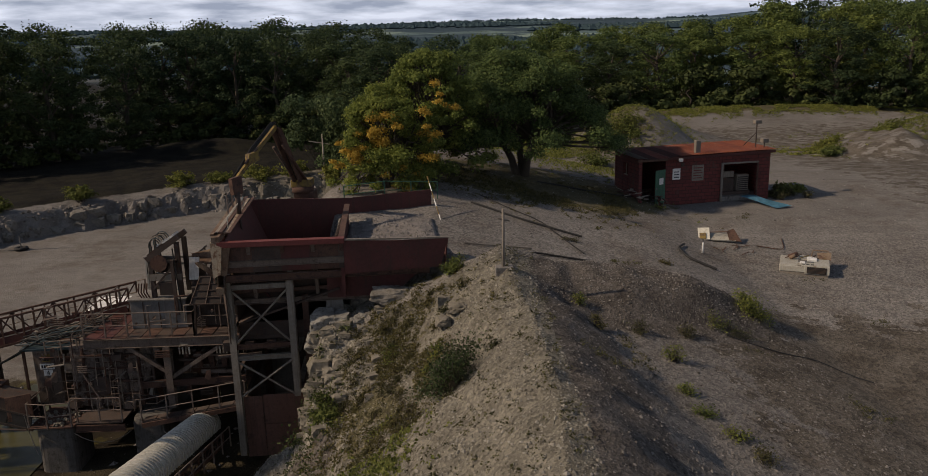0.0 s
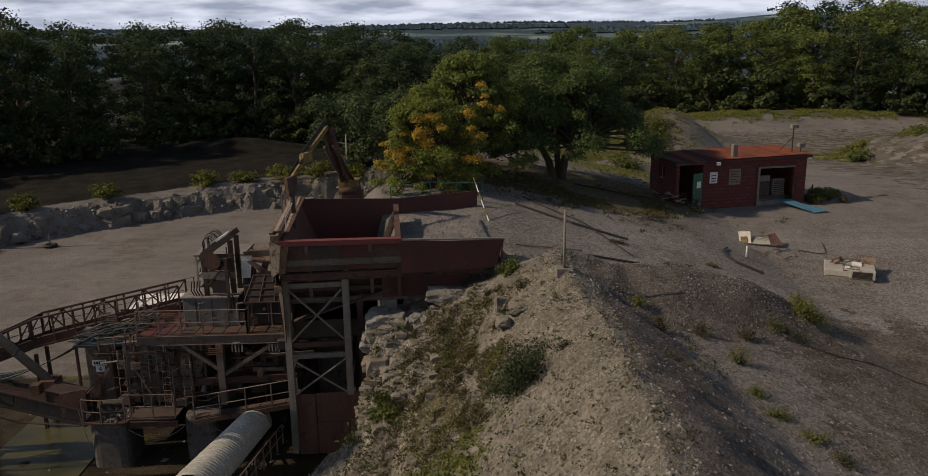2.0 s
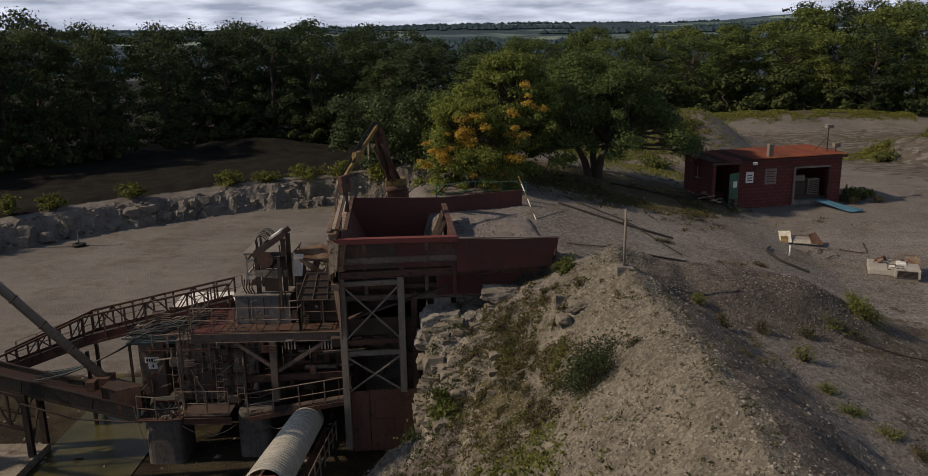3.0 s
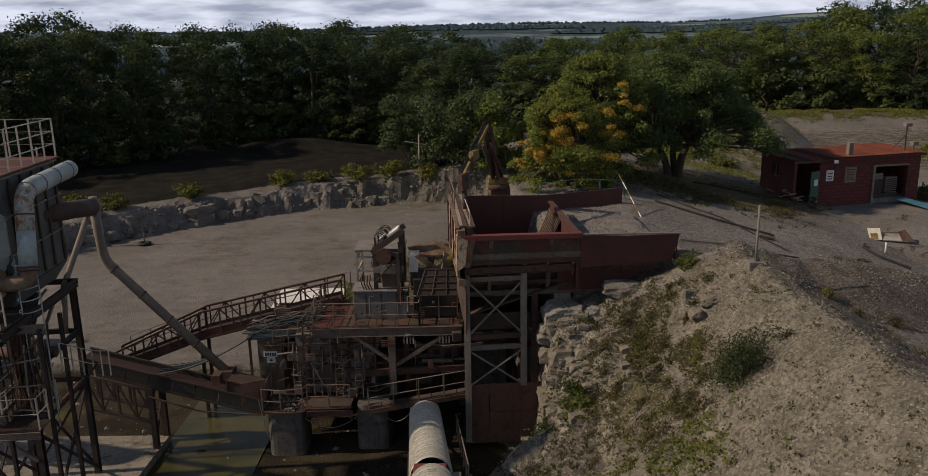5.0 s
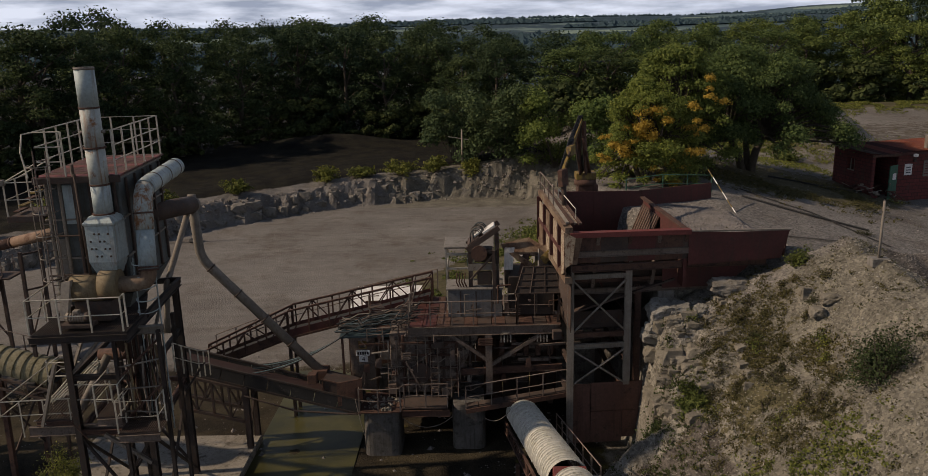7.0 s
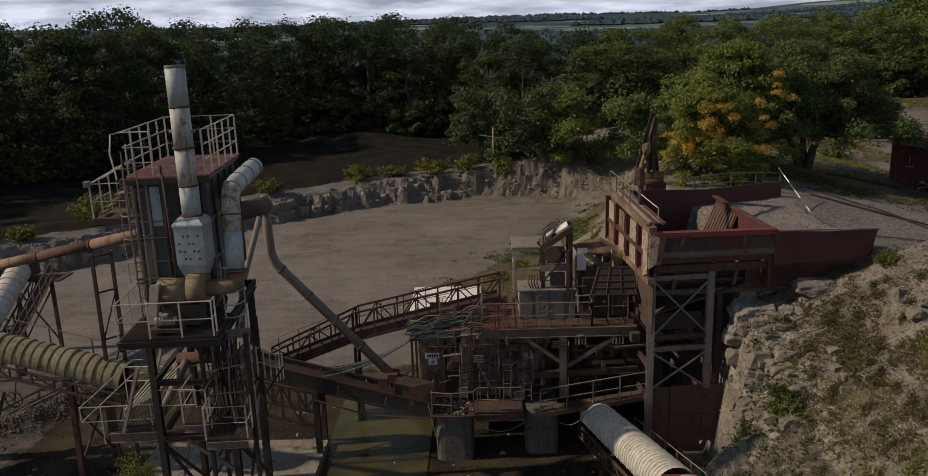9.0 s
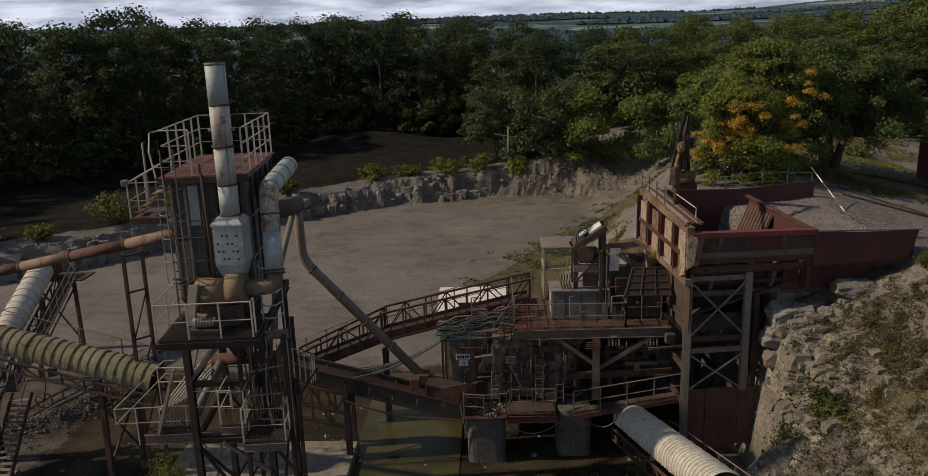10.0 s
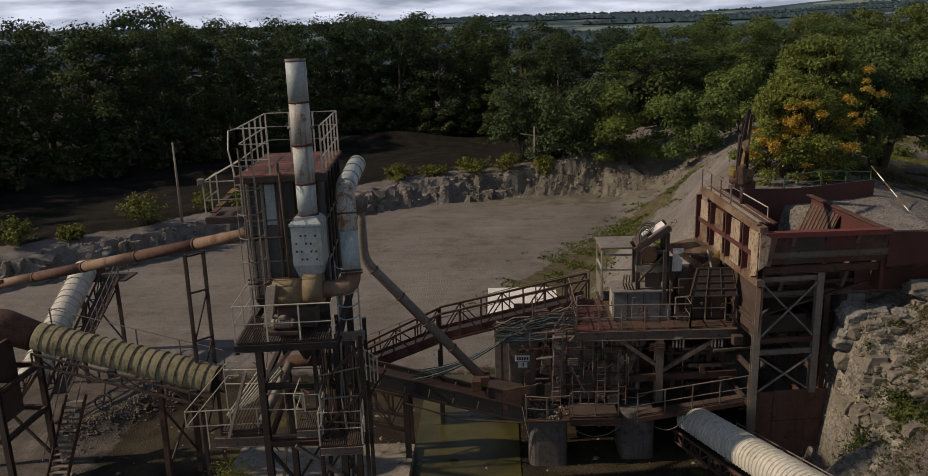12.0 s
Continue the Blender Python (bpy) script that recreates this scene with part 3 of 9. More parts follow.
low_grass = low_grass + 0.85 * np.exp(-(strip_d / 2.6) ** 2) * smoothstep(47, 56, GY) * smoothstep(86, 78, GY)
far_edge = smoothstep(111, 116, GY) * smoothstep(4, 14, GX)
rim = np.exp(-(((GX - 60) / 8) ** 2 + ((GY - 92) / 8) ** 2))
put_mask(ground_me, "grass", np.clip(0.45 * np.exp(-(((GX + 35) / 7) ** 2 + ((GY - 140) / 3) ** 2)) + slope_grass + tree_grass + bank_grass + low_grass + far_edge + rim, 0, 1))
put_mask(ground_me, "grit", 0.30 + 0.55 * smoothstep(2.5, 5.0, GZ) * smoothstep(48, 38, GY))
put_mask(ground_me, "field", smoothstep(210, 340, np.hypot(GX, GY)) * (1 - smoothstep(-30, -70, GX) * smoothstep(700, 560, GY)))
ground = tagged(new("ground", ground_me), "grey gravel quarry ground with spoil heaps and pit", "ground", kind="structure")


def gz(x, y):
    """The ground's height at a place, read off the sheet."""
    i = int(np.clip(np.searchsorted(gx, x) - 1, 0, len(gx) - 2))
    j = int(np.clip(np.searchsorted(gy, y) - 1, 0, len(gy) - 2))
    s, t = (x - gx[i]) / (gx[i + 1] - gx[i]), (y - gy[j]) / (gy[j + 1] - gy[j])
    a = GZ[j, i] * (1 - s) + GZ[j, i + 1] * s
    c = GZ[j + 1, i] * (1 - s) + GZ[j + 1, i + 1] * s
    return float(a * (1 - t) + c * t)


# ---- trees ----
def leaf_mesh(name, centres, normals, size, seed, material):
    """Many small bent leaf sprays, each a folded pair of quads, as one mesh."""
    rng = np.random.default_rng(seed)
    k = len(centres)
    nrm = normals + rng.normal(0, 0.55, (k, 3))
    nrm /= np.linalg.norm(nrm, axis=1, keepdims=True) + 1e-9
    t = np.cross(nrm, rng.normal(0, 1, (k, 3)))
    t /= np.linalg.norm(t, axis=1, keepdims=True) + 1e-9
    b = np.cross(nrm, t)
    s = (size * rng.uniform(0.55, 1.35, (k, 1)))
    w = s * rng.uniform(0.45, 0.8, (k, 1))
    lift = nrm * s * rng.uniform(0.1, 0.35, (k, 1))
    v = np.stack([centres - t * s, centres - b * w - lift, centres + t * s, centres + b * w - lift], 1)
    me = bpy.data.meshes.new(name)
    me.vertices.add(k * 4)
    me.vertices.foreach_set("co", v.astype(np.float32).ravel())
    base = np.arange(k)[:, None] * 4
    tri = np.concatenate([base + np.array([0, 1, 2]), base + np.array([0, 2, 3])], 1).astype(np.int32).ravel()
    me.loops.add(len(tri))
    me.loops.foreach_set("vertex_index", tri)
    me.polygons.add(k * 2)
    me.polygons.foreach_set("loop_start", (np.arange(k * 2) * 3).astype(np.int32))
    me.update(calc_edges=True)
    me.materials.append(material)
    return me


def crown_points(rng, lobes, count):
    """Points on the shells of many lobes, denser above, with outward normals."""
    vol = np.array([r * r for _, r in lobes])
    pick = rng.choice(len(lobes), count, p=vol / vol.sum())
    d = rng.normal(0, 1, (count, 3))
    d /= np.linalg.norm(d, axis=1, keepdims=True)
    d[:, 2] = np.where(d[:, 2] < -0.35, -d[:, 2] * 0.6, d[:, 2])
    c = np.array([lobes[i][0] for i in pick])
    r = np.array([lobes[i][1] for i in pick])[:, None]
    p = c + d * r * (rng.uniform(0.35, 1.22, (count, 1)) ** 0.7) * np.array([1, 1, 0.82]) + rng.normal(0, 0.17, (count, 3)) * r
    return p, d


def make_tree(name, seed, height, spread, trunk_h, leaves, leaf, material, label, category="tree", lobes_n=26, low=0.25):
    rng = np.random.default_rng(seed)
    root = thing(name, (0, 0, 0), label, category)
    lobes = []
    bm = bmesh.new()
    r0 = height * 0.022
    stem = [Vector((0, 0, -0.4))]
    for i in range(1, 6):
        stem.append(Vector((rng.normal(0, 0.12) * i * 0.5, rng.normal(0, 0.12) * i * 0.5, height * 0.8 * i / 5)))
    tube(bm, stem, [r0 * 1.25, r0, r0 * 0.8, r0 * 0.6, r0 * 0.4, r0 * 0.12], 8)
    for i in range(lobes_n):
        h = trunk_h + (height - trunk_h) * (low + (1 - low) * rng.random() ** 0.8) * 0.93
        f = (h - trunk_h) / (height - trunk_h)
        reach = spread * (math.sin(min(1.0, 0.30 + f * 0.57) * math.pi) ** 0.6) * rng.uniform(0.3, 0.92)
        a = rng.uniform(0, 2 * math.pi)
        tip = Vector((reach * math.cos(a), reach * math.sin(a), h))
        rad = spread * rng.uniform(0.10, 0.24)
        lobes.append((np.array(tip), rad))
        if i % 6 == 0:
            s = stem[0].lerp(stem[-1], max(0.15, min(0.85, h / (height * 0.8) - 0.25)))
            tube(bm, [s, s.lerp(tip, 0.55) + Vector((0, 0, -0.3)), tip], [r0 * 0.42, r0 * 0.26, r0 * 0.07], 6)
    lobes.append((np.array((0, 0, height - spread * 0.25)), spread * 0.33))
    part("trunk", bm, BARK, root)
    p, d = crown_points(rng, lobes, leaves)
    crown = new("crown", leaf_mesh("crown", p, d + np.array([0, 0, 0.35]), leaf, seed, material))
    crown.parent = root
    return root


def place_tree(src, x, y, s, turn, z=None, sz=1.0):
    z = gz(x, y) if z is None else z
    t = copy_thing(src, pose(x, y, z, 0, 0, turn))
    t.scale = (s, s, s * sz)
    return t


rng = random.Random(5)
kinds = []
for i, (h, sp) in enumerate(((17, 5.6), (19, 6.2), (16, 5.0), (18, 6.6), (14.5, 4.6))):
    lab = ("dark green broadleaved woodland tree with dense crown", "tall dark woodland tree with uneven crown")[i % 2]
    kinds.append(make_tree("woodland_tree", 40 + i, h, sp, 0.2, (11500, 11500, 7500, 10500, 7500)[i], 0.175, LEAF_SHADED if i < 3 else LEAF_SUNLIT, lab, lobes_n=80, low=0.0))
    kinds[-1]["group"] = "woodland edge"
WOOD_X, WOOD_Y = [-120, -75, -60, -46, -34, -16, -7, 6, 20, 34, 60, 100], [60, 80, 93, 112, 126, 124, 108, 101, 112, 120, 118, 100]
used = set()
spots = []
for row, (off, gap) in enumerate(((7, 7.0), (15, 8.0), (25, 8.6), (37, 13.5))):
    x = -88.0 + row * 3
    while x < 96:
        base = float(np.interp(x, WOOD_X, WOOD_Y))
        spots.append((x + rng.uniform(-2, 2), base + off + rng.uniform(-3, 3), row))
        x += gap * rng.uniform(0.8, 1.25)
# unseen trees off to the left, added to shade the bund strip
for i in range(10):
    spots.append((-84.0 - 9 * (i % 2) + rng.uniform(-1.5, 1.5), 48.0 + 4.2 * i, 3))
for i, (x, y, row) in enumerate(spots):
    # shade-toned trees mostly on the left, sunlit-toned trees on the right
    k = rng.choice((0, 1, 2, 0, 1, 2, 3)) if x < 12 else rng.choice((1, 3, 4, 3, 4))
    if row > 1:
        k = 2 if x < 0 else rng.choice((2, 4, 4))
    top = float(np.interp(x, [-120, -60, -30, -10, 0, 20, 40, 55, 70, 85, 100], [25.0, 24.0, 23.8, 21.2, 20.2, 20.0, 21.8, 22.8, 25.2, 26.5, 27])) + rng.uniform(-1.3, 0.9) - (3.0, 1.5, 0.5, 0.0)[row]
    z = gz(x, y)
    hk = (17, 19, 16, 18, 14.5)[k]
    s = (top - z) / hk
    w = max(0.9, min(1.3, s)) * rng.uniform(1.0, 1.3)
    m = pose(x, y, z, 0, 0, rng.uniform(0, 360))
    if k not in used:
        used.add(k)
        t = kinds[k]
        t.matrix_basis = m
    else:
        t = copy_thing(kinds[k], m)
    t.scale = (w, w, s)

# low scrub under the woodland edge
under = make_tree("undergrowth_shrub", 61, 4.5, 3.4, 0.1, 1800, 0.26, LEAF_DARK, "dark undergrowth shrub at the foot of the wood", "shrub", lobes_n=22, low=0.0)
under["group"] = "woodland edge"
first = True
x = -110.0
while x < 96:
    base = float(np.interp(x, WOOD_X, WOOD_Y))
    y = base + 4.0 + rng.uniform(-2, 2)
    m = pose(x, y, gz(x, y), 0, 0, rng.uniform(0, 360))
    if first:
        under.matrix_basis = m
        t, first = under, False
    else:
        t = copy_thing(under, m)
    k = rng.uniform(0.7, 1.5)
    t.scale = (k * 1.2, k * 1.2, k)
    x += rng.uniform(3.0, 5.5)


# ---- plant helpers ----
def turned(origin, degrees):
    m = Matrix.Translation(origin) @ Matrix.Rotation(radians(degrees), 4, "Z")
    return lambda u, v, z: m @ Vector((u, v, z))


def bar_part(name, a, b, w, h, mat, parent, label=""):
    bm = bmesh.new()
    beam(bm, a, b, w, h)
    return part(name, bm, mat, parent, label)


def h_part(name, a, b, w, h, mat, parent, label=""):
    bm = bmesh.new()
    h_beam(bm, a, b, w, h)
    return part(name, bm, mat, parent, label)


def tube_part(name, pts, r, mat, parent, label="", n=8):
    bm = bmesh.new()
    tube(bm, pts, r, n)
    return part(name, bm, mat, parent, label)


def box_part(name, lo, hi, mat, parent, label="", frame_fn=None):
    bm = bmesh.new()
    (a, b, c), (d, e, f) = lo, hi
    pts = ((a, b, c), (d, b, c), (d, e, c), (a, e, c), (a, b, f), (d, b, f), (d, e, f), (a, e, f))
    quad_box(bm, [frame_fn(*p) if frame_fn else Vector(p) for p in pts])
    bmesh.ops.bevel(bm, geom=bm.edges[:], offset=min(0.02, 0.2 * min(abs(d - a), abs(e - b), abs(f - c))), segments=1, affect="EDGES")
    return part(name, bm, mat, parent, label)


def plate_part(name, pts, thick, mat, parent, label=""):
    """A flat plate with the given outline, thickened."""
    bm = bmesh.new()
    pts = [Vector(p) for p in pts]
    nrm = (pts[1] - pts[0]).cross(pts[2] - pts[0]).normalized() * thick / 2
    a = [bm.verts.new(p - nrm) for p in pts]
    b = [bm.verts.new(p + nrm) for p in pts]
    bm.faces.new(a[::-1])
    bm.faces.new(b)
    k = len(pts)
    for i in range(k):
        bm.faces.new((a[i], a[(i + 1) % k], b[(i + 1) % k], b[i]))
    return part(name, bm, mat, parent, label)


def rail_run(parent, pts, mat, height=1.1, gap=1.2, r=0.024, mids=1):
    """A handrail along points at deck height: posts, a top rail and knee rails."""
    pts = [Vector(p) for p in pts]
    up = Vector((0, 0, height))
    tube_part("top_rail", [p + up for p in pts], r, mat, parent, n=6)
    for k in range(mids):
        tube_part("knee_rail", [p + up * (k + 1) / (mids + 1) for p in pts], r * 0.9, mat, parent, n=6)
    for i, (a, b) in enumerate(zip(pts, pts[1:])):
        k = max(1, round((b - a).length / gap))
        for j in range(k + (i == len(pts) - 2)):
            p = a.lerp(b, j / k)
            bar_part("post", p, p + up, r * 2.2, r * 2.2, mat, parent)


def truss_side(parent, a0, b0, a1, b1, bays, mat, w=0.07, zigzag=True):
    """Bottom chord a0-b0, top chord a1-b1, with uprights and diagonals."""
    bar_part("chord", a0, b0, w * 1.5, w * 1.5, mat, parent)
    bar_part("chord", a1, b1, w * 1.3, w * 1.3, mat, parent)
    for i in range(bays + 1):
        t = i / bays
        bar_part("upright", lerp3(a0, b0, t), lerp3(a1, b1, t), w, w, mat, parent)
        if i < bays and zigzag:
            s = (i + 1) / bays
            p, q = (lerp3(a0, b0, t), lerp3(a1, b1, s)) if i % 2 else (lerp3(a1, b1, t), lerp3(a0, b0, s))
            bar_part("diagonal", p, q, w * 0.75, w * 0.75, mat, parent)


def belt_cover(parent, a, b, radius, sheets, mat, arc=215, side=Vector((0, 0, 1))):
    """Arched corrugated sheets over a belt, each lapped onto the next with a raised seam."""
    a, b = Vector(a), Vector(b)
    d = (b - a).normalized()
    x, y = side_axes(d)
    n = 20
    for k in range(sheets):
        bm = bmesh.new()
        rings = []
        jit = 1 + 0.012 * math.sin(k * 2.3)
        for t, r in ((0.0, 0.98), (0.02, 1.045), (0.10, 1.05), (0.13, 0.985), (0.5, 0.992), (1.02, 0.98)):
            c = a.lerp(b, (k + t) / sheets)
            ring = []
            for i in range(n + 1):
                ang = radians(90 - arc / 2 + arc * i / n)
                ring.append(bm.verts.new(c + (x * math.cos(ang) + y * math.sin(ang)) * radius * r * jit))
            rings.append(ring)
        for p, q in zip(rings, rings[1:]):
            for i in range(n):
                bm.faces.new((p[i], p[i + 1], q[i + 1], q[i]))
        part("cover_sheet", bm, mat, parent)


# ---- the feed hopper over the pit ----
hp = turned((-3.1, 30.1, 0), 5.0)
hopper = thing("feed_hopper", hp(0, 0, 2.6), "red-brown steel feed hopper with ribbed sides on grey columns", "hopper")
BK = lambda u: 6.6 + 1.7 * u / 8.75
# front rim, front panels
bar_part("front_rim", hp(-0.15, 0, 11.83), hp(4.75, 0.02, 11.78), 0.34, 0.20, RED_EDGE, hopper, "red painted rim beam")
for k in range(5):
    u = 0.15 + k * 1.12
    plate_part("front_panel", [hp(u - 0.15, 0.1, 10.62), hp(u + 0.97, 0.1, 10.62), hp(u + 0.97, 0.02, 11.74), hp(u - 0.15, 0.02, 11.74)], 0.04, (RUST, DARK_STEEL, RUST_RED)[k % 3], hopper)
for u in (0.05, 1.0, 2.3, 3.5, 4.6):
    plate_part("rib", [hp(u, -0.12, 11.7), hp(u, 1.0, 9.0), hp(u, 1.4, 9.0), hp(u, 0.16, 11.7)], 0.14, DUSTY if u in (1.0, 3.5) else RUST, hopper)
h_part("girder", hp(-0.1, 0.0, 11.0), hp(4.7, 0.0, 11.0), 0.16, 0.24, DUSTY, hopper, "dusty grey girder")
h_part("girder", hp(0.0, 0.22, 10.35), hp(8.1, 0.3, 10.32), 0.2, 0.28, RUST, hopper)
plate_part("lower_panel", [hp(0.2, 1.45, 9.0), hp(4.6, 1.45, 9.0), hp(4.6, 0.75, 10.5), hp(0.2, 0.75, 10.5)], 0.04, DARK_STEEL, hopper)
h_part("girder", hp(0.1, 0.9, 9.15), hp(6.6, 0.9, 9.15), 0.18, 0.22, DUSTY, hopper)
h_part("girder", hp(0.1, 0.85, 9.62), hp(4.6, 0.85, 9.62), 0.12, 0.16, RUST, hopper)
plate_part("lower_panel", [hp(3.9, 0.75, 9.2), hp(6.6, 0.75, 9.2), hp(7.9, 0.75, 10.3), hp(3.9, 0.75, 10.3)], 0.05, RUST_RED, hopper)
plate_part("front_panel", [hp(4.7, 0.02, 10.38), hp(8.55, 0.02, 10.5), hp(8.85, 0.0, 11.66), hp(6.7, 0.02, 11.66), hp(4.7, 0.02, 11.76)], 0.06, RUST_RED, hopper, "plain dark red steel panel")
bar_part("rim_bar", hp(4.7, -0.03, 11.8), hp(8.9, -0.03, 11.7), 0.12, 0.06, GREY_STEEL, hopper)
# back wall in three plates, with lip
for u0, u1, z0, z1 in ((0.0, 2.4, 12.3, 12.15), (2.41, 4.9, 12.14, 11.98), (4.91, 8.7, 12.0, 12.1)):
    plate_part("back_panel", [hp(u0, BK(u0), 9.0 if u0 < 4 else 11.0), hp(u1, BK(u1), 9.0 if u0 < 4 else 11.0), hp(u1, BK(u1), z1), hp(u0, BK(u0), z0)], 0.06, RUST_RED, hopper)
for u in (1.2, 2.4, 3.7, 4.9, 6.2, 7.5, 8.6):
    bar_part("stiffener", hp(u, BK(u) + 0.1, 10.6), hp(u, BK(u) + 0.1, 12.0), 0.1, 0.14, RUST, hopper)
# left wall: heavy frame with two rows of openings between pale worn panels
PALE_TAN = weathered("worn_pale_tan_paint", (0.30, 0.235, 0.165), (0.38, 0.32, 0.24), (0.13, 0.065, 0.040), 0.85, 0.0, 1.7, 0.50, 0.8)
for z, w, m in ((12.02, 0.26, TAN_RUST), (10.95, 0.20, RUST_RED), (9.95, 0.26, TAN_RUST)):
    bar_part("wall_beam", hp(-0.2, -0.1, z), hp(-0.2, 6.7, z + 0.25 * (z > 11.5)), 0.3, w, m, hopper)
for k in range(4):
    v = 0.55 + k * 1.85
    bar_part("wall_rib", hp(-0.24, v + 0.95, 9.9), hp(-0.24, v + 0.95, 12.0), 0.24, 0.12, RUST_RED, hopper)
    for z0, z1 in ((10.08, 10.85), (11.05, 11.88)):
        plate_part("wall_panel", [hp(-0.3, v - 0.5, z0), hp(-0.3, v + 0.45, z0), hp(-0.3, v + 0.4, z1), hp(-0.3, v - 0.5, z1)], 0.05, (PALE_TAN, TAN_RUST, PALE_TAN)[(k + int(z1)) % 3], hopper, "pale worn wall panel")
plate_part("end_plate", [hp(-0.36, -0.16, 10.5), hp(-0.08, -0.2, 10.7), hp(0.04, -0.2, 11.75), hp(-0.36, -0.16, 11.95)], 0.10, PALE_TAN, hopper, "pale torn corner plate")
plate_part("end_plate", [hp(-0.38, -0.12, 10.3), hp(-0.38, 0.5, 10.05), hp(-0.38, 0.45, 11.9), hp(-0.38, -0.12, 11.95)], 0.06, PALE_TAN, hopper, "pale torn corner plate")
for k in range(5):
    bar_part("rim_plank", hp(-0.34 + 0.16 * k, 0.1 + 0.25 * (k % 2), 12.2 + 0.035 * (k % 3)), hp(-0.30 + 0.16 * k, 5.9 + 0.3 * (k % 3), 12.44 + 0.03 * (k % 2)), 0.14, 0.07, (TAN_RUST, WOOD, RUST, PALE_TAN, RUST)[k], hopper)
plate_part("left_liner", [hp(0.05, 0.1, 11.9), hp(0.05, 6.6, 12.2), hp(1.5, 5.4, 9.2), hp(1.5, 1.1, 9.2)], 0.06, RUST_RED, hopper)
plate_part("gusset", [hp(-0.25, -0.05, 10.6), hp(-0.25, -0.05, 11.75), hp(0.35, -0.08, 11.75), hp(0.12, -0.08, 10.6)], 0.08, TAN_RUST, hopper)
plate_part("chute_side", [hp(-0.05, 0.2, 7.6), hp(-0.35, 1.2, 9.3), hp(-0.3, 1.5, 10.1), hp(-0.05, 0.1, 10.6)], 0.05, DARK_STEEL, hopper)
plate_part("chute_floor", [hp(0.2, 0.9, 8.2), hp(0.2, 5.6, 8.2), hp(4.4, 6.0, 9.6), hp(4.4, 0.6, 9.6)], 0.08, DARK_STEEL, hopper)
# partition with ribbed liner
plate_part("partition", [hp(4.62, 0.1, 9.4), hp(4.62, 6.0, 9.4), hp(4.62, 6.0, 11.8), hp(4.62, 0.1, 11.75)], 0.14, RUST_RED, hopper)
plate_part("ramp_plate", [hp(3.9, 3.3, 10.2), hp(3.9, 5.8, 10.2), hp(4.5, 5.8, 11.72), hp(4.5, 3.3, 11.62)], 0.05, RUST, hopper, "worn ribbed liner plate")
for k in range(9):
    v = 3.4 + k * 0.29
    bar_part("liner_rib", hp(3.87, v, 10.22), hp(4.46, v, 11.66), 0.06, 0.06, DUSTY, hopper)
bar_part("partition_cap", hp(4.62, 0.1, 11.83), hp(4.62, 6.4, 11.9), 0.24, 0.06, RUST, hopper)
plate_part("right_panel", [hp(8.72, 0.1, 10.5), hp(8.72, 1.0, 10.9), hp(8.8, 0.9, 11.4), hp(8.86, 0.1, 11.66)], 0.05, RUST_RED, hopper)
# rails at the rim
rail_run(hopper, [hp(-0.25, 3.2, 12.2), hp(-0.25, 6.7, 12.3)], RAIL_DARK, 0.95, 1.2)
tube_part("rim_rail", [hp(0.2, 0.6, 12.35), hp(0.2, 0.6, 12.75), hp(0.2, 4.4, 12.85), hp(0.2, 4.4, 12.45)], 0.022, RAIL, hopper, n=6)
rail_run(hopper, [hp(4.4, 8.5, 11.5), hp(6.4, 8.9, 11.6), hp(9.1, 9.3, 11.4)], GREEN, 0.9, 1.6)
# added sheet that keeps low sun out from under the bin
plate_part("side_sheet", [hp(0.12, 1.2, 7.3), hp(0.12, 6.2, 7.3), hp(0.12, 6.2, 9.85), hp(0.12, 1.2, 9.85)], 0.04, DARK_STEEL, hopper)
# columns and bracing
for u, v, zb in ((0.0, 0.5, 2.5), (2.42, 0.55, 5.05), (0.1, 5.9, 1.7), (2.5, 6.0, 1.7), (4.3, 3.0, 4.0)):
    h_part("column", hp(u, v, zb), hp(u, v, 10.62 if v < 1 else 9.4), 0.27, 0.27, GREY_STEEL if v < 1 else DARK_STEEL, hopper)
    box_part("cap_plate", (u - 0.2, v - 0.2, 10.58 if v < 1 else 9.36), (u + 0.2, v + 0.2, 10.66 if v < 1 else 9.44), RUST, hopper, frame_fn=hp)
for z, m in ((9.9, GREY_STEEL), (7.35, RUST), (6.85, GREY_STEEL)):
    h_part("tie_beam", hp(0.05, 0.5, z), hp(2.4, 0.55, z), 0.14, 0.2, m, hopper)
for z0, z1 in ((9.75, 7.5), (6.7, 5.15)):
    for s in (0, 1):
        tube_part("brace", [hp(0.1 if s else 2.3, 0.42 + 0.06 * s, z0), hp(2.3 if s else 0.1, 0.42 + 0.06 * s, z1)], 0.045, GREY_STEEL, hopper, n=6)
for z in (8.3, 6.2, 4.7):
    h_part("tie_beam", hp(-0.1, 5.9, z), hp(4.0, 6.0, z), 0.14, 0.2, DARK_STEEL, hopper)
    h_part("side_beam", hp(0.0, 0.6, z - 0.2), hp(0.1, 5.9, z - 0.2), 0.14, 0.2, DARK_STEEL, hopper)
    h_part("side_beam", hp(2.45, 0.6, z - 0.2), hp(2.5, 6.0, z - 0.2), 0.14, 0.2, RUST, hopper)
SKIRT = weathered("rust_red_plate", (0.115, 0.058, 0.044), (0.155, 0.085, 0.064), (0.06, 0.036, 0.028), 0.8, 0.0, 0.9, 0.55, 0.7)
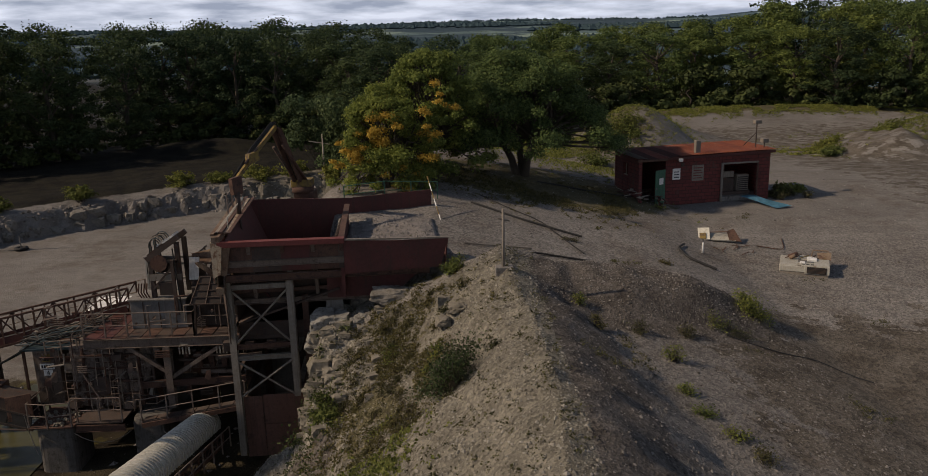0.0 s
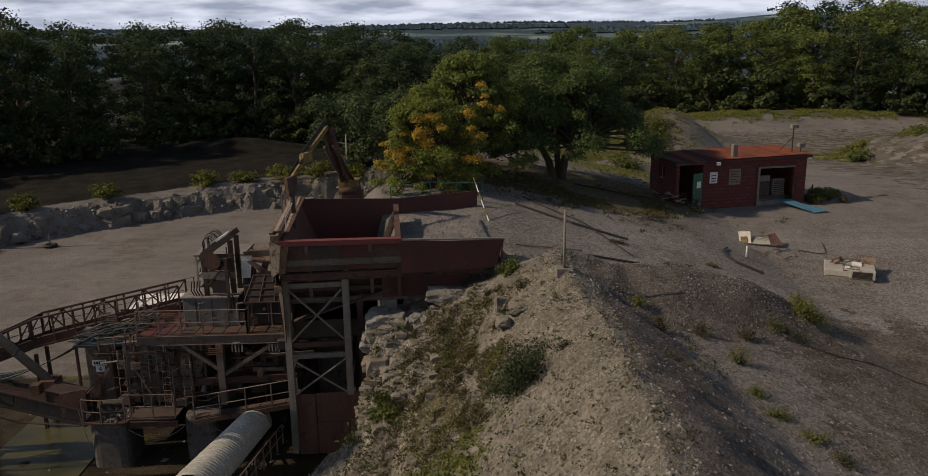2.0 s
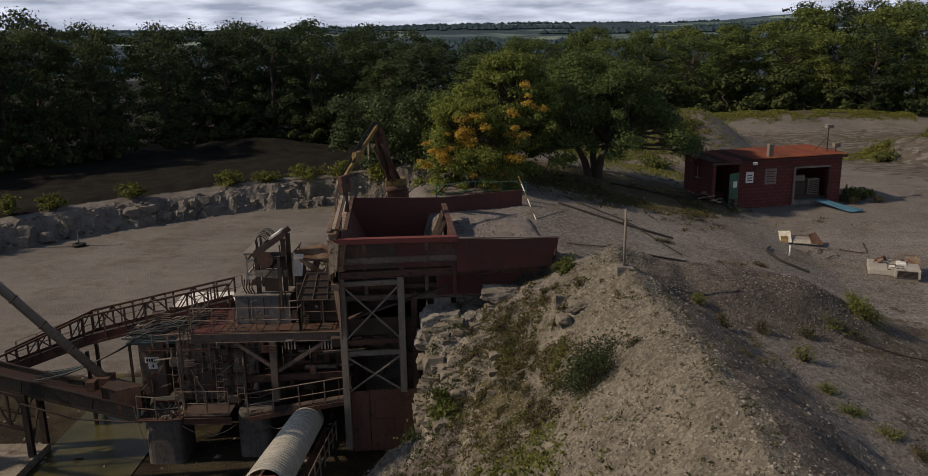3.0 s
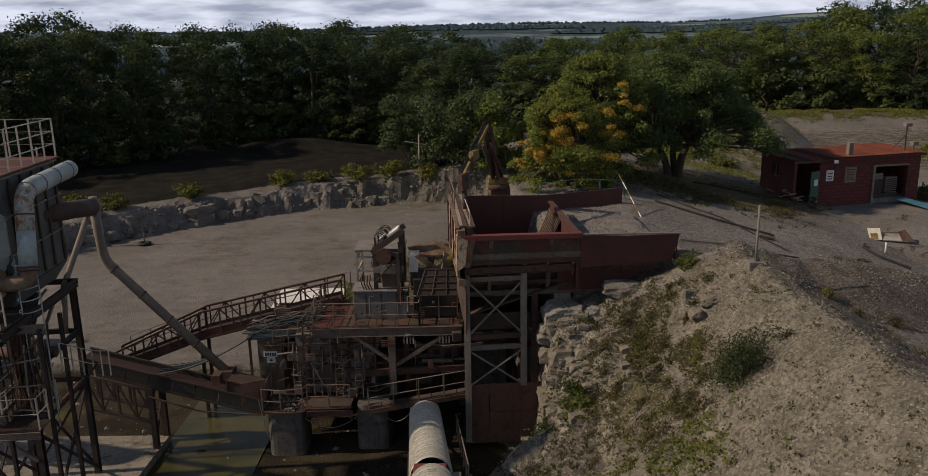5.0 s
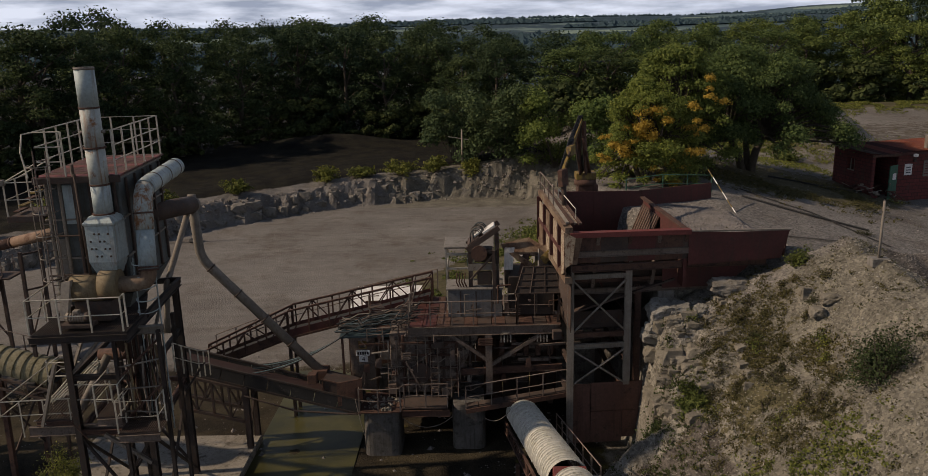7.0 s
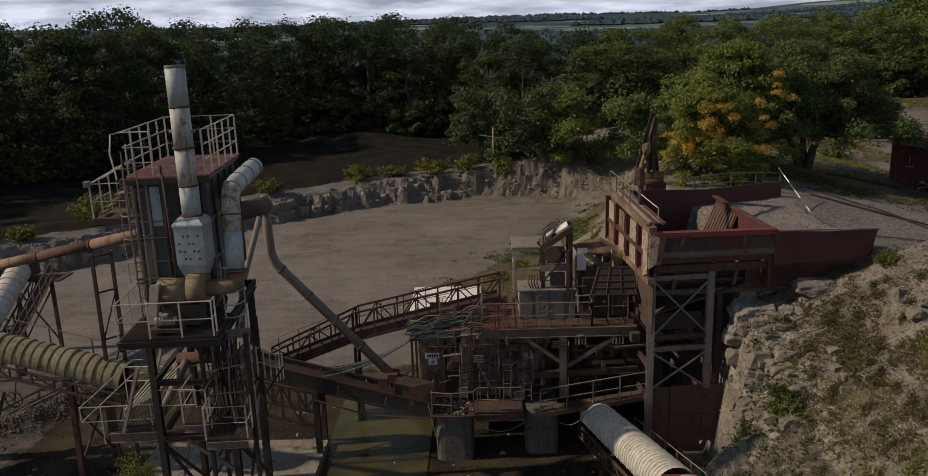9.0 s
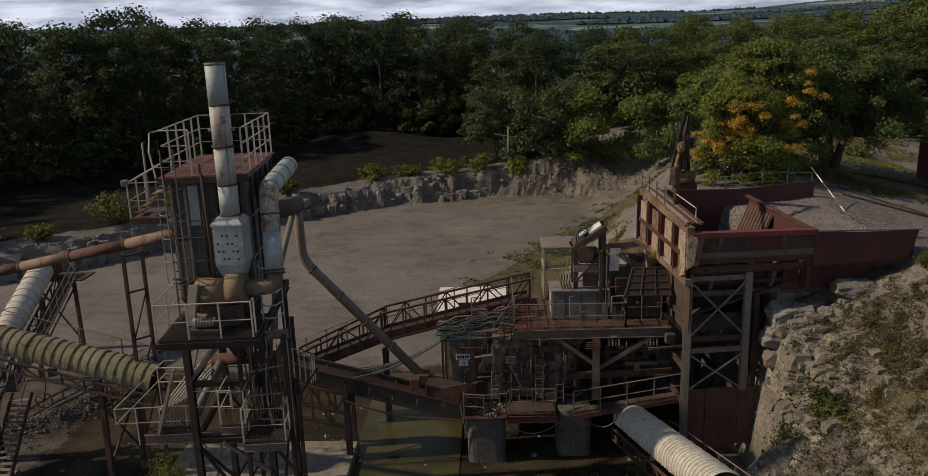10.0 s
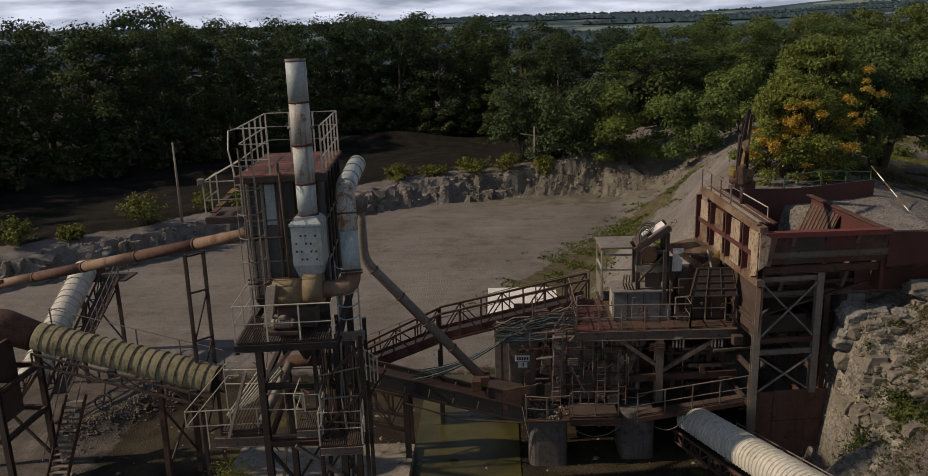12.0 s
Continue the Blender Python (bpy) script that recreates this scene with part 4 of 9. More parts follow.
for u0, u1, z0, z1 in ((0.15, 0.92, 2.3, 5.06), (0.94, 3.2, 3.78, 5.1), (0.94, 2.3, 2.3, 3.76), (2.32, 3.1, 2.5, 3.76)):
    box_part("skirt_plate", (u0, 0.62, z0), (u1, 0.68, z1), SKIRT, hopper, "flat rust-red skirt plate", hp)
h_part("column", hp(2.95, 0.9, 5.0), hp(2.95, 0.95, 9.3), 0.24, 0.24, RUST, hopper)
# vibrating feeder under the bin
box_part("feeder_tray", (0.1, 1.4, 7.3), (3.6, 4.6, 7.5), DARK_STEEL, hopper, frame_fn=hp)
for v in (1.4, 4.6):
    box_part("feeder_side", (0.1, v - 0.05, 7.5), (3.6, v + 0.05, 8.1), DARK_STEEL, hopper, frame_fn=hp)
for k in range(5):
    box_part("spring_box", (-0.6 + k * 0.9, 1.2, 6.9), (-0.2 + k * 0.9, 1.5, 7.3), DARK_STEEL, hopper, frame_fn=hp)
# retaining wall behind the bin
bm = bmesh.new()
quad_box(bm, [hp(3.6, 0.9, 1.0), hp(4.5, 0.9, 1.0), hp(4.5, 7.2, 1.0), hp(3.6, 7.2, 1.0), hp(3.8, 0.9, 9.4), hp(4.5, 0.9, 9.4), hp(4.5, 7.2, 9.4), hp(3.8, 7.2, 9.4)])
solid("wall_retaining", bm, CONCRETE, "stained concrete retaining wall under the hopper", "retaining wall", kind="structure")
bm = bmesh.new()
quad_box(bm, [hp(-0.5, 6.9, 1.0), hp(4.5, 7.0, 1.0), hp(4.5, 7.5, 1.0), hp(-0.5, 7.4, 1.0), hp(-0.5, 6.9, 9.3), hp(4.5, 7.0, 9.6), hp(4.5, 7.5, 9.6), hp(-0.5, 7.4, 9.3)])
solid("wall_back", bm, CONCRETE, "dark concrete wall closing the pit behind the hopper", "retaining wall", kind="structure")

# gravel in the bin's shallow side
def fill_z(u, v):
    return 11.08 + 0.015 * (v - 1.0) + 0.12 * float(vnoise(u, v, 1.3, 97)) + 0.05 * float(vnoise(u, v, 0.5, 98)) - 0.25 * max(0.0, 0.8 - v)


bm = bmesh.new()
us, vs_f = [4.72 + 0.155 * i for i in range(26)], [0.06 + 0.2 * j for j in range(37)]
grid = [[bm.verts.new(hp(u, min(v, BK(u) - 0.06), fill_z(u, v))) for v in vs_f] for u in us]
for i in range(25):
    for j in range(36):
        bm.faces.new((grid[i][j], grid[i + 1][j], grid[i + 1][j + 1], grid[i][j + 1])).smooth = True
rim_v = [grid[i][0] for i in range(26)] + [grid[25][j] for j in range(1, 37)] + [grid[i][36] for i in range(24, -1, -1)] + [grid[0][j] for j in range(35, 0, -1)]
low_v = [bm.verts.new((q.co.x, q.co.y, 10.5)) for q in rim_v]
for i in range(len(rim_v)):
    k = (i + 1) % len(rim_v)
    bm.faces.new((rim_v[i], low_v[i], low_v[k], rim_v[k]))
solid("gravel_fill", bm, GRAVEL, "grey gravel filling the hopper's shallow side", "gravel", kind="stuff")

# leaning marker rod
rod = thing("marker_rod", hp(8.9, 5.6, 11.1), "leaning white and yellow painted marker rod", "rod")
for k in range(6):
    a, b = (hp(8.55, 8.4, 12.75), hp(9.0, 5.6, 11.0))
    tube_part("band", [lerp3(a, b, k / 6), lerp3(a, b, (k + 1) / 6)], 0.026, WHITE if k % 2 else YELLOW, rod, n=6)

# ---- rock breaker boom at the hopper's back corner ----
breaker = thing("rock_breaker", (-1.5, 39.0, gz(-1.5, 39.0)), "worn yellow hydraulic rock breaker boom folded above the hopper", "rock breaker")
box_part("pedestal", (-1.9, 38.7, gz(-1.5, 39) - 2.0), (-0.9, 39.7, 12.2), RUST, breaker)
bm = bmesh.new()
tube(bm, [(-1.5, 39.1, 12.15), (-1.5, 39.1, 12.45)], 0.55, 16)
part("slew_ring", bm, RUST, breaker)
box_part("turret", (-2.0, 38.7, 12.45), (-1.0, 39.5, 12.8), YELLOW, breaker)
for s in (-0.14, 0.14):
    plate_part("main_boom", [(-1.5 + s, 39.0, 12.65), (-1.72 + s, 38.55, 12.75), (-2.12 + s, 36.75, 15.25), (-2.1 + s, 36.45, 15.66), (-1.98 + s, 36.7, 15.6), (-1.62 + s, 38.6, 13.1)], 0.06, RUST, breaker)
tube_part("cylinder", [(-1.75, 38.9, 12.7), (-2.3, 36.9, 14.7)], 0.075, DARK_STEEL, breaker)
tube_part("cylinder", [(-1.3, 38.9, 12.8), (-1.9, 37.0, 14.8)], 0.075, RUST, breaker)
bar_part("dipper_arm", (-2.06, 36.55, 15.66), (-2.75, 34.6, 14.6), 0.13, 0.19, YELLOW, breaker)
bar_part("dipper_arm", (-2.75, 34.6, 14.6), (-3.25, 33.35, 13.75), 0.11, 0.14, YELLOW, breaker)
plate_part("arm_bracket", [(-2.58, 34.9, 14.4), (-2.9, 34.2, 14.3), (-2.86, 34.3, 14.75), (-2.6, 34.95, 14.8)], 0.22, YELLOW, breaker)
tube_part("cylinder", [(-2.2, 36.3, 15.5), (-2.9, 34.0, 14.4)], 0.06, DARK_STEEL, breaker)
plate_part("hammer_bracket", [(-3.08, 33.6, 13.95), (-3.38, 33.1, 13.9), (-3.33, 33.1, 13.2), (-3.03, 33.5, 13.2)], 0.2, RUST, breaker)
tube_part("hammer", [(-3.18, 33.3, 13.3), (-3.15, 33.25, 12.3)], [0.12, 0.10], DARK_STEEL, breaker, n=10)
tube_part("chisel", [(-3.15, 33.25, 12.32), (-3.10, 33.22, 11.3)], [0.06, 0.035], DARK_STEEL, breaker)
for k in range(4):
    o = Vector((0.06 * k - 0.1, 0.05 * k, 0))
    tube_part("hose", [Vector((-1.6, 38.6, 12.9)) + o, Vector((-1.95, 37.2, 15.0)) + o, Vector((-2.1, 36.3, 15.9)) + o, Vector((-2.72, 34.8, 14.95)) + o, Vector((-3.24, 33.5, 13.9)) + o, Vector((-3.36, 33.2, 13.2)) + o], 0.025, BLACK, breaker, n=5)

# ---- crusher house ----
crusher = thing("crusher_house", (-8.0, 32.5, LOW), "rusty dust-covered crusher house on concrete piers in the pit", "crusher")
for x0, x1, y0, y1, b in ((-12.15, -10.5, 31.1, 33.0, LOW), (-8.25, -6.75, 31.6, 33.6, LOW), (-12.0, -10.6, 35.0, 36.6, LOW), (-8.2, -6.8, 35.2, 36.8, LOW)):
    bm = bmesh.new()
    c = Vector(((x0 + x1) / 2, (y0 + y1) / 2, 0))
    ring = []
    for z in (b - 0.6, 3.55, 3.72):
        s = 1.0 if z < 3.6 else 0.94
        ring.append([bm.verts.new((c.x + (x1 - x0) / 2 * s * math.copysign(abs(math.cos(a)) ** 0.35, math.cos(a)), c.y + (y1 - y0) / 2 * s * math.copysign(abs(math.sin(a)) ** 0.35, math.sin(a)), z)) for a in [2 * math.pi * (k + 0.5) / 24 for k in range(24)]])
    for p, q in zip(ring, ring[1:]):
        for k in range(24):
            bm.faces.new((p[k], p[(k + 1) % 24], q[(k + 1) % 24], q[k]))
    bm.faces.new(ring[-1])
    part("pier", bm, PIER, crusher, "stained concrete pier")
# deck at the upper level
h_part("deck_beam", (-10.1, 32.3, 7.0), (-3.4, 32.3, 7.05), 0.2, 0.42, DUSTY, crusher, "thick dusty edge beam")
h_part("deck_beam", (-10.1, 36.3, 7.0), (-3.4, 36.3, 7.05), 0.2, 0.42, DARK_STEEL, crusher)
for k in range(7):
    bar_part("cross_beam", (-10.0 + k * 1.08, 32.4, 7.0), (-10.0 + k * 1.08, 36.2, 7.0), 0.14, 0.28, DARK_STEEL, crusher)
for k in range(11):
    box_part("deck_plate", (-10.05 + k * 0.61, 32.25, 7.22), (-9.46 + k * 0.61, 36.35, 7.26), RUST_RED if k < 2 else (RUST, DARK_STEEL)[k % 2], crusher)
rail_run(crusher, [(-10.05, 36.3, 7.26), (-10.05, 32.3, 7.26), (-5.3, 32.3, 7.26)], RAIL_DARK, 1.1, 1.0)
rail_run(crusher, [(-5.3, 32.3, 7.26), (-5.3, 33.3, 7.26), (-3.6, 33.3, 7.26)], RAIL_DARK, 1.1, 1.0)
# knee brace post under the deck
h_part("post_under_deck", (-6.55, 32.3, 4.0), (-6.55, 32.3, 6.85), 0.3, 0.3, DUSTY, crusher)
bar_part("knee_brace", (-6.5, 32.3, 5.35), (-4.3, 32.3, 6.75), 0.13, 0.16, DUSTY, crusher)
bar_part("knee_brace", (-6.6, 32.3, 5.6), (-8.2, 32.3, 6.8), 0.13, 0.16, DUSTY, crusher)
h_part("lower_beam", (-7.8, 32.3, 5.05), (-3.3, 32.4, 5.2), 0.16, 0.3, RUST, crusher)
h_part("lower_beam", (-6.3, 34.5, 5.9), (-3.2, 34.5, 5.95), 0.16, 0.3, DARK_STEEL, crusher)
for k in range(5):
    tube_part("roller", [(-6.0 + k * 0.55, 33.0, 6.05), (-6.0 + k * 0.55, 34.2, 6.05)], 0.10, GREY_STEEL if k % 2 else DARK_STEEL, crusher)
    box_part("bracket", (-6.1 + k * 0.55, 32.85, 5.55), (-5.85 + k * 0.55, 33.0, 6.3), RUST, crusher)
# ramp walkway at the low level
for k in range(8):
    t0, t1 = k / 8, (k + 1) / 8
    a, b = lerp3((-7.6, 31.3, 3.75), (-3.1, 31.3, 4.5), t0), lerp3((-7.6, 31.3, 3.75), (-3.1, 31.3, 4.5), t1)
    plate_part("walkway_plate", [a + Vector((0, 0, 0)), b - Vector((0.03, 0, 0)), b + Vector((-0.03, 0.5, 0)), a + Vector((0, 0.5, 0))], 0.05, DARK_STEEL, crusher)
bar_part("walkway_stringer", (-7.6, 31.28, 3.62), (-3.1, 31.28, 4.37), 0.08, 0.20, RUST, crusher)
rail_run(crusher, [(-7.6, 31.3, 3.75), (-3.1, 31.3, 4.5)], RAIL_DARK, 1.05, 1.1)
# lower walkway round the left pier
box_part("walkway_plate", (-12.3, 30.95, 3.74), (-10.4, 33.0, 3.8), RUST, crusher)
box_part("walkway_plate", (-10.4, 31.2, 3.80), (-8.4, 32.6, 3.86), DARK_STEEL, crusher)
h_part("walkway_beam", (-10.4, 31.2, 3.6), (-8.3, 31.2, 3.6), 0.14, 0.3, RUST, crusher)
rail_run(crusher, [(-12.25, 32.8, 3.8), (-12.25, 31.0, 3.8), (-11.4, 30.85, 3.8), (-10.45, 31.0, 3.8), (-10.3, 31.25, 3.86), (-8.4, 31.25, 3.86)], RAIL_DARK, 1.1, 0.9)
# electrical cabinet with warning sign, canopy over it
cab = box_part("cabinet", (-12.9, 33.25, 3.8), (-11.75, 34.6, 6.45), DUSTY, crusher, "grey-brown electrical cabinet")
for x0 in (-12.85, -12.3):
    box_part("door", (x0, 33.228, 3.95), (x0 + 0.5, 33.25, 5.1), DUSTY, cab)
    box_part("handle", (x0 + 0.08, 33.2, 4.5), (x0 + 0.11, 33.228, 4.65), DARK_STEEL, cab, "dark lever handle")
box_part("cabinet", (-11.55, 33.3, 5.3), (-10.6, 34.4, 6.0), RUST, crusher)
box_part("louvre_box", (-11.5, 33.1, 5.35), (-10.7, 33.28, 5.8), GREY_STEEL, crusher)
for x0 in (-13.2, -11.0):
    for y0 in (33.1, 35.0):
        bar_part("canopy_post", (x0, y0, 3.8), (x0, y0, 6.5), 0.1, 0.1, RUST, crusher)
plate_part("canopy", [(-13.3, 33.0, 6.5), (-10.9, 33.0, 6.55), (-10.9, 35.4, 6.75), (-13.3, 35.4, 6.65)], 0.10, TEAL, crusher, "dull teal canopy sheet")
# crusher body: ribbed steel casing
CRUST = weathered("caked_dust_on_steel", (0.128, 0.100, 0.083), (0.185, 0.152, 0.128), (0.070, 0.045, 0.036), 0.95, 0.0, 1.8, 0.52, 0.7, 0.9)
bm = bmesh.new()
quad_box(bm, [Vector(p) for p in ((-11.0, 32.7, 3.9), (-8.3, 32.7, 3.9), (-8.3, 36.0, 3.9), (-11.0, 36.0, 3.9), (-11.0, 32.7, 6.78), (-6.9, 32.7, 6.78), (-6.9, 36.0, 6.78), (-11.0, 36.0, 6.78))])
bmesh.ops.bevel(bm, geom=bm.edges[:], offset=0.05, segments=1, affect="EDGES")
part("casing", bm, CRUST, crusher, "dust-caked crusher casing tapering to its foot")
bm = bmesh.new()
rk = random.Random(31)
for _ in range(340):
    z = 3.95 + 2.75 * rk.random()
    x = rk.uniform(-11.0, -8.4 + (z - 3.9) * 0.45)
    w, h, d = rk.uniform(0.03, 0.30), rk.uniform(0.03, 0.16), rk.uniform(0.03, 0.14)
    quad_box(bm, [Vector(p) for p in ((x, 32.72 - d, z), (x + w, 32.72 - d * 0.6, z), (x + w, 32.74, z - 0.02), (x, 32.74, z - 0.02), (x + 0.02, 32.72 - d * 0.5, z + h), (x + w * 0.8, 32.72 - d * 0.3, z + h), (x + w, 32.74, z + h), (x, 32.74, z + h))])
tagged(part("crust", bm, CRUST, crusher, "lumps of caked dust and brackets"), kind="stuff")
for k in range(6):
    box_part("casing_rib", (-10.45 + k * 0.6, 32.6, 3.95), (-10.33 + k * 0.6, 32.75, 6.7), DARK_STEEL if k % 2 else RUST, crusher)
for z in (4.5, 5.1, 5.7, 6.3):
    box_part("casing_rib", (-10.5, 32.55, z), (-7.9, 32.68, z + 0.09), RUST, crusher)
tube_part("flywheel", [(-9.6, 32.35, 5.0), (-9.6, 32.65, 5.0)], 0.45, DARK_STEEL, crusher, n=20)
for k in range(5):
    tube_part("pipe", [(-10.2 + 0.35 * k, 32.45, 3.9), (-10.2 + 0.35 * k, 32.45, 5.2 + 0.25 * (k % 3)), (-9.7 + 0.3 * k, 32.5, 5.4 + 0.25 * (k % 3))], 0.03, RAIL_DARK if k % 2 else GREY_STEEL, crusher, n=6)
for k, (x, z, w, h) in enumerate(((-11.1, 4.0, 0.5, 0.7), (-10.9, 4.9, 0.35, 0.3), (-9.0, 6.2, 0.6, 0.4), (-8.7, 3.9, 0.7, 0.5), (-10.0, 6.75, 0.5, 0.35), (-9.2, 6.8, 0.45, 0.3))):
    box_part("valve_box", (x, 32.3, z), (x + w * 0.7, 32.7, z + h * 0.7), (DUSTY, RUST, DARK_STEEL)[k % 3], crusher)
rail_run(crusher, [(-12.0, 32.7, 6.4), (-10.6, 32.7, 6.5)], RAIL_DARK, 0.6, 0.7)
rail_run(crusher, [(-10.9, 33.0, 6.3), (-10.1, 33.6, 7.2)], RAIL_DARK, 0.9, 0.6)
# backing added behind the crusher house so its inside looks dark
for k in range(7):
    box_part("back_sheet", (-12.6 + k * 1.35, 36.6, LOW - 0.2), (-11.28 + k * 1.35, 36.68, 7.0), DARK_STEEL if k % 2 else RUST, crusher)
# clutter of pipes, ladders and guards
rc = random.Random(17)
for k in range(24):
    x, z = rc.uniform(-12.9, -3.6), rc.uniform(3.9, 6.9)
    y = rc.uniform(32.0, 34.6)
    w, h = rc.uniform(0.3, 1.4), rc.uniform(0.2, 0.9)
    kind_c = k % 4
    m = rc.choice((RUST, DARK_STEEL, DUSTY, GREY_STEEL, RAIL_DARK, DARK_STEEL))
    if kind_c == 0:
        tube_part("pipe", [(x, y, z), (x + w, y, z + 0.1), (x + w, y + 0.1, min(7.0, z + h))], rc.uniform(0.025, 0.06), m, crusher, n=6)
    elif kind_c == 1:
        bar_part("angle_bar", (x, y, z), (x + rc.uniform(-0.6, 0.6), y, min(7.0, z + h * 1.6)), 0.07, 0.07, m, crusher)
    elif kind_c == 2:
        bar_part("angle_bar", (x, y, z), (x + w * 1.4, y + rc.uniform(-0.3, 0.3), z + rc.uniform(-0.15, 0.15)), 0.08, 0.1, m, crusher)
    else:
        box_part("guard_box", (x, y, z), (x + w * 0.3, y + 0.2, min(6.9, z + h * 0.4)), m, crusher)
# second layer: guards, brackets, valve wheels and small bright fittings
for k in range(64):
    x, z = rc.uniform(-12.4, -3.4), rc.choice((rc.uniform(3.9, 6.9), rc.uniform(5.0, 6.9), rc.uniform(7.3, 8.2)))
    y = rc.uniform(31.9, 33.2) if z < 7 else rc.uniform(32.5, 33.3)
    w, h = rc.uniform(0.12, 0.7), rc.uniform(0.1, 0.5)
    m = rc.choice((DUSTY, RUST, DARK_STEEL, DARK_STEEL, RAIL_DARK, GREY_STEEL, RUST))
    if k % 5 == 0:
        tube_part("pipe", [(x, y, z), (x, y, z + h * 2), (x + w, y + 0.1, z + h * 2)], rc.uniform(0.015, 0.04), m, crusher, n=6)
    elif k % 5 == 1:
        bar_part("bracket", (x, y, z), (x + w, y, z + rc.uniform(-0.3, 0.3)), 0.05, 0.07, m, crusher)
    elif k % 5 == 2:
        for j in range(4):
            box_part("louvre", (x, y, z + 0.09 * j), (x + w, y + 0.05, z + 0.05 + 0.09 * j), m, crusher)
    elif k % 5 == 3:
        tube_part("valve_wheel", [(x, y, z), (x, y + 0.06, z)], rc.uniform(0.05, 0.10), m, crusher, n=10)
    else:
        plate_part("bent_plate", [(x, y, z), (x + w, y + 0.05, z + rc.uniform(-0.15, 0.15)), (x + w * 0.9, y + 0.2, z + h), (x + 0.05, y + 0.15, z + h * rc.uniform(0.7, 1.2))], 0.02, m, crusher)
for x in (-10.9, -9.0, -8.1):
    for s in (-0.16, 0.16):
        tube_part("ladder_rail", [(x + s, 32.2, 3.9), (x + s, 32.3, 6.2)], 0.018, RAIL_DARK, crusher, n=5)
    for j in range(7):
        tube_part("rung", [(x - 0.16, 32.22, 4.1 + 0.3 * j), (x + 0.16, 32.22, 4.1 + 0.3 * j)], 0.012, RAIL_DARK, crusher, n=5)
# thin conduits, hangers and cable runs over the face of the casing
for k in range(44):
    x, z = rc.uniform(-11.6, -7.3), rc.uniform(3.95, 6.6)
    y = rc.uniform(32.15, 32.6)
    m = rc.choice((GREY_STEEL, RAIL_DARK, DUSTY, BLACK, RUST, RAIL_DARK))
    if k % 2:
        tube_part("conduit", [(x, y, z), (x + rc.uniform(-0.05, 0.05), y, min(6.9, z + rc.uniform(0.5, 1.8)))], rc.uniform(0.012, 0.026), m, crusher, n=5)
    else:
        tube_part("conduit", [(x, y, z), (x + rc.uniform(0.3, 1.2), y, z + rc.uniform(-0.06, 0.06)), (x + rc.uniform(0.3, 1.3), y + 0.1, z + rc.uniform(-0.5, 0.4))], rc.uniform(0.012, 0.024), m, crusher, n=5)
for k in range(22):
    x, z = rc.uniform(-6.4, -3.4), rc.uniform(4.9, 6.7)
    y = rc.uniform(32.5, 34.0)
    bar_part("shelf_bar", (x, y, z), (min(-3.2, x + rc.uniform(0.6, 1.6)), y, z + rc.uniform(-0.03, 0.03)), 0.06, rc.choice((0.05, 0.1, 0.16)), rc.choice((DUSTY, RUST, GREY_STEEL, DARK_STEEL)), crusher)
for x0 in (-6.0, -4.4):
    for k in range(4):
        bar_part("hanger", (x0 + 0.14 * k, 32.25, 6.78), (x0 + 0.14 * k, 32.25, 6.45), 0.06, 0.05, CREAM if k % 2 else GREY_STEEL, crusher)
# broken stones left on the pier top and walkways
for k in range(60):
    x, y = rc.uniform(-12.1, -10.5), rc.uniform(31.05, 32.6)
    r_s = 0.03 + 0.10 * rc.random() ** 2
    zt = 3.81 + r_s * 0.4
    tube_part("stone", [(x, y, zt - r_s * 0.5), (x + 0.02, y, zt), (x, y + 0.03, zt + r_s * 0.5)], [r_s * 0.9, r_s, r_s * 0.5], ROCK_DUSTY, crusher, n=5)
# hanging cables in front of the piers
for a, b, sag in (((-10.4, 31.0, 3.5), (-8.2, 31.5, 3.3), 0.5), ((-6.8, 31.5, 3.2), (-5.6, 31.0, 3.9), 0.35), ((-12.4, 31.0, 4.4), (-12.0, 30.9, 2.6), 0.2)):
    tube_part("cable", [lerp3(a, b, t / 8) - Vector((0, 0, sag * 4 * (t / 8) * (1 - t / 8))) for t in range(9)], 0.018, GREY_STEEL, crusher, n=5)

# warning signs on the cabinet
sign = thing("warning_sign", (-12.3, 33.2, 5.5), "yellow warning triangle sign above two white number labels", "sign")
box_part("triangle_backing", (-12.5, 33.225, 5.86), (-12.12, 33.245, 6.23), YELLOW, sign)
plate_part("triangle", [(-12.45, 33.218, 5.91), (-12.17, 33.218, 5.91), (-12.31, 33.218, 6.17)], 0.008, BLACK, sign)
box_part("name_plate", (-12.63, 33.225, 5.51), (-12.0, 33.245, 5.78), WHITE, sign)
for k in range(5):
    box_part("lettering_bar", (-12.57 + k * 0.11, 33.215, 5.57), (-12.49 + k * 0.11, 33.222, 5.71), BLACK, sign)
box_part("number_plate_board", (-12.5, 33.225, 5.21), (-12.1, 33.245, 5.48), WHITE, sign)


def lettering(text, at, size, mat, parent, rx=90, rz=0):
    cu = bpy.data.curves.new("lettering", "FONT")
    cu.body, cu.size, cu.extrude, cu.align_x, cu.align_y = text, size, 0.003, "CENTER", "CENTER"
    cu.materials.append(mat)
    ob = new("lettering", cu)
    ob.matrix_basis = pose(*at, rx, 0, rz)
    ob.parent = parent
    ob.matrix_parent_inverse = parent.matrix_basis.inverted()
    return ob


lettering("4", (-12.3, 33.216, 5.345), 0.3, BLACK, sign)

# ---- grey equipment box, drive gantry and jaw crusher on the deck ----
eq = thing("equipment_box", (-7.2, 34.0, 7.26), "dusty grey steel equipment box on the crusher deck", "box")
